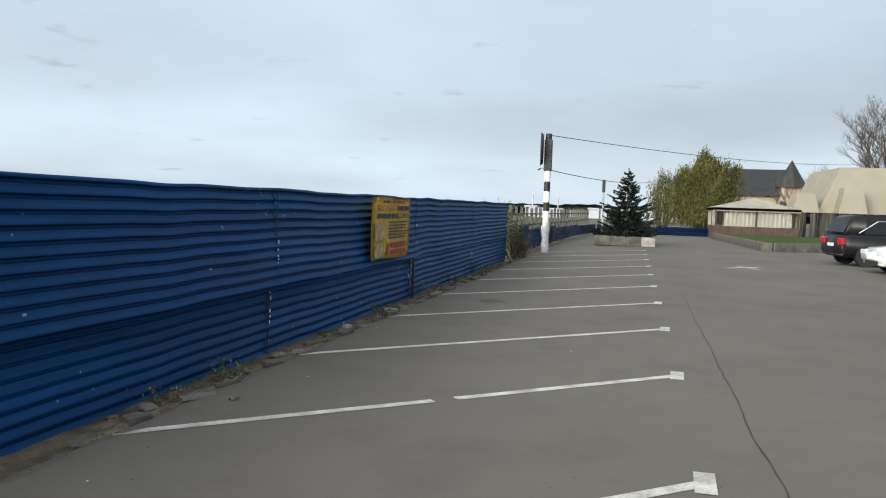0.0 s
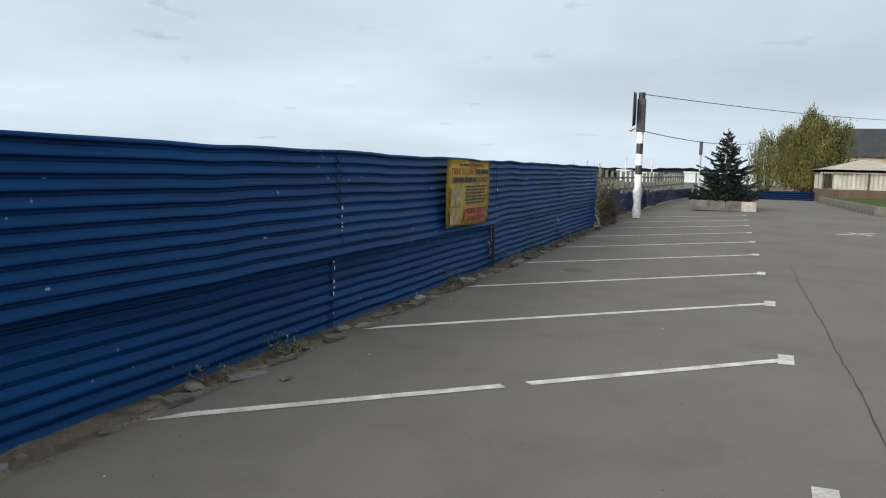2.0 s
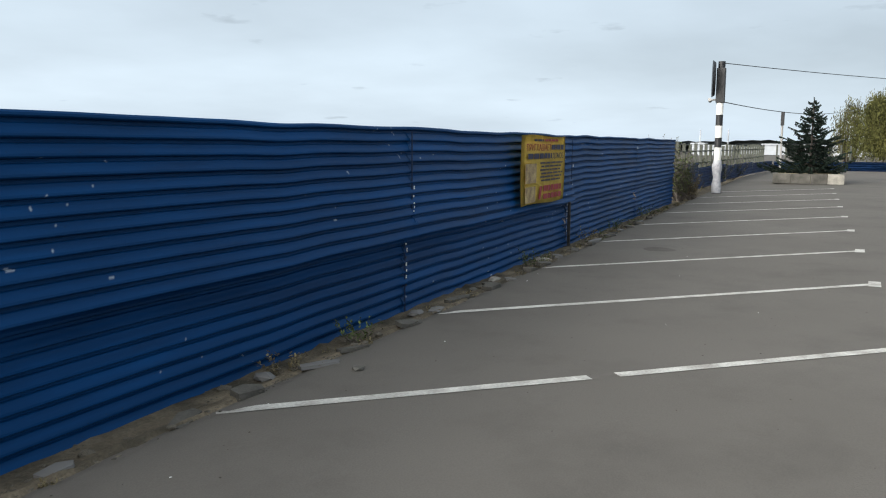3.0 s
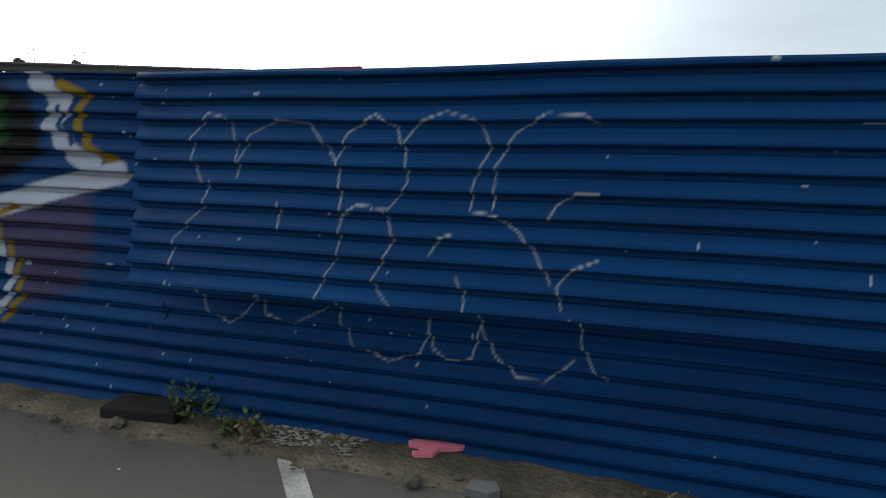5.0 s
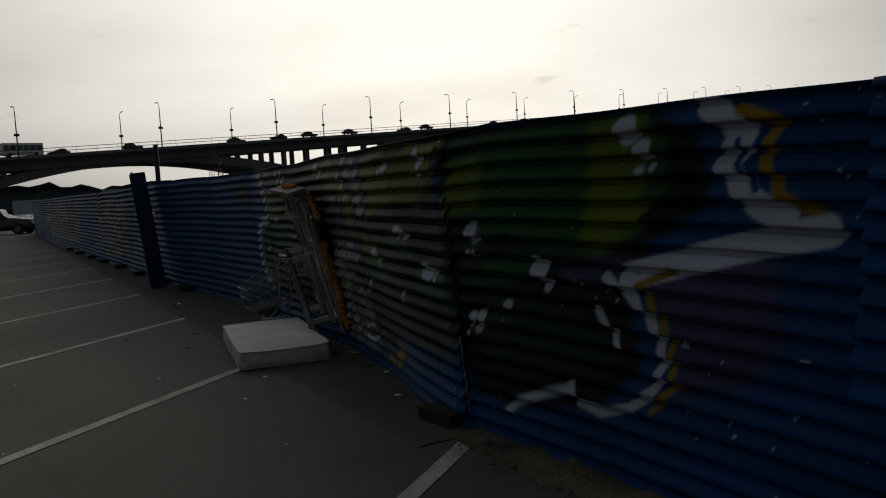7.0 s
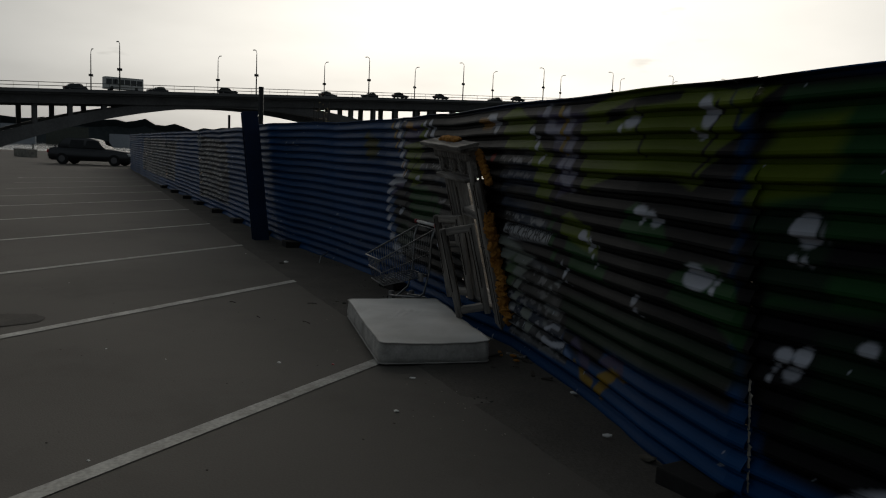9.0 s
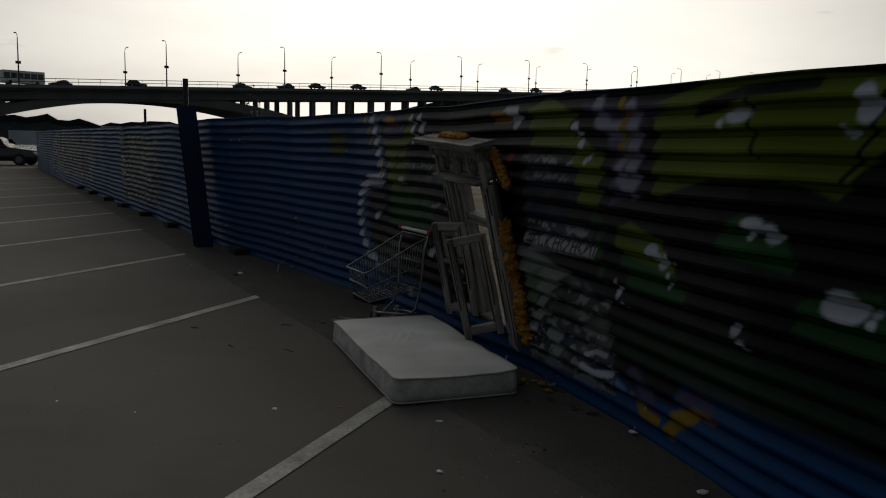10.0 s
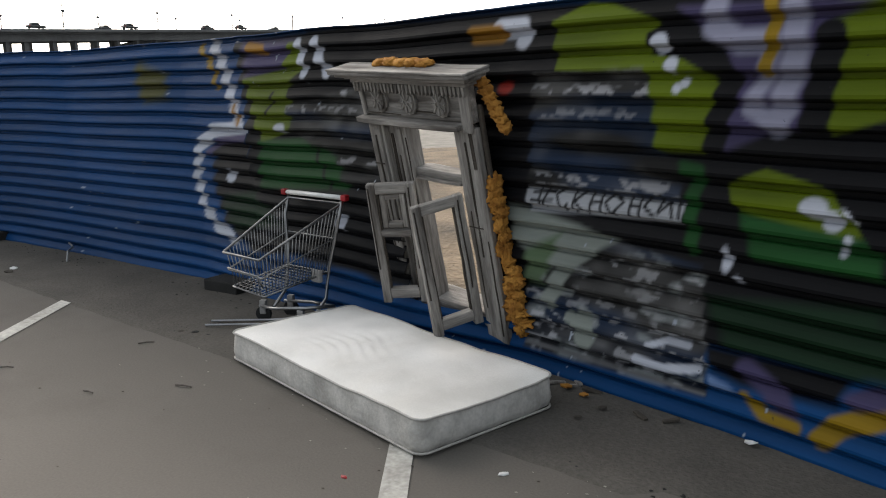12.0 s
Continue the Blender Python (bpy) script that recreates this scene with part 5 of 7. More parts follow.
D0, D1 = Vector((-18.02, 0.32, 0.34)) - K, Vector((-17.64, 0.33, 0.34)) - K       # lower back


def rod(name, pts, r=0.006, material=None, parent=None):
    bm = bmesh.new()
    tube(bm, pts, r, 6)
    return part(name, bm, material or STEEL, parent or cart, smooth=True)


rod("rim", [A0, A1, B1, B0, A0], 0.008)
rod("bottom_rim", [C0, C1, D1, D0, C0], 0.006)
rod("middle_rim", [A0.lerp(C0, .5), A1.lerp(C1, .5), B1.lerp(D1, .5), B0.lerp(D0, .5), A0.lerp(C0, .5)], 0.005)


def wires(name, p0, p1, q0, q1, n):
    for i in range(1, n):
        k = i / n
        rod(name, [p0.lerp(p1, k), q0.lerp(q1, k)], 0.0028)


wires("side_wire", A0, B0, C0, D0, 22)
wires("side_wire", A1, B1, C1, D1, 22)
wires("front_wire", A0, A1, C0, C1, 9)
wires("bottom_wire", C0, C1, D0, D1, 9)
wires("bottom_wire", C0, D0, C1, D1, 12)
for q, r in ((B0, D0), (B1, D1)):
    rod("frame_tube", [q + Vector((0, 0.01, 0.03)), q + Vector((0, -0.03, -0.10)), r + Vector((0, 0.01, 0.02)), r + Vector((0.02, -0.04, -0.16)), Vector((r.x + 0.05, 0.06, 0.10))], 0.011)
rod("loop_tube", [A0.lerp(C0, .45), A1.lerp(C1, .45) + Vector((-0.03, 0, 0)), A1.lerp(C1, .75)], 0.006)
rod("chassis_tube", [Vector((-0.16, 0.02, 0.10)), Vector((0.02, -0.02, 0.12)), Vector((0.30, 0.02, 0.16)), Vector((0.36, 0.18, 0.15)), Vector((0.1, 0.24, 0.12)), Vector((-0.14, 0.2, 0.10))], 0.011)
rod("handle_bar", [B0 + Vector((-0.01, 0, 0.035)), B1 + Vector((0.03, 0, 0.035))], 0.016, WHITEPLASTIC)
for q in (B0 + Vector((-0.03, 0, 0)), B1 + Vector((0.03, 0, 0))):
    bm = bmesh.new()
    box(bm, q.x - 0.022, q.x + 0.022, q.y - 0.019, q.y + 0.019, q.z + 0.016, q.z + 0.054, 0.008)
    part("handle_end", bm, RED, cart)
for cx, cy, cz in ((-0.14, 0.03, 0.0), (-0.10, 0.22, 0.0), (0.24, 0.02, 0.0), (0.34, 0.18, 0.0)):
    w = empty("castor", pose(cx, cy, cz + 0.05, 0, 0, 30))
    w.parent = cart
    bm = bmesh.new()
    bmesh.ops.create_cone(bm, cap_ends=True, segments=16, radius1=0.05, radius2=0.05, depth=0.026, matrix=pose(0, 0, 0, 90))
    part("wheel", bm, TYRE, w)
    bm = bmesh.new()
    box(bm, -0.02, 0.02, -0.022, 0.022, 0.0, 0.09, 0.006)
    part("fork", bm, PLASTIC_GREY, w)
bm = bmesh.new()
box(bm, 0.18, 0.26, 0.16, 0.19, 0.28, 0.36, 0.01)
part("coin_lock", bm, PLASTIC_GREY, cart)

# ---- pink cut-out board under the fence ----
bm = bmesh.new()
prism(bm, [(-0.26, 0.06), (-0.22, 0.10), (-0.02, 0.10), (0.18, 0.10), (0.21, 0.05), (0.16, 0.01), (0.02, -0.02), (-0.02, -0.12), (-0.16, -0.14), (-0.19, -0.10), (-0.10, -0.06), (-0.16, 0.0), (-0.24, 0.01)], 0.02, "z", 0.0)
pink = part("pink_board", bm, PINK)
pink.matrix_world = pose(-9.13, 0.07, 0.035, 4, 0, 10) @ Matrix.Diagonal((.58, .62, 1, 1))
tagged(pink, "bright pink cut-out board lying half under the fence", "board")

bm = bmesh.new()
box(bm, -10.9, -9.6, 0.26, 0.29, 1.66, 1.80, 0.004)
tagged(part("red_board", bm, RED), "red board standing behind the top of the fence", "board")

# torn sheet edge where two painted sheets part
rnd = random.Random(31)
for i in range(9):
    z = 0.10 + i * 0.055
    bm = bmesh.new()
    w = rnd.uniform(0.012, 0.035)
    prism(bm, [(-0.004, 0), (w, 0.01), (w * 0.6, 0.03), (w * 1.1, 0.05), (-0.004, 0.056)], 0.003)
    o = part("torn_edge", bm, CONCRETE, fence)
    o.matrix_world = pose(-13.30, float(fence_y(-13.3, z)) - 0.055, z, 0, 0, -20)

# ---- striped pole with traffic mirror ----
pole = empty("striped_pole", pose(22.0, -0.62, -0.05))
tagged(pole, "black and white striped pole carrying a round traffic mirror", "pole")
for i, (z0, z1) in enumerate(((1.1, 1.55), (1.55, 1.88), (1.88, 2.28), (2.28, 2.65), (2.65, 3.1), (3.1, 4.42))):
    bm = bmesh.new()
    tube(bm, [(0, 0, z0), (0, 0, z1)], 0.115, 16)
    part("white_band" if i in (0, 2, 4) else "black_band", bm, WHITEPAINT if i in (0, 2, 4) else BLACK, pole, smooth=False)
bm = bmesh.new()
prev = None
for j in range(15):
    z = j * 1.12 / 14
    ring = []
    for i in range(16):
        a = i * math.pi / 8
        r = 0.145 + 0.035 * noise.noise((math.cos(a) * 2, math.sin(a) * 2, z * 5)) + 0.02 * math.sin(z * 9)
        ring.append(bm.verts.new((r * math.cos(a), r * math.sin(a), z)))
    if prev:
        for i in range(16):
            bm.faces.new((prev[i], prev[(i + 1) % 16], ring[(i + 1) % 16], ring[i]))
    prev = ring
part("plastic_wrap", bm, WRAP, pole, "crumpled greyish plastic wrap", smooth=True)
bm = bmesh.new()
bmesh.ops.create_cone(bm, cap_ends=True, segments=32, radius1=0.62, radius2=0.55, depth=0.10, matrix=pose(0.0, 0.24, 3.85, 0, 0, 0) @ pose(0, 0, 0, 90, 0, 0) @ pose(0, 0, 0, 0, 8, 0))
part("mirror_back", bm, BLACK, pole)
bm = bmesh.new()
box(bm, -0.14, 0.14, -0.14, 0.14, 3.05, 4.2, 0.02)
part("control_box", bm, BLACK, pole)
bm = bmesh.new()
tube(bm, [(0, 0.12, 3.16), (0, 0.30, 3.14)], 0.03, 8)
tube(bm, [(-0.05, 0.34, 3.16), (0.12, 0.34, 3.12)], 0.06, 10)
part("camera_housing", bm, PLASTIC_GREY, pole)


def wire(pts, sag, r=0.012):
    a, b = Vector(pts[0]), Vector(pts[1])
    bm = bmesh.new()
    tube(bm, [a.lerp(b, i / 24) - Vector((0, 0, sag * 4 * (i / 24) * (1 - i / 24))) for i in range(25)], r, 5)
    tagged(part("overhead_wire", bm, BLACK), "thin black overhead cable", "cable", "overhead cables")


wire([(22.0, -0.62, 4.32), (70, -24.8, 6.5)], 0.5, 0.014)
wire([(22.0, -0.75, 3.02), (60, -6.1, 4.2)], 0.35, 0.016)
bm = bmesh.new()
tube(bm, [(45, -1.85, 0), (45, -1.85, 3.5)], 0.06, 8)
fp = part("far_pole", bm, PLASTIC_GREY)
tagged(fp, "slim grey metal pole with a dark head", "pole")
bm = bmesh.new()
box(bm, 44.9, 45.1, -1.95, -1.75, 2.75, 3.55, 0.03)
part("pole_head", bm, BLACK, fp)

# ---- planter with spruce ----
planter = empty("planter", pose(31.2, -3.45, 0))
tagged(planter, "low planter of old concrete kerb stones with a pale end block", "planter")
HX, HY = 1.5, 1.36
for x0, x1, y0, y1, k in ((-HX, -HX + .18, -HY, -HY + .62, 1), (-HX, -HX + .18, -HY + .63, -HY + 1.25, 0), (-HX, -HX + .18, -HY + 1.26, -HY + 2.0, 0), (-HX, -HX + .18, -HY + 2.01, HY, 0),
                          (-HX + .19, 0, HY - .18, HY, 0), (0.01, HX, HY - .18, HY, 0), (-HX + .19, 0, -HY, -HY + .18, 0), (0.01, HX, -HY, -HY + .18, 0), (HX - .18, HX, -HY + .19, HY - .19, 0)):
    bm = bmesh.new()
    box(bm, x0, x1, y0, y1, 0, 0.42, 0.02)
    part("kerb_stone", bm, CONCRETE if k else KERB, planter)
bm = bmesh.new()
box(bm, -HX + .18, HX - .18, -HY + .18, HY - .18, 0, 0.36)
bmesh.ops.subdivide_edges(bm, edges=bm.edges[:], cuts=6, use_grid_fill=True)
for v in bm.verts:
    if v.co.z > 0.3:
        v.co.z += 0.06 * noise.noise((v.co.x * 2, v.co.y * 2, 0)) + 0.05
part("soil", bm, DRYGRASS, planter)


def leaf_mesh(name, tris, material, parent):
    me = bpy.data.meshes.new(name)
    vs, fs = [], []
    for q in tris:
        n = len(vs)
        vs += q
        fs.append(tuple(range(n, n + len(q))))
    me.from_pydata([tuple(v) for v in vs], [], fs)
    me.materials.append(material)
    ob = new(name, me)
    ob.parent = parent
    return ob


def spruce(m, height, radius, seed):
    rnd = random.Random(seed)
    t = empty("spruce_tree", m)
    bm = bmesh.new()
    tube(bm, [(0, 0, -0.05), (0.02, 0, height * 0.5), (0, 0, height)], 0.07, 8, 0.008)
    part("trunk", bm, BARK, t)
    tris = []
    bmb = bmesh.new()
    z = 0.12
    while z < height * 0.95:
        k = 1 - z / height
        R = radius * (k ** 0.85) + 0.05
        n = int(5 + 8 * k)
        a0 = rnd.uniform(0, 6.28)
        for i in range(n):
            a = a0 + i * 6.283 / n + rnd.uniform(-0.3, 0.3)
            L = R * rnd.uniform(0.5, 1.12) * (1.15 if noise.noise((math.cos(a) * 1.3, math.sin(a) * 1.3, z * 1.6)) > 0.05 else 0.8)
            zb = z + rnd.uniform(-0.09, 0.09)
            d = Vector((math.cos(a), math.sin(a), 0))
            side = Vector((-d.y, d.x, 0))
            mid = d * L * 0.55 + Vector((0, 0, zb - 0.10 * L))
            tip = d * L + Vector((0, 0, zb + 0.06 * L + 0.03))
            tube(bmb, [(0, 0, zb), mid, tip], 0.012, 3, 0.003)
            for j in range(int(16 + 60 * L)):
                u = rnd.uniform(0.15, 1.04) ** 0.8
                p = Vector((0, 0, zb)).lerp(mid, u / 0.55) if u < 0.55 else mid.lerp(tip, (u - 0.55) / 0.45)
                w = (0.20 * (1.02 - u) * min(1, L) + 0.045) * rnd.uniform(0.5, 1.3)
                o = side * rnd.choice((-1, 1)) * w + d * w * 0.75 + Vector((0, 0, rnd.uniform(-0.10, 0.05)))
                q = (side * 0.010 + d * 0.016 + Vector((0, 0, 0.026))) * rnd.uniform(0.7, 1.4)
                tris.append([p - q, p + q, p + o])
        z += rnd.uniform(0.09, 0.17)
    for j in range(60):
        zt = rnd.uniform(height * 0.88, height * 1.0)
        a = rnd.uniform(0, 6.28)
        o = Vector((math.cos(a), math.sin(a), 1.2)) * 0.06
        p = Vector((0, 0, zt))
        q = Vector((-math.sin(a), math.cos(a), 0)) * 0.012
        tris.append([p - q, p + q, p + o])
    part("branches", bmb, BARK, t)
    leaf_mesh("crown", tris, NEEDLE, t)
    return t


tagged(spruce(pose(31.3, -3.5, 0.36), 3.25, 1.75, 3), "dense dark green young spruce in the planter", "spruce tree")


def branching(bm, p, d, length, r, depth, rnd, spread, tips):
    q = p + d * length
    mid = p.lerp(q, 0.5) + Vector((rnd.uniform(-1, 1), rnd.uniform(-1, 1), rnd.uniform(-0.3, 0.3))) * length * 0.06
    tube(bm, [p, mid, q], r, 5 if r > 0.03 else 3, r * 0.65)
    tips.append((q, d))
    if depth == 0:
        return
    for _ in range(rnd.randint(2, 4)):
        a = Vector((rnd.uniform(-1, 1), rnd.uniform(-1, 1), rnd.uniform(-0.4, 0.8))) * spread
        branching(bm, p.lerp(q, rnd.uniform(0.55, 1.0)), (d + a).normalized(), length * rnd.uniform(0.6, 0.82), r * 0.58, depth - 1, rnd, spread, tips)


def bare_tree(m, height, seed, depth=5, fuzz=0):
    rnd = random.Random(seed)
    t = empty("bare_tree", m)
    bm, tips = bmesh.new(), []
    branching(bm, Vector((0, 0, -0.1)), Vector((0, 0, 1)), height * 0.3, height * 0.012, depth, rnd, 0.62, tips)
    part("trunk", bm, BARK, t)
    tris = []
    for p, d in tips[len(tips) // 3:]:
        for _ in range(5):
            o = (d + Vector((rnd.uniform(-1, 1), rnd.uniform(-1, 1), rnd.uniform(-0.5, 1)))).normalized() * height * rnd.uniform(0.03, 0.07)
            s = o.cross(Vector((0, 0, 1))).normalized() * height * 0.0006
            tris.append([p - s, p + s, p + o])
    leaf_mesh("crown", tris, BARK, t)
    return t


for x, y, h, sd in ((58, -21.6, 14.5, 1), (64, -23.6, 12, 11), (86, -20.4, 8, 12), (84, -19.0, 7, 13), (72, -27, 12, 2), (90, -23.5, 8.0, 3), (92, -26.0, 8.6, 4), (88, -21.6, 7.2, 8)):
    tagged(bare_tree(pose(x, y, 0), h, sd, 6 if h > 11 else 5), "leafless brown tree with fine spring twigs", "tree", "bare trees")


def willow(m, height, radius, seed, count):
    rnd = random.Random(seed)
    t = empty("willow_bush", m)
    bm, tris = bmesh.new(), []
    stems = []
    for i in range(26):
        a, lean = rnd.uniform(0, 6.28), rnd.uniform(0.05, 0.75)
        top = Vector((math.cos(a) * radius * lean, math.sin(a) * radius * lean, height * (1.0 - 0.42 * lean ** 2) * rnd.uniform(0.8, 1.05)))
        b = Vector((math.cos(a) * 0.3, math.sin(a) * 0.3, 0))
        mid = b.lerp(top, 0.5) + Vector((math.cos(a), math.sin(a), 0)) * radius * 0.12
        tube(bm, [b, mid, top], 0.06, 5, 0.01)
        stems.append((b, mid, top))
    part("stem_cluster", bm, BARK, t)
    for _ in range(count):
        b, mid, top = rnd.choice(stems)
        u = rnd.uniform(0.1, 1.0) ** 0.8
        p = b.lerp(mid, u * 2) if u < 0.5 else mid.lerp(top, u * 2 - 1)
        spread = 0.95 * radius * 0.34 * (1.15 - u)
        p = p + Vector((rnd.gauss(0, spread), rnd.gauss(0, spread), rnd.gauss(0, 0.3)))
        if p.z < 0.05:
            p.z = rnd.uniform(0.05, 1.2)
        d = Vector((rnd.uniform(-0.6, 0.6), rnd.uniform(-0.6, 0.6), 1)).normalized() * rnd.uniform(0.09, 0.22)
        s = d.cross(Vector((rnd.uniform(-1, 1), rnd.uniform(-1, 1), 0.1))).normalized() * rnd.uniform(0.018, 0.045)
        tris.append([p - s, p + s, p + d + s * 0.4, p + d - s * 0.4])
    leaf_mesh("crown", tris, WILLOW, t)
    return t


tagged(willow(pose(62, -9.4, 0), 6.3, 3.8, 4, 60000), "large yellow-green willow bush in fresh leaf", "bush")
tagged(willow(pose(66, -6.2, 0), 4.9, 2.2, 6, 4200), "sparse tall willow shoots beside the bush", "bush")

# ---- pavilion with canvas roof ----
pav = empty("pavilion", pose(48.5, -11.35, 0))
tagged(pav, "beige canvas pavilion with drawn curtains and brown board base", "pavilion")
PX, PY = 2.5, 2.45
bm = bmesh.new()
e = [(-PX - .15, -PY - .15), (PX + .15, -PY - .15), (PX + .15, PY + .15), (-PX - .15, PY + .15)]
lo = [bm.verts.new((x, y, 2.02)) for x, y in e]
lo2 = [bm.verts.new((x, y, 1.86)) for x, y in e]
top = [bm.verts.new((0, -0.15, 2.68)), bm.verts.new((0, 0.15, 2.68))]
bm.faces.new((lo[0], lo[1], top[0]))
bm.faces.new((lo[1], lo[2], top[1], top[0]))
bm.faces.new((lo[2], lo[3], top[1]))
bm.faces.new((lo[3], lo[0], top[0], top[1]))
for i in range(4):
    bm.faces.new((lo2[i], lo2[(i + 1) % 4], lo[(i + 1) % 4], lo[i]))
bmesh.ops.solidify(bm, geom=bm.faces[:], thickness=0.02)
part("canvas_roof", bm, CURTAIN, pav)
for y in np.linspace(-PY - .15, PY + .03, 28):
    bm = bmesh.new()
    prism(bm, [(y, 1.86), (y + .17, 1.86), (y + .13, 1.78), (y + .04, 1.78)], 0.01, "x", -PX - .16)
    part("valance_scallop", bm, CANVAS, pav)
for x, y in ((-PX, -PY), (-PX, 0), (-PX, PY), (PX, -PY), (PX, PY), (0, PY), (0, -PY)):
    bm = bmesh.new()
    box(bm, x - .05, x + .05, y - .05, y + .05, 0, 2.0, 0.008)
    part("post", bm, BROWNWOOD, pav)


def curtain(a, b, z0, z1, parent, material=CURTAIN):
    a, b = Vector((*a, 0)), Vector((*b, 0))
    n = int((b - a).length / 0.05)
    s = (b - a).normalized().cross(Vector((0, 0, 1)))
    bm = bmesh.new()
    prev = None
    for i in range(n + 1):
        p = a.lerp(b, i / n) + s * (0.035 * math.sin(i * 1.3) + 0.02 * math.sin(i * 0.37))
        row = (bm.verts.new((p.x, p.y, z0)), bm.verts.new((p.x, p.y, z1)))
        if prev:
            bm.faces.new((prev[0], row[0], row[1], prev[1]))
        prev = row
    bmesh.ops.solidify(bm, geom=bm.faces[:], thickness=0.01)
    return part("curtain", bm, material, parent, smooth=True)


for a, b in (((-PX, -PY + .35), (-PX, -.06)), ((-PX, .06), (-PX, PY - .5)), ((-PX + .2, PY), (PX, PY)), ((-PX, -PY), (PX, -PY)), ((PX, -PY), (PX, PY))):
    curtain(a, b, 0.85, 1.9, pav)
for i in range(26):
    y = -PY + i * (2 * PY / 26)
    bm = bmesh.new()
    box(bm, -PX - .07, -PX - .03, y, y + 2 * PY / 26 - .01, 0, 0.85)
    part("board", bm, BROWNWOOD, pav)
bm = bmesh.new()
box(bm, -PX - .03, PX, PY + .03, PY + .07, 0, 0.85)
part("side_boarding", bm, BROWNWOOD, pav)

# ---- large marquee tents ----
def marquee(m, w, d, eave, ridge):
    t = empty("marquee_tent", m)
    bm = bmesh.new()
    prism(bm, [(-w, eave), (w, eave), (w * .62, ridge), (-w * .62, ridge)], d)
    part("canvas_roof", bm, CANVAS, t)
    for x in (-w + .1, 0, w - .1):
        bm = bmesh.new()
        tube(bm, [(x, .1, 0), (x, .1, eave)], 0.06, 8)
        part("post", bm, BLACK, t)
    for a in (-w + .2, -w * .3, w * .4):
        curtain((a, .25), (a + w * .45, .25), 0.1, eave, t, CURTAIN)
    return t


for m, w, d, e, r in ((pose(52, -19.6, 0, 0, 0, -90), 3.5, 10, 1.9, 5.05), (pose(51.2, -15.2, 0, 0, 0, -90), 0.9, 2.4, 1.9, 3.2), (pose(50.5, -18.0, 0, 0, 0, -90), 0.9, 1.6, 1.9, 3.6)):
    tagged(marquee(m, w, d, e, r), "pale beige canvas marquee with pitched roof", "tent", "marquee tents")

# ---- brick house with dark roof ----
house = empty("house", pose(100, -19, 0))
tagged(house, "ochre house with a steep dark roof and corner turret", "house")
bm = bmesh.new()
box(bm, -5, 5, -4.2, 6.5, 0, 4.2)
part("wall", bm, PLASTER, house)
bm = bmesh.new()
prism(bm, [(-5.5, 3.9), (5.5, 3.9), (0.6, 7.3), (-0.6, 7.3)], 10.2, at=-3.0)
part("roof", bm, ROOF, house)
bm = bmesh.new()
box(bm, -6.2, -3.8, -4.0, -1.6, 0, 5.2)
part("turret_wall", bm, PLASTER, house)
bm = bmesh.new()
bmesh.ops.create_cone(bm, cap_ends=True, segments=8, radius1=1.9, radius2=0.02, depth=3.2, matrix=pose(-5, -2.8, 6.6))
part("turret_roof", bm, ROOF, house)
for y in (-3.2, -2.2, 0.5, 2.5, 4.5):
    bm = bmesh.new()
    box(bm, -6.25 if y < -1 else -5.05, -6.15 if y < -1 else -4.95, y, y + .7, 2.0, 3.3)
    part("window", bm, WINDOWDARK, house)
# ---- raised lawn with kerb, low blue wall, slat fence ----
bm = bmesh.new()
prism(bm, [(31.0, -9.9), (45.4, -8.95), (46.0, -8.9), (46.0, -40), (27.5, -40), (32.0, -12.6)], 0.34, "z", 0)
tagged(part("lawn", bm, GRASS), "raised strip of fresh green grass", "grass", kind="structure")
kp = [(45.6, -8.8), (30.2, -9.55), (30.0, -9.9), (32.0, -13.0), (36.0, -24.0)]
for (ax, ay), (bx, by) in zip(kp, kp[1:]):
    n = max(1, int(math.hypot(bx - ax, by - ay) / 1.5))
    for i in range(n):
        a, b = Vector((ax, ay, 0)).lerp(Vector((bx, by, 0)), i / n), Vector((ax, ay, 0)).lerp(Vector((bx, by, 0)), (i + .985) / n)
        L = (b - a).length
        bm = bmesh.new()
        box(bm, 0, L, -.11, .11, 0, 0.40, 0.015)
        k = part("kerb_stone", bm, KERB)
        k.matrix_world = pose(a.x, a.y, 0, 0, 0, math.degrees(math.atan2(b.y - a.y, b.x - a.x)))
        tagged(k, "worn concrete kerb stone round the lawn", "kerb", "lawn kerb stones", "structure")
low = empty("low_blue_fence", pose(0, 0, 0))
tagged(low, "low blue corrugated fence round the car park", "fence")
def ribbed(a, b, h, n, parent, z0=0.0):
    a, b = Vector((*a, 0)), Vector((*b, 0))
    s = (b - a).normalized().cross(Vector((0, 0, 1)))
    bm = bmesh.new()
    prev = None
    for j in range(n * 4 + 1):
        d = (0, .03, .03, 0)[j % 4]
        z = z0 + h * j / (n * 4)
        row = (bm.verts.new(a + s * d + Vector((0, 0, z))), bm.verts.new(b + s * d + Vector((0, 0, z))))
        if prev:
            bm.faces.new((prev[0], row[0], row[1], prev[1]))
        prev = row
    bmesh.ops.solidify(bm, geom=bm.faces[:], thickness=0.004)
    part("ribbed_panel", bm, BLUEPAINT, parent)
ribbed((18.6, 0.45), (24.0, 0.25), 0.98, 9, low, -0.05)
ribbed((24.05, 0.25), (32.0, 0.0), 0.80, 8, low, -0.05)
ribbed((32.05, 0.0), (42.0, -0.5), 0.66, 6, low)
ribbed((42.05, -0.5), (50.0, -1.2), 0.60, 6, low)
ribbed((50.0, -1.3), (50.0, -5.3), 0.55, 4, low)
ribbed((50.0, -5.35), (50.0, -9.2), 0.58, 4, low)
slats = empty("slat_fence", pose(0, 0, 0))
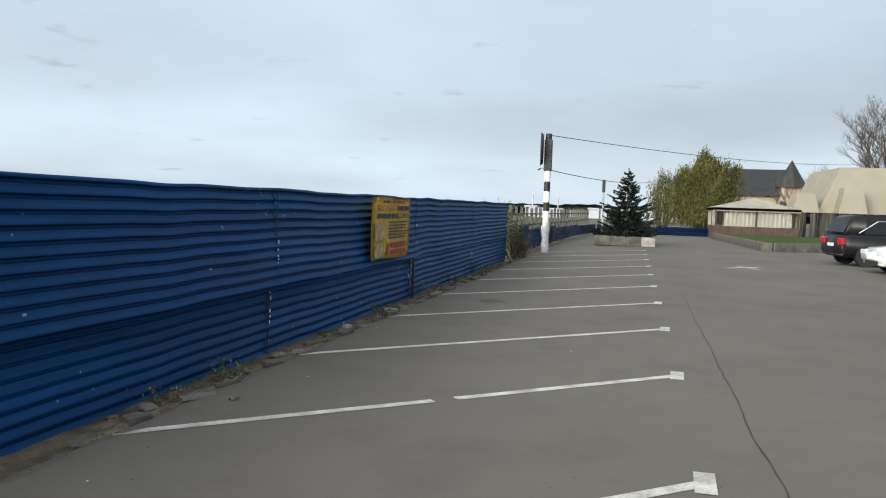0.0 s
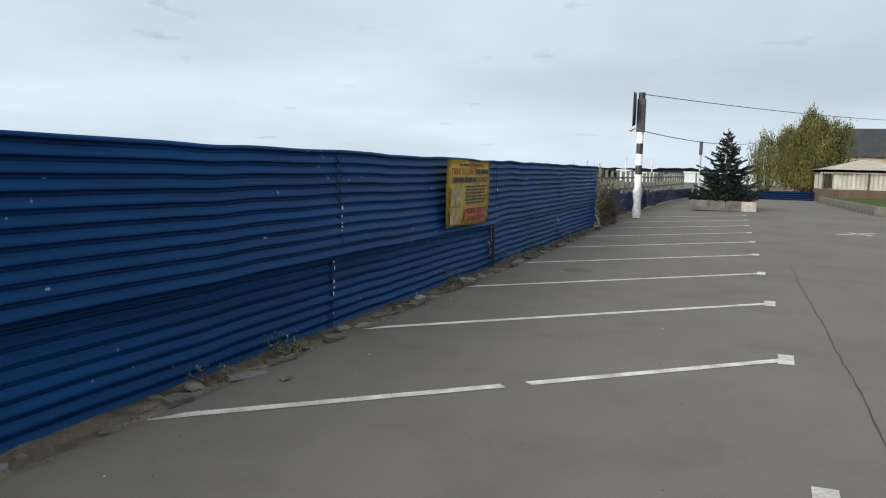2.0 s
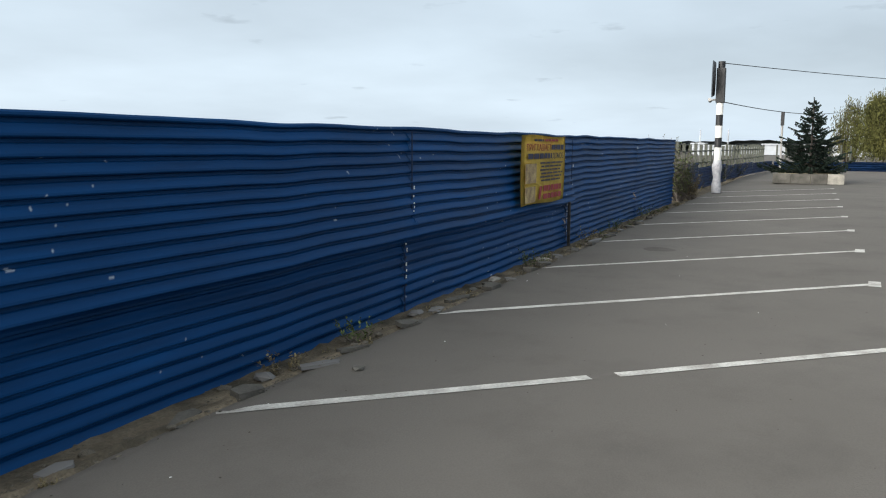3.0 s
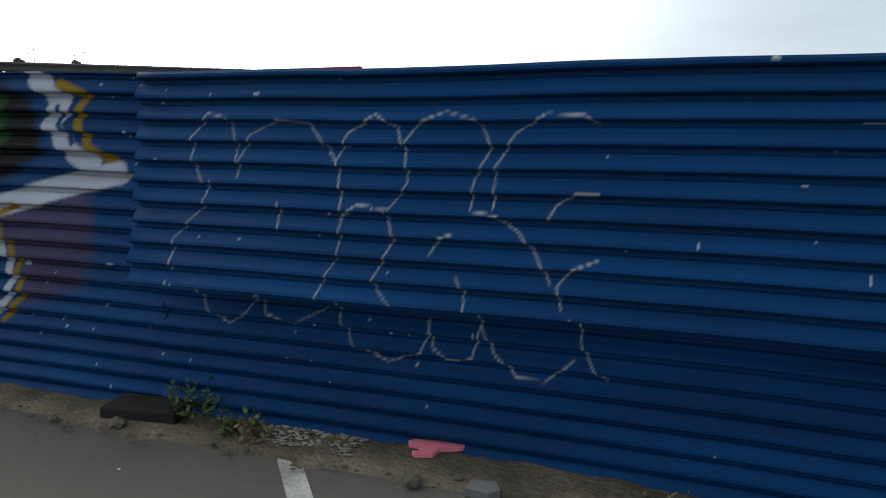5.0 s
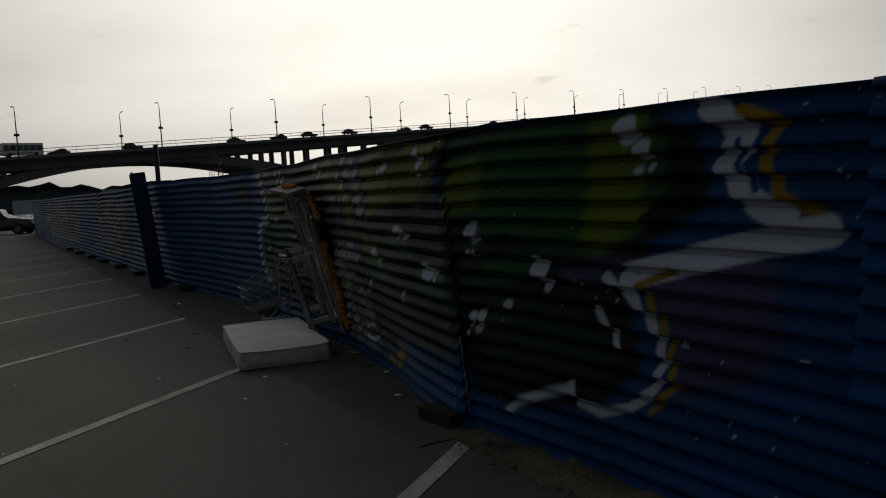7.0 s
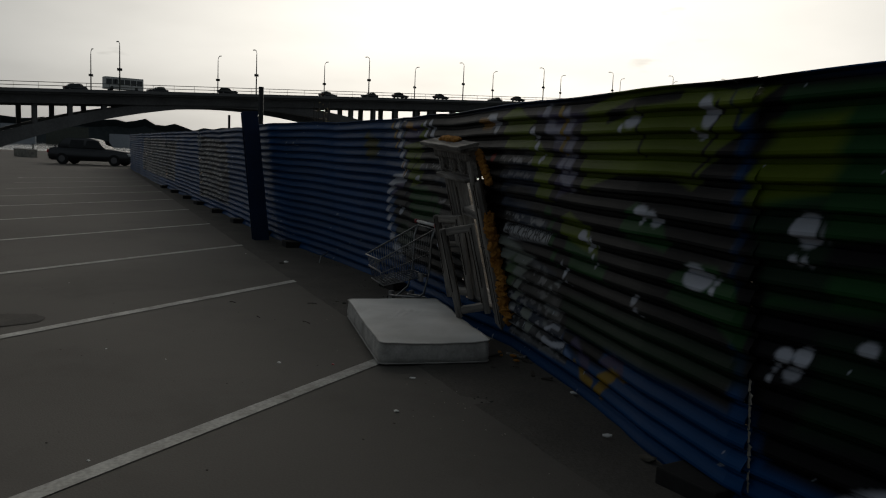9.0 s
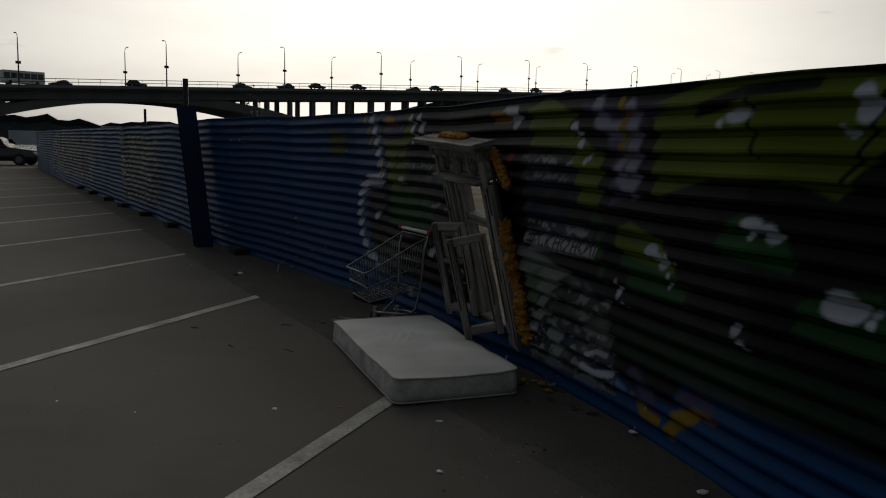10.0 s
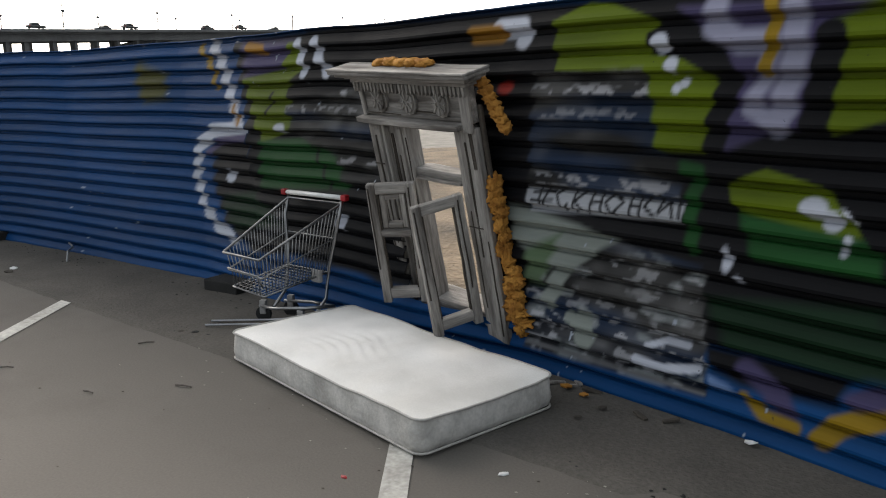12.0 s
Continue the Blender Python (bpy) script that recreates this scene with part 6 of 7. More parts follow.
tagged(slats, "grey concrete post fence behind the low blue sheets", "fence")
bm = bmesh.new()
box(bm, -0.055, 0.055, -0.055, 0.055, 0, 1.0, 0.015)
first = part("fence_post", bm, GREYSLAT, slats)
spots = [(19.2 + i * 1.15, 0.75 - i * 0.055) for i in range(27)] + [(51.5, -1.4 - i * 0.55) for i in range(9)]
for i, (x, y) in enumerate(spots):
    o = first if i == 0 else new("fence_post", first.data)
    o.parent = slats
    o.matrix_world = pose(x, y, 0) @ Matrix.Diagonal((1, 1, 1.62 + 0.16 * noise.noise((i * 1.7, 0, 0)), 1))
for z in (0.9, 1.35):
    bm = bmesh.new()
    tube(bm, [(19.2, 0.75, z), (50, -0.7, z)], 0.03, 6)
    part("rail", bm, GREYSLAT, slats)

# shrubs and twigs at the end of the tall fence
def shrub(m, h, r, seed, n, material, name="shrub", leaf=0.05):
    rnd = random.Random(seed)
    t = empty(name, m)
    bm, tris = bmesh.new(), []
    for _ in range(n):
        a = rnd.uniform(0, 6.28)
        top = Vector((math.cos(a) * r * rnd.uniform(.2, 1), math.sin(a) * r * rnd.uniform(.2, 1), h * rnd.uniform(.5, 1)))
        b = Vector((math.cos(a) * r * .15, math.sin(a) * r * .15, -0.02))
        mid = b.lerp(top, .5) + Vector((rnd.uniform(-1, 1), rnd.uniform(-1, 1), 0)) * r * .15
        tube(bm, [b, mid, top], h * 0.006, 3, h * 0.002)
        for k in range(9):
            u = rnd.uniform(.25, 1)
            p = b.lerp(mid, u * 2) if u < .5 else mid.lerp(top, u * 2 - 1)
            d = Vector((rnd.uniform(-1, 1), rnd.uniform(-1, 1), rnd.uniform(-.3, 1))).normalized() * leaf * rnd.uniform(.6, 1.5)
            s = d.cross(Vector((.3, .2, 1))).normalized() * leaf * .3
            tris.append([p, p + d * .5 + s, p + d, p + d * .5 - s])
    part("stem_cluster", bm, BARK, t)
    leaf_mesh("leaves", tris, material, t)
    return t


for x, y, h, r, sd, n in ((18.4, 0.05, 1.5, .5, 1, 90), (19.2, 0.25, 1.8, .55, 2, 80), (18.9, -0.2, 0.9, .5, 3, 60), (20.2, 0.9, 2.1, .6, 4, 60), (21.6, 1.2, 1.8, .7, 5, 60), (24, 1.3, 1.7, .8, 6, 60), (27, 0.5, 1.5, .9, 7, 70), (31, 0.3, 1.5, 1.0, 9, 70), (36, 0.2, 1.5, 1.2, 10, 70)):
    tagged(shrub(pose(x, y, gz(x, y)), h, r, sd, n, WEED if sd not in (3,) else DRYGRASS, leaf=.08), "straggly shrub with sparse young leaves by the fence", "shrub", "shrubs by the fence")
for x, y, h, r, sd, n, mt in ((-10.55, 0.02, .30, .16, 21, 9, WEED), (-10.40, -0.02, .22, .20, 33, 14, WEED), (-10.15, -0.06, .12, .20, 22, 18, WEED), (-10.0, -0.10, .09, .14, 34, 14, DRYGRASS), (-1.2, -.05, .24, .25, 24, 22, WEED), (-2.2, -.02, .2, .3, 25, 18, DRYGRASS), (3.6, -.05, .3, .28, 26, 24, WEED), (7.0, 0, .28, .3, 27, 24, DRYGRASS), (9.0, 0, .3, .35, 28, 24, WEED), (12.5, 0, .35, .35, 29, 24, WEED), (-16.45, 1.9, .32, .16, 30, 20, WEED), (-17.2, 3.0, .3, .2, 31, 16, WEED)):
    tagged(shrub(pose(x, y, gz(x, y) + .02), h, r, sd, n, mt, "weed_clump", .035), "small clump of weeds in the dirt at the fence", "weed", "weeds at the fence")

# ---- cars ----
def car(m, body_mat, L=4.4, Wd=1.75, H=1.46, suv=False):
    t = empty("car", m)
    hl, hw = L / 2, Wd / 2
    sill = 0.30 if suv else 0.22
    belt = H * 0.60
    bm = bmesh.new()
    prism(bm, [(-hl, sill + .12), (-hl + .10, sill), (hl - .15, sill), (hl, sill + .10), (hl, belt * .72), (hl - .12, belt * .86), (hl - 1.25, belt), (-hl + .25, belt + .04), (-hl + .02, belt * .95)], Wd, at=-hw)
    bmesh.ops.bevel(bm, geom=[e for e in bm.edges if abs(abs(e.verts[0].co.y) - hw) < 1e-4 and abs(abs(e.verts[1].co.y) - hw) < 1e-4], offset=0.09, segments=3, affect="EDGES")
    body = part("body", bm, body_mat, t, smooth=True)
    rear = -hl + (.12 if suv else .55)
    cab = [(hl - 1.35, belt - .02), (hl - 2.05, H - .06), (hl - 2.5, H), (rear + .55, H - .01), (rear + .25, H - .10), (rear - .05, belt)]
    bm = bmesh.new()
    prism(bm, cab, Wd - .12, at=-hw + .06)
    for v in bm.verts:
        v.co.y *= 1 - .16 * max(0, (v.co.z - belt) / (H - belt))
    bmesh.ops.bevel(bm, geom=bm.edges[:], offset=0.05, segments=2, affect="EDGES")
    part("cabin", bm, body_mat, t, smooth=True)
    zc = belt + (H - belt) * .48
    for s in (-1, 1):
        for x0, x1 in ((rear + .62, hl - 2.55), (hl - 2.47, hl - 1.75)):
            bm = bmesh.new()
            z0, z1 = belt + .05, H - .12
            k0, k1 = hw - .06 - (hw - .06) * .16 * (.05) + .004, (hw - .06) * (1 - .16 * .75) + .006
            lean0 = -.25 if x0 > 0 or x1 > .4 else .0
            f = [bm.verts.new((x0, s * k0, z0)), bm.verts.new((x1 + .28 * (x1 > hl - 2.0), s * k0, z0)), bm.verts.new((x1, s * k1, z1)), bm.verts.new((x0 + .08, s * k1, z1))]
            bm.faces.new(f if s < 0 else f[::-1])
            bmesh.ops.solidify(bm, geom=bm.faces[:], thickness=0.006)
            part("side_window", bm, CARGLASS, t)
    for nm, a, b in (("windscreen", (hl - 1.40, belt + .03), (hl - 2.03, H - .10)), ("rear_window", (rear + .0, belt + .10), (rear + .25, H - .13))):
        bm = bmesh.new()
        off = .03 if nm == "windscreen" else -.035
        f = [bm.verts.new((a[0] + off, -hw + .16, a[1])), bm.verts.new((a[0] + off, hw - .16, a[1])), bm.verts.new((b[0] + off, hw - .25, b[1])), bm.verts.new((b[0] + off, -hw + .25, b[1]))]
        bm.faces.new(f)
        bmesh.ops.solidify(bm, geom=bm.faces[:], thickness=0.006)
        part(nm, bm, CARGLASS, t)
    r = .36 if suv else .31
    for x in (-hl + .82, hl - .85):
        for s in (-1, 1):
            w = empty("wheel", pose(x, s * (hw - .10), r))
            w.parent = t
            bm = bmesh.new()
            bmesh.ops.create_cone(bm, cap_ends=True, segments=24, radius1=r, radius2=r, depth=.22, matrix=pose(0, 0, 0, 90))
            part("tyre", bm, TYRE, w)
            bm = bmesh.new()
            bmesh.ops.create_cone(bm, cap_ends=True, segments=20, radius1=r * .56, radius2=r * .45, depth=.03, matrix=pose(0, s * .115, 0, 90 * s))
            part("rim", bm, RIM, w)
    for s in (-1, 1):
        bm = bmesh.new()
        box(bm, -hl - .015, -hl + .10, s * (hw - .42) if s < 0 else hw - .42 + .0, s * (hw - .02) if s > 0 else -hw + .02, belt * .70, belt * .90, .02) if s > 0 else box(bm, -hl - .015, -hl + .10, -hw + .02, -hw + .42, belt * .70, belt * .90, .02)
        part("tail_lamp", bm, LAMPRED, t)
        bm = bmesh.new()
        y0, y1 = (hw - .45, hw - .05) if s > 0 else (-hw + .05, -hw + .45)
        box(bm, hl - .18, hl + .012, y0, y1, belt * .62, belt * .80, .03)
        part("head_lamp", bm, LAMPCLEAR, t)
    for nm, x in (("rear_plate", -hl - .012), ("front_plate", hl + .012)):
        bm = bmesh.new()
        box(bm, x - .006, x + .006, -.26, .26, belt * .48 if x > 0 else belt * .62, belt * .48 + .11 if x > 0 else belt * .62 + .11)
        part(nm, bm, WHITEPLASTIC, t)
    bm = bmesh.new()
    box(bm, hl - .05, hl + .014, -.4, .4, belt * .30, belt * .44, .01)
    part("grille", bm, BLACK, t)
    return t


suvc = car(pose(22.2, -12.85, 0, 0, 0, -82), CARBLACK, 4.85, 1.95, 1.74, True)
tagged(suvc, "black parked SUV with red tail lamps", "car")
bm = bmesh.new()
tube(bm, [(-1.9, -.95, 1.12), (-1.3, -.90, 1.52), (-.2, -.88, 1.56), (.7, -.93, 1.2)], .018, 6)
part("window_trim", bm, CHROME, suvc, "chrome window trim")
tagged(car(pose(18.2, -12.75, 0, 0, 0, 96), CARWHITE, 4.1, 1.7, 1.45), "white parked hatchback facing the lane", "car")
tagged(car(pose(15.2, -12.8, 0, 0, 0, 96), CARBLACK, 4.3, 1.75, 1.46), "black parked car beside the white hatchback", "car")
leftcar = car(pose(-60.5, -2.0, 0, 0, 0, 68), CARGREY, 4.5, 1.75, 1.47)
tagged(leftcar, "dark grey saloon parked at the river end", "car")
bm = bmesh.new()
box(bm, -1.6, 1.6, -.3, .3, 0, .55, .04)
blk = part("concrete_block", bm, CONCRETE)
blk.matrix_world = pose(-75, -6.3, 0, 0, 0, 20)
tagged(blk, "low concrete barrier block at the bank", "barrier")
bm = bmesh.new()
tube(bm, [(-34, 2.0, 0), (-34, 2.0, 3.1)], .07, 8)
tagged(part("dark_pole", bm, BLACK), "dark wooden pole behind the fence", "pole")
bm = bmesh.new()
tube(bm, [(-52, 4.0, 0), (-52, 4.0, 2.9)], .06, 8)
tagged(part("dark_pole", bm, BLACK), "dark wooden pole behind the fence", "pole")
tagged(shrub(pose(-33, 3.4, 0.05), 3.0, .35, 55, 16, DRYGRASS, "sapling", .1), "thin sapling with small leaves behind the fence", "sapling")
for q, w2 in (((-78, -4.5), .9), ((-78.6, -6), .9)):
    bm = bmesh.new()
    tube(bm, [(q[0], q[1], 0), (q[0], q[1], w2)], .05, 6)
    tagged(part("bollard", bm, BLACK), "short dark post at the river bank", "bollard", "bank posts")

# ---- road bridge over the river ----
BO, BU = Vector((-177.4, -41.7, 0)), Vector((-0.2292, 0.9734, 0)).normalized()
BV = Vector((BU.y, -BU.x, 0))     # towards the car park
def bp(s, v, z):
    return BO + BU * s + BV * v + Vector((0, 0, z))
def dz(s):
    return 8.3 + 0.0525 * s
bridge = empty("road_bridge", pose(0, 0, 0))
tagged(bridge, "long dark concrete arch bridge carrying a road over the river", "bridge")
def slab(name, s0, s1, v0, v1, f0, f1, n=1, material=DARKCONCRETE):
    bm = bmesh.new()
    prev = None
    for i in range(n + 1):
        s = s0 + (s1 - s0) * i / n
        ring = [bm.verts.new(bp(s, v, z)) for v, z in ((v0, f0(s)), (v1, f0(s)), (v1, f1(s)), (v0, f1(s)))]
        if prev:
            for j in range(4):
                bm.faces.new((prev[j], prev[(j + 1) % 4], ring[(j + 1) % 4], ring[j]))
        else:
            bm.faces.new(ring[::-1])
        prev = ring
    bm.faces.new(prev)
    bmesh.ops.recalc_face_normals(bm, faces=bm.faces[:])
    return part(name, bm, material, bridge)
slab("deck", -200, 620, -11, 11, lambda s: dz(s) - 0.9, dz, 1)
slab("cornice", -200, 620, 11, 12.2, lambda s: dz(s) - .55, lambda s: dz(s) + .02, 1)
slab("girder", -200, 620, 8.6, 9.4, lambda s: dz(s) - 2.5, lambda s: dz(s) - 0.9, 1)
slab("girder", -200, 620, -9.4, -8.6, lambda s: dz(s) - 2.5, lambda s: dz(s) - 0.9, 1)
for mid in (-160, -47, 66, 179, 292, 405):
    a, b = mid - 51, mid + 51
    soffit = lambda s: max(-6.0, 5.45 + .0525 * s - .0043 * (s - mid) ** 2)
    rise = lambda s: min(dz(s) - 0.9, soffit(s) + 1.5 + .0007 * (s - mid) ** 2)
    for v in (-8.5, 6.4):
        slab("arch_rib", a, b, v, v + 2.4, soffit, rise, 40)
    slab("pier", b, b + 11, -10, 10, lambda s: -6, lambda s: 2.2)
    for k in range(17):
        s = a + 3 + (b - a - 6) * k / 16
        if dz(s) - 0.9 - rise(s) > 1.2:
            slab("spandrel_column", s - .4, s + .4, 7.3, 8.4, rise, lambda q: dz(q) - 0.9)
            slab("spandrel_column", s - .4, s + .4, -8.2, -7.1, rise, lambda q: dz(q) - 0.9)
    for v in (7.3, -8.2):
        for q0 in (b + 1.5, b + 8.5):
            slab("spandrel_column", q0 - .6, q0 + .6, v, v + 1.1, lambda q: 2.2, lambda q: dz(q) - 0.9)
for v in (11.9,):
    for z in (.55, 1.15):
        bm = bmesh.new()
        tube(bm, [bp(-200, v, dz(-200) + z), bp(620, v, dz(620) + z)], .06, 4)
        part("handrail", bm, GREYSLAT, bridge)
bm = bmesh.new()
for s in range(-190, 560, 4):
    tube(bm, [bp(s, 11.9, dz(s)), bp(s, 11.9, dz(s) + 1.15)], .03, 4)
rb = part("baluster", bm, GREYSLAT, bridge)
tagged(rb, kind="stuff")
first = None
for k in range(-6, 17):
    for side in (1, -1):
        s = 44.2 + k * 27.4
        m = Matrix.Translation(bp(s, 10.5 * side, dz(s))) @ pose(0, 0, 0, 0, 0, math.degrees(math.atan2(BU.y, BU.x)) + (0 if side > 0 else 180))
        if first is None:
            first = empty("street_lamp", m)
            tagged(first, "tall grey bridge street lamp with curved arm", "street lamp", "bridge street lamps")
            bm = bmesh.new()
            tube(bm, [(0, 0, 0), (0, 0, 4.5), (0, 0, 8.3)], .15, 8, .08)
            part("mast", bm, GREYSLAT, first)
            bm = bmesh.new()
            tube(bm, [(0, 0, 8.3), (0, 0.12, 8.8), (0, 0.6, 9.1), (0, 1.1, 9.2)], .07, 6)
            part("arm", bm, GREYSLAT, first)
            bm = bmesh.new()
            box(bm, -.14, .14, .95, 1.75, 9.12, 9.28, .03)
            part("lamp_head", bm, PLASTIC_GREY, first)
            bm = bmesh.new()
            box(bm, -.45, .45, -.10, .10, 3.7, 4.2, .03)
            part("road_sign", bm, BLACK, first)
        else:
            copy_thing(first, m)
ang = math.degrees(math.atan2(BU.y, BU.x))
rnd = random.Random(12)
src = None
for s in (-22, 6, 34, 39, 52, 66, 87, 105, 112, 124, 141, 150, 172, 190, 204, 231, 262):
    v = rnd.choice((8.0, 4.5))
    m = Matrix.Translation(bp(s + rnd.uniform(-3, 3), v, dz(s))) @ pose(0, 0, 0, 0, 0, ang + (180 if v < 5 else 0))
    if src is None:
        src = car(m, CARGREY, 4.0, 1.6, 1.35)
        tagged(src, "dark car driving on the bridge", "car", "cars on the bridge")
    else:
        copy_thing(src, m)
bus = empty("bus", Matrix.Translation(bp(45.5, 8.0, dz(45.5))) @ pose(0, 0, 0, 0, 0, ang) @ Matrix.Diagonal((.68, .85, .85, 1)))
tagged(bus, "pale city bus on the bridge", "bus")
bm = bmesh.new()
box(bm, -5.2, 5.2, -1.25, 1.25, .35, 3.0, .12)
part("body", bm, WHITEPAINT, bus)
for i in range(6):
    for y in (-1.27, 1.25):
        bm = bmesh.new()
        box(bm, -4.9 + i * 1.65, -4.9 + i * 1.65 + 1.45, y, y + .02, 1.35, 2.5)
        part("window", bm, CARGLASS, bus)
for x in (-3.4, 3.2):
    for y in (-1.1, 1.1):
        bm = bmesh.new()
        bmesh.ops.create_cone(bm, cap_ends=True, segments=16, radius1=.48, radius2=.48, depth=.3, matrix=pose(x, y, .48, 90))
        part("wheel", bm, TYRE, bus)

# ---- far banks ----
def tree_belt(name, a, b, h, seed, base=-5):
    a, b = Vector((*a, 0)), Vector((*b, 0))
    n = 220
    s = (b - a).normalized().cross(Vector((0, 0, 1))) * 12
    bm = bmesh.new()
    prev = None
    for i in range(n + 1):
        p = a.lerp(b, i / n)
        z = h * (.75 + .35 * noise.noise((i * .11, seed, 0)) + .3 * noise.noise((i * .6, seed, 4)))
        row = (bm.verts.new((p.x, p.y, base)), bm.verts.new((p.x, p.y, z * .7)), bm.verts.new((p.x + s.x, p.y + s.y, z)))
        if prev:
            bm.faces.new((prev[0], row[0], row[1], prev[1]))
            bm.faces.new((prev[1], row[1], row[2], prev[2]))
        prev = row
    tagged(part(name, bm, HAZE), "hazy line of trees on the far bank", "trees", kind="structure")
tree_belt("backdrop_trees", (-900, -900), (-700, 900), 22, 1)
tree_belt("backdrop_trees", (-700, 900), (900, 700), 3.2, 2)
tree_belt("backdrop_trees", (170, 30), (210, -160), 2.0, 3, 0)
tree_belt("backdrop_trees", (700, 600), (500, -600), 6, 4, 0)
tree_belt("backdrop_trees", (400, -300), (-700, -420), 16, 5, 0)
rnd = random.Random(3)
for i in range(9):
    x, y = 130 + rnd.uniform(-12, 25), 20 - i * 4.6 + rnd.uniform(-1, 1)
    w, h = rnd.uniform(2, 5), rnd.uniform(0.9, 1.9)
    b0 = empty("low_building", pose(x, y, 0))
    tagged(b0, "small white building in the distance", "building", "distant white buildings")
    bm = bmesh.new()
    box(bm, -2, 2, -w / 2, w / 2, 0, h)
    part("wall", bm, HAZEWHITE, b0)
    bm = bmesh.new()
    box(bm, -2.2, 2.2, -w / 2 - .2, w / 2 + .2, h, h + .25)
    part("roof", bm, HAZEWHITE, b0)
for y in (15.5, 10.6, -3.0):
    bm = bmesh.new()
    tube(bm, [(150, y, 0), (150, y, 4.4)], .12, 6)
    tagged(part("far_mast", bm, HAZEWHITE), "slim white mast in the distance", "mast", "distant masts")
rnd = random.Random(9)
for i in range(22):
    x, y = -640 + rnd.uniform(-20, 20), -260 + i * 42 + rnd.uniform(-12, 12)
    w, h = rnd.uniform(14, 34), rnd.uniform(4, 11)
    bm = bmesh.new()
    box(bm, -8, 8, -w / 2, w / 2, -4, h)
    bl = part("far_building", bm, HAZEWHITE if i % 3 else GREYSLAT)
    bl.matrix_world = pose(x, y, 0)
    tagged(bl, "pale apartment block across the river", "building", "far bank buildings")

# ---- stones, litter and small debris ----
def stone_mesh(seed):
    bm = bmesh.new()
    bmesh.ops.create_icosphere(bm, subdivisions=1, radius=1.0)
    for v in bm.verts:
        v.co *= 1 + .45 * noise.noise(v.co * 1.6 + Vector((seed * 7.1, 0, 0)))
        v.co.z *= .6
    me = bpy.data.meshes.new("stone")
    bm.to_mesh(me)
    bm.free()
    me.materials.append(STONE)
    return me
shapes = [stone_mesh(i) for i in range(6)]
rnd = random.Random(2)
for i in range(120):
    x = rnd.uniform(-14.5, 13)
    y = rnd.uniform(-.30, .12)
    o = new("stone", rnd.choice(shapes))
    s = rnd.choice((.014, .018, .02, .025, .03, .045))
    o.matrix_world = pose(x, y, gz(x, y) + .02 + s * .3, 0, 0, rnd.uniform(0, 360)) @ Matrix.Diagonal((s * rnd.uniform(.8, 1.8), s, s, 1))
    tagged(o, "loose grey stone in the dirt along the fence", "stone", "stones along the fence")
def scatter(name, n, xr, yr, size, material, seed, label, category, lift=.003):
    rnd = random.Random(seed)
    vs, fs = [], []
    for _ in range(n):
        x, y = rnd.uniform(*xr), rnd.uniform(*yr)
        s = size * rnd.uniform(.5, 1.6)
        a = rnd.uniform(0, 6.28)
        z = gz(x, y) + lift
        k = len(vs)
        for j in range(4):
            q = a + j * 1.57 + rnd.uniform(-.4, .4)
            vs.append((x + s * math.cos(q), y + s * math.sin(q) * .7, z))
        vs.append((x, y, z + s * .35))
        fs += [(k, k + 1, k + 4), (k + 1, k + 2, k + 4), (k + 2, k + 3, k + 4), (k + 3, k, k + 4)]
    me = bpy.data.meshes.new(name)
    me.from_pydata(vs, [], fs)
    me.materials.append(material)
    tagged(new(name, me), label, category, kind="stuff")
scatter("gravel", 2600, (-13.2, 16), (-.36, .3), .014, STONE, 1, "fine gravel and grit along the fence foot", "gravel", .02)
scatter("gravel", 700, (-22, -11), (-.45, .4), .006, STONE, 5, "fine grit on the asphalt by the fence", "gravel")
scatter("lot_rubble", 1800, (-24, -10), (1.2, 9), .009, STONE, 8, "rubble strewn over the sandy lot", "rubble", .06)
scatter("rubble_heap", 260, (-10.0, -9.5), (-.12, .14), .013, CONCRETE, 15, "small heap of broken plaster and rubble at the fence foot", "rubble", .03)
scatter("grit", 420, (-24, 14), (-4.5, -.4), .008, DARKWOOD, 2, "dark grit scattered over the asphalt", "grit")
scatter("black_debris", 220, (-24.5, -18.4), (.14, .46), .013, TARRED, 6, "crumbled black debris along the fence foot", "debris", .006)
scatter("edge_debris", 260, (-19.6, -14.6), (-.42, -.27), .010, TARRED, 16, "dark crumbs along the broken edge of the asphalt", "debris", .004)
scatter("pale_grit", 160, (-18, -13.4), (-.9, .25), .006, CONCRETE, 17, "pale grit strewn over the asphalt by the fence", "grit")
scatter("paper_scraps", 34, (-22, 6), (-3.2, -.4), .009, WHITEPLASTIC, 3, "tiny pale paper scraps on the asphalt", "litter")
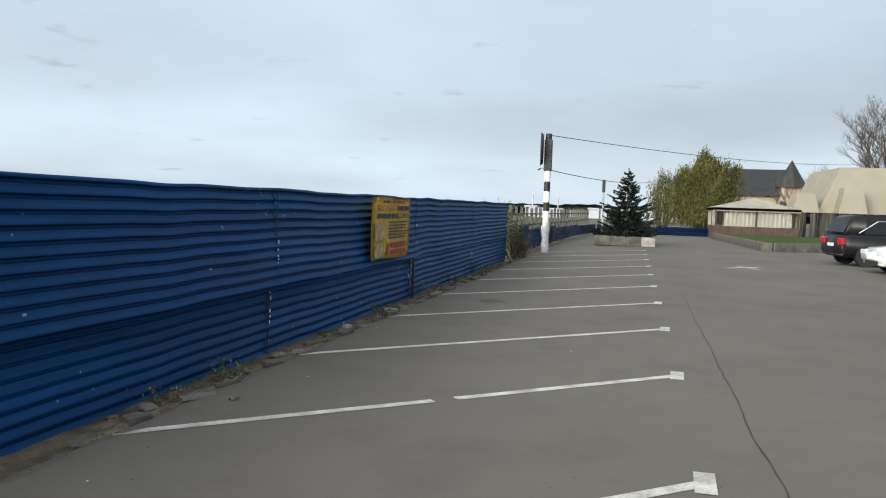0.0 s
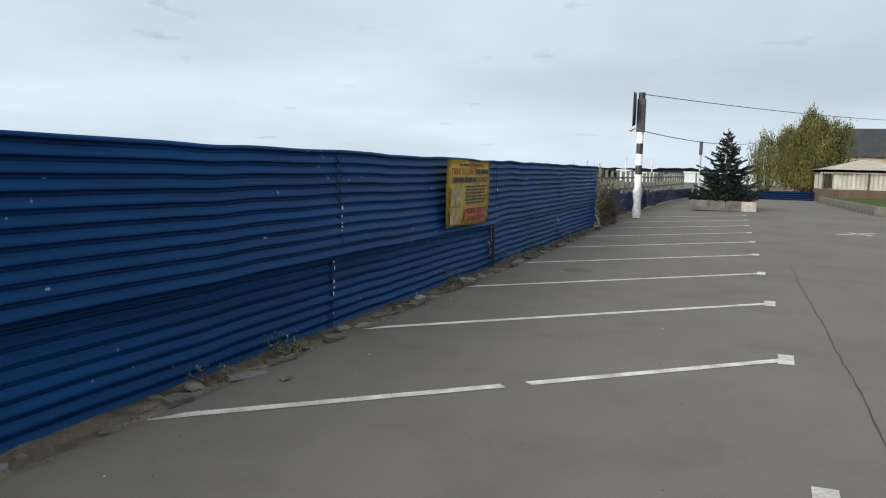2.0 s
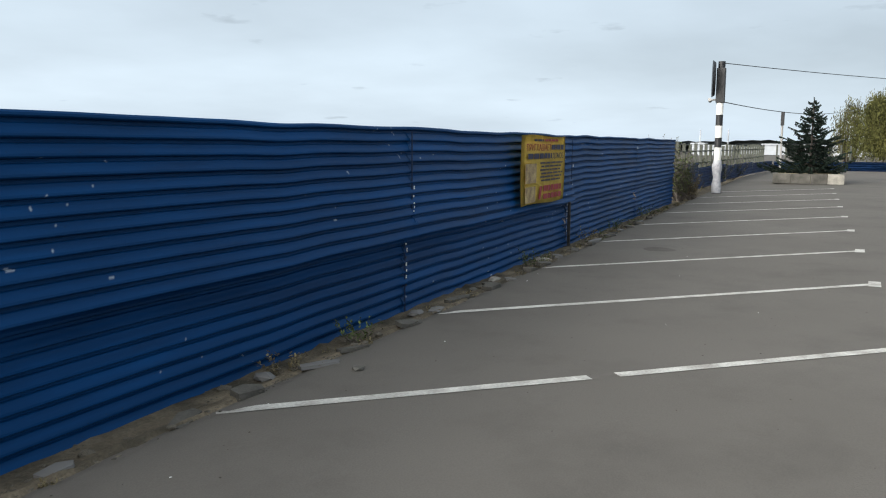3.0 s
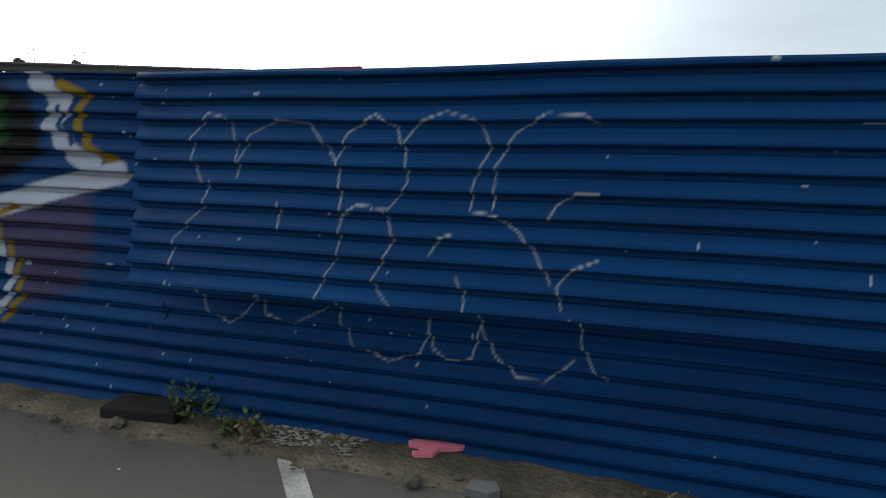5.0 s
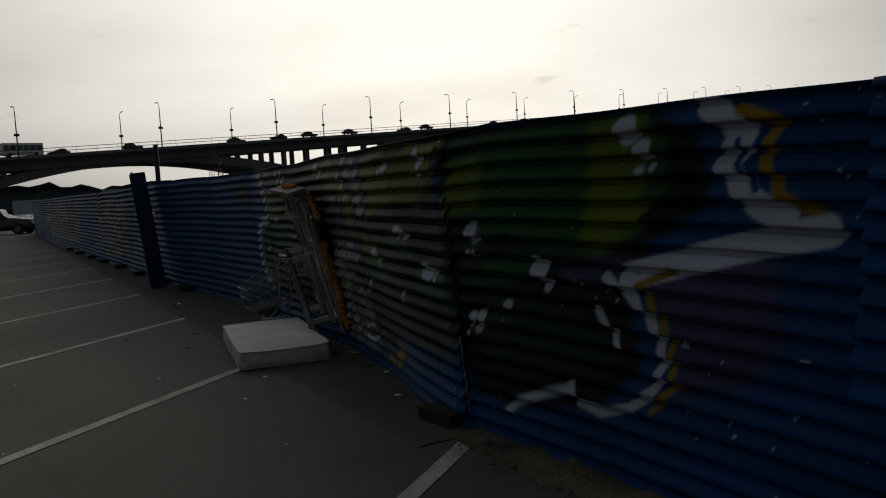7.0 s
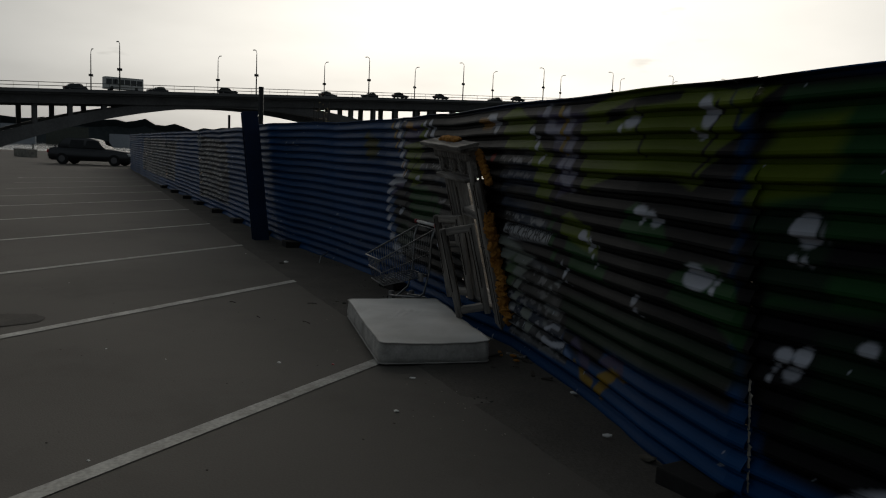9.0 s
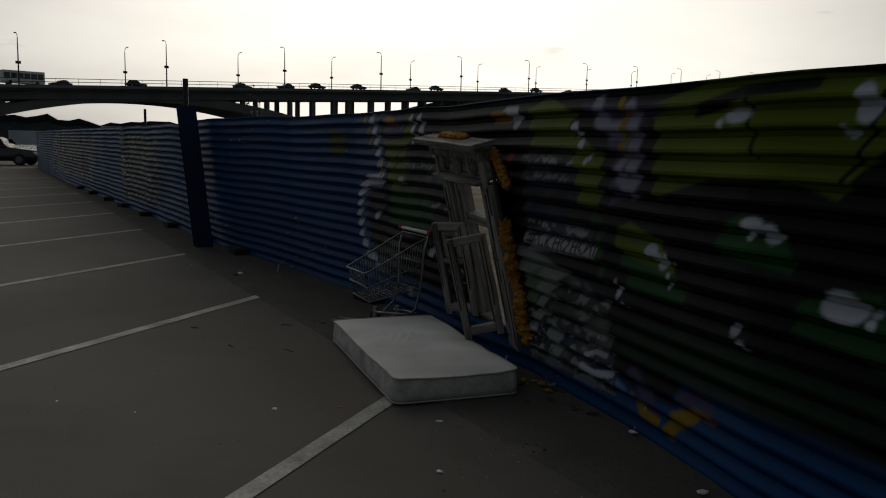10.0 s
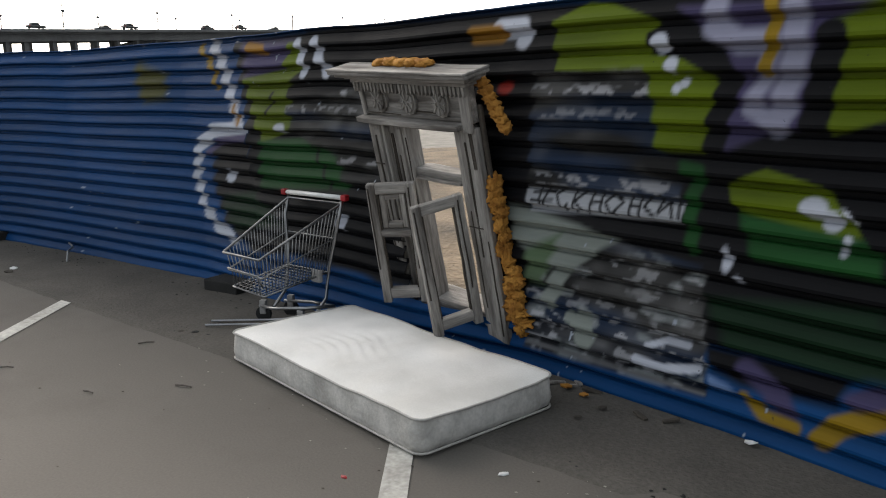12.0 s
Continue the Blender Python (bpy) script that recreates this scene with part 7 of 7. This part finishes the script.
for x, y, s, mt in ((-2.15, -.62, .07, KERB), (-20.95, -.22, .05, WHITEPLASTIC), (-20.85, -.30, .05, DARKWOOD), (-16.2, -1.35, .02, WHITEPLASTIC), (-15.0, -.95, .022, WHITEPLASTIC), (-15.65, .0, .02, DARKWOOD), (-2.45, -.02, .12, DARKCONCRETE), (0.05, -.02, .12, DARKCONCRETE), (1.6, .0, .10, KERB), (2.0, -.02, .09, KERB), (2.4, .02, .12, CONCRETE), (4.2, -.05, .15, CONCRETE), (-5.9, -.15, .08, KERB), (-14.25, -.05, .03, WHITEPLASTIC), (-16.07, -1.01, .016, RED), (-14.96, .20, .03, WHITEPLASTIC), (-15.61, -.61, .022, WHITEPLASTIC), (-18.16, -.30, .03, TARRED), (-18.25, -.34, .025, DARKWOOD), (-18.05, -.28, .022, TARRED), (-15.76, .24, .03, FOAM), (-15.88, .28, .035, FOAM), (-15.62, .16, .025, DARKWOOD)):
    o = blob("rubble_piece", 0, 0, 0, s, s * .7, s * .3, mt, None, x * 3, 1, 0.6)
    o.matrix_world = pose(x, y, gz(x, y) + s * .22 + (.02 if y > -.2 else 0), 0, 0, (x * 77) % 90)
    o.data.polygons.foreach_set("use_smooth", [False] * len(o.data.polygons))
    tagged(o, "small broken piece of rubble on the ground", "debris", "rubble pieces")
bm = bmesh.new()
for i, (x, y, L, a) in enumerate(((-17.4, -.86, .10, 20), (-18.2, -.6, .09, 60), (-17.7, -1.2, .07, 10), (-18.4, -1.3, .07, 40))):
    d = Vector((math.cos(radians(a)), math.sin(radians(a)), 0)) * L / 2
    bm = bmesh.new()
    tube(bm, [Vector((x, y, .008)) - d, Vector((x, y, .012)), Vector((x, y, .008)) + d], .004, 5)
    tagged(part("twig", bm, BARK), "dry twig lying on the asphalt", "twig", "twigs on the asphalt")
# leftover bent rods by the trolley and hoses in the lot
for pts in ([(-18.2, -.2, .02), (-17.9, -.02, .04), (-17.6, .0, .03)], [(-18.25, -.12, .02), (-17.95, .1, .03), (-17.55, .2, .1)], [(-20.87, .19, .01), (-20.90, .22, .09), (-21.03, .33, .10), (-21.3, .42, .09)]):
    bm = bmesh.new()
    tube(bm, pts, .008, 6)
    tagged(part("bent_rod", bm, STEEL), "loose bent metal rod on the ground", "rod", "bent rods")
bm = bmesh.new()
tube(bm, [(-18.6, 3.4, .28), (-17.6, 2.6, .2), (-16.6, 2.0, .14), (-15.8, 2.4, .2)], .02, 6)
tagged(part("hose", bm, BLACK), "black hose lying on the sand", "hose")

for x, y, r in ((5.72, -1.45, .26), (-18.0, -3.1, .24)):
    bm = bmesh.new()
    c = bm.verts.new((0, 0, .006))
    ring = [bm.verts.new((r * (1 + .25 * noise.noise((math.cos(i * .35) * 2, math.sin(i * .35) * 2, x))) * math.cos(i * .3491), r * (1 + .25 * noise.noise((math.cos(i * .35) * 2, math.sin(i * .35) * 2, x))) * math.sin(i * .3491), .005)) for i in range(18)]
    for i in range(18):
        bm.faces.new((c, ring[i], ring[(i + 1) % 18]))
    o = part("asphalt_patch", bm, OLDASPHALT)
    o.matrix_world = pose(x, y, gz(x, y))
    tagged(o, "round dark patch of mended asphalt", "road patch", "asphalt patches", "structure")

rnd = random.Random(77)
for i in range(74):
    x = rnd.uniform(-9.5, 15) if i < 34 else rnd.uniform(3, 18)
    y = rnd.uniform(-.28, .02)
    h = rnd.uniform(.05, .13) * (1 if i < 34 else 1.7)
    tagged(shrub(pose(x, y, gz(x, y) - .03), h, rnd.uniform(.06, .14), 100 + i, 14, rnd.choice((WEED, DRYGRASS, DRYGRASS)), "grass_tuft", .022), "small tuft of dry grass in the dirt strip", "grass tuft", "grass tufts along the fence")

# broken slabs sunk in the dirt strip and wood scraps behind the mattress
rnd = random.Random(404)
for i in range(30):
    x = -8.6 + i * 0.72 + rnd.uniform(-.25, .25)
    y = rnd.uniform(-.30, -.10)
    a, b, c = rnd.uniform(.07, .2), rnd.uniform(.05, .10), rnd.uniform(.025, .06)
    bm = bmesh.new()
    prism(bm, [(-a, -b * rnd.uniform(.6, 1)), (a * rnd.uniform(.3, .8), -b), (a, b * rnd.uniform(-.3, .4)), (a * .5, b), (-a * rnd.uniform(.5, 1), b * .8)], c, "z", 0)
    o = part("slab_chunk", bm, KERB if i % 3 else DARKCONCRETE)
    o.matrix_world = pose(x, y, gz(x, y) + .002, rnd.uniform(-8, 8), rnd.uniform(-8, 8), rnd.uniform(-30, 30))
    tagged(o, "broken grey concrete slab piece in the dirt", "rubble", "slab pieces along the fence")
for i in range(26):
    x, y = rnd.uniform(-17.3, -15.3), rnd.uniform(.12, .40)
    bm = bmesh.new()
    box(bm, -.05 * rnd.uniform(.4, 1.3), .05, -.012, .012, 0, .012, .003)
    o = part("wood_scrap", bm, rnd.choice((DARKWOOD, OLDWOOD, FOAM, DARKWOOD)))
    o.matrix_world = pose(x, y, .012, 0, rnd.uniform(-12, 12), rnd.uniform(0, 180))
    tagged(o, "splintered scrap of old wood by the fence foot", "wood scrap", "wood scraps")
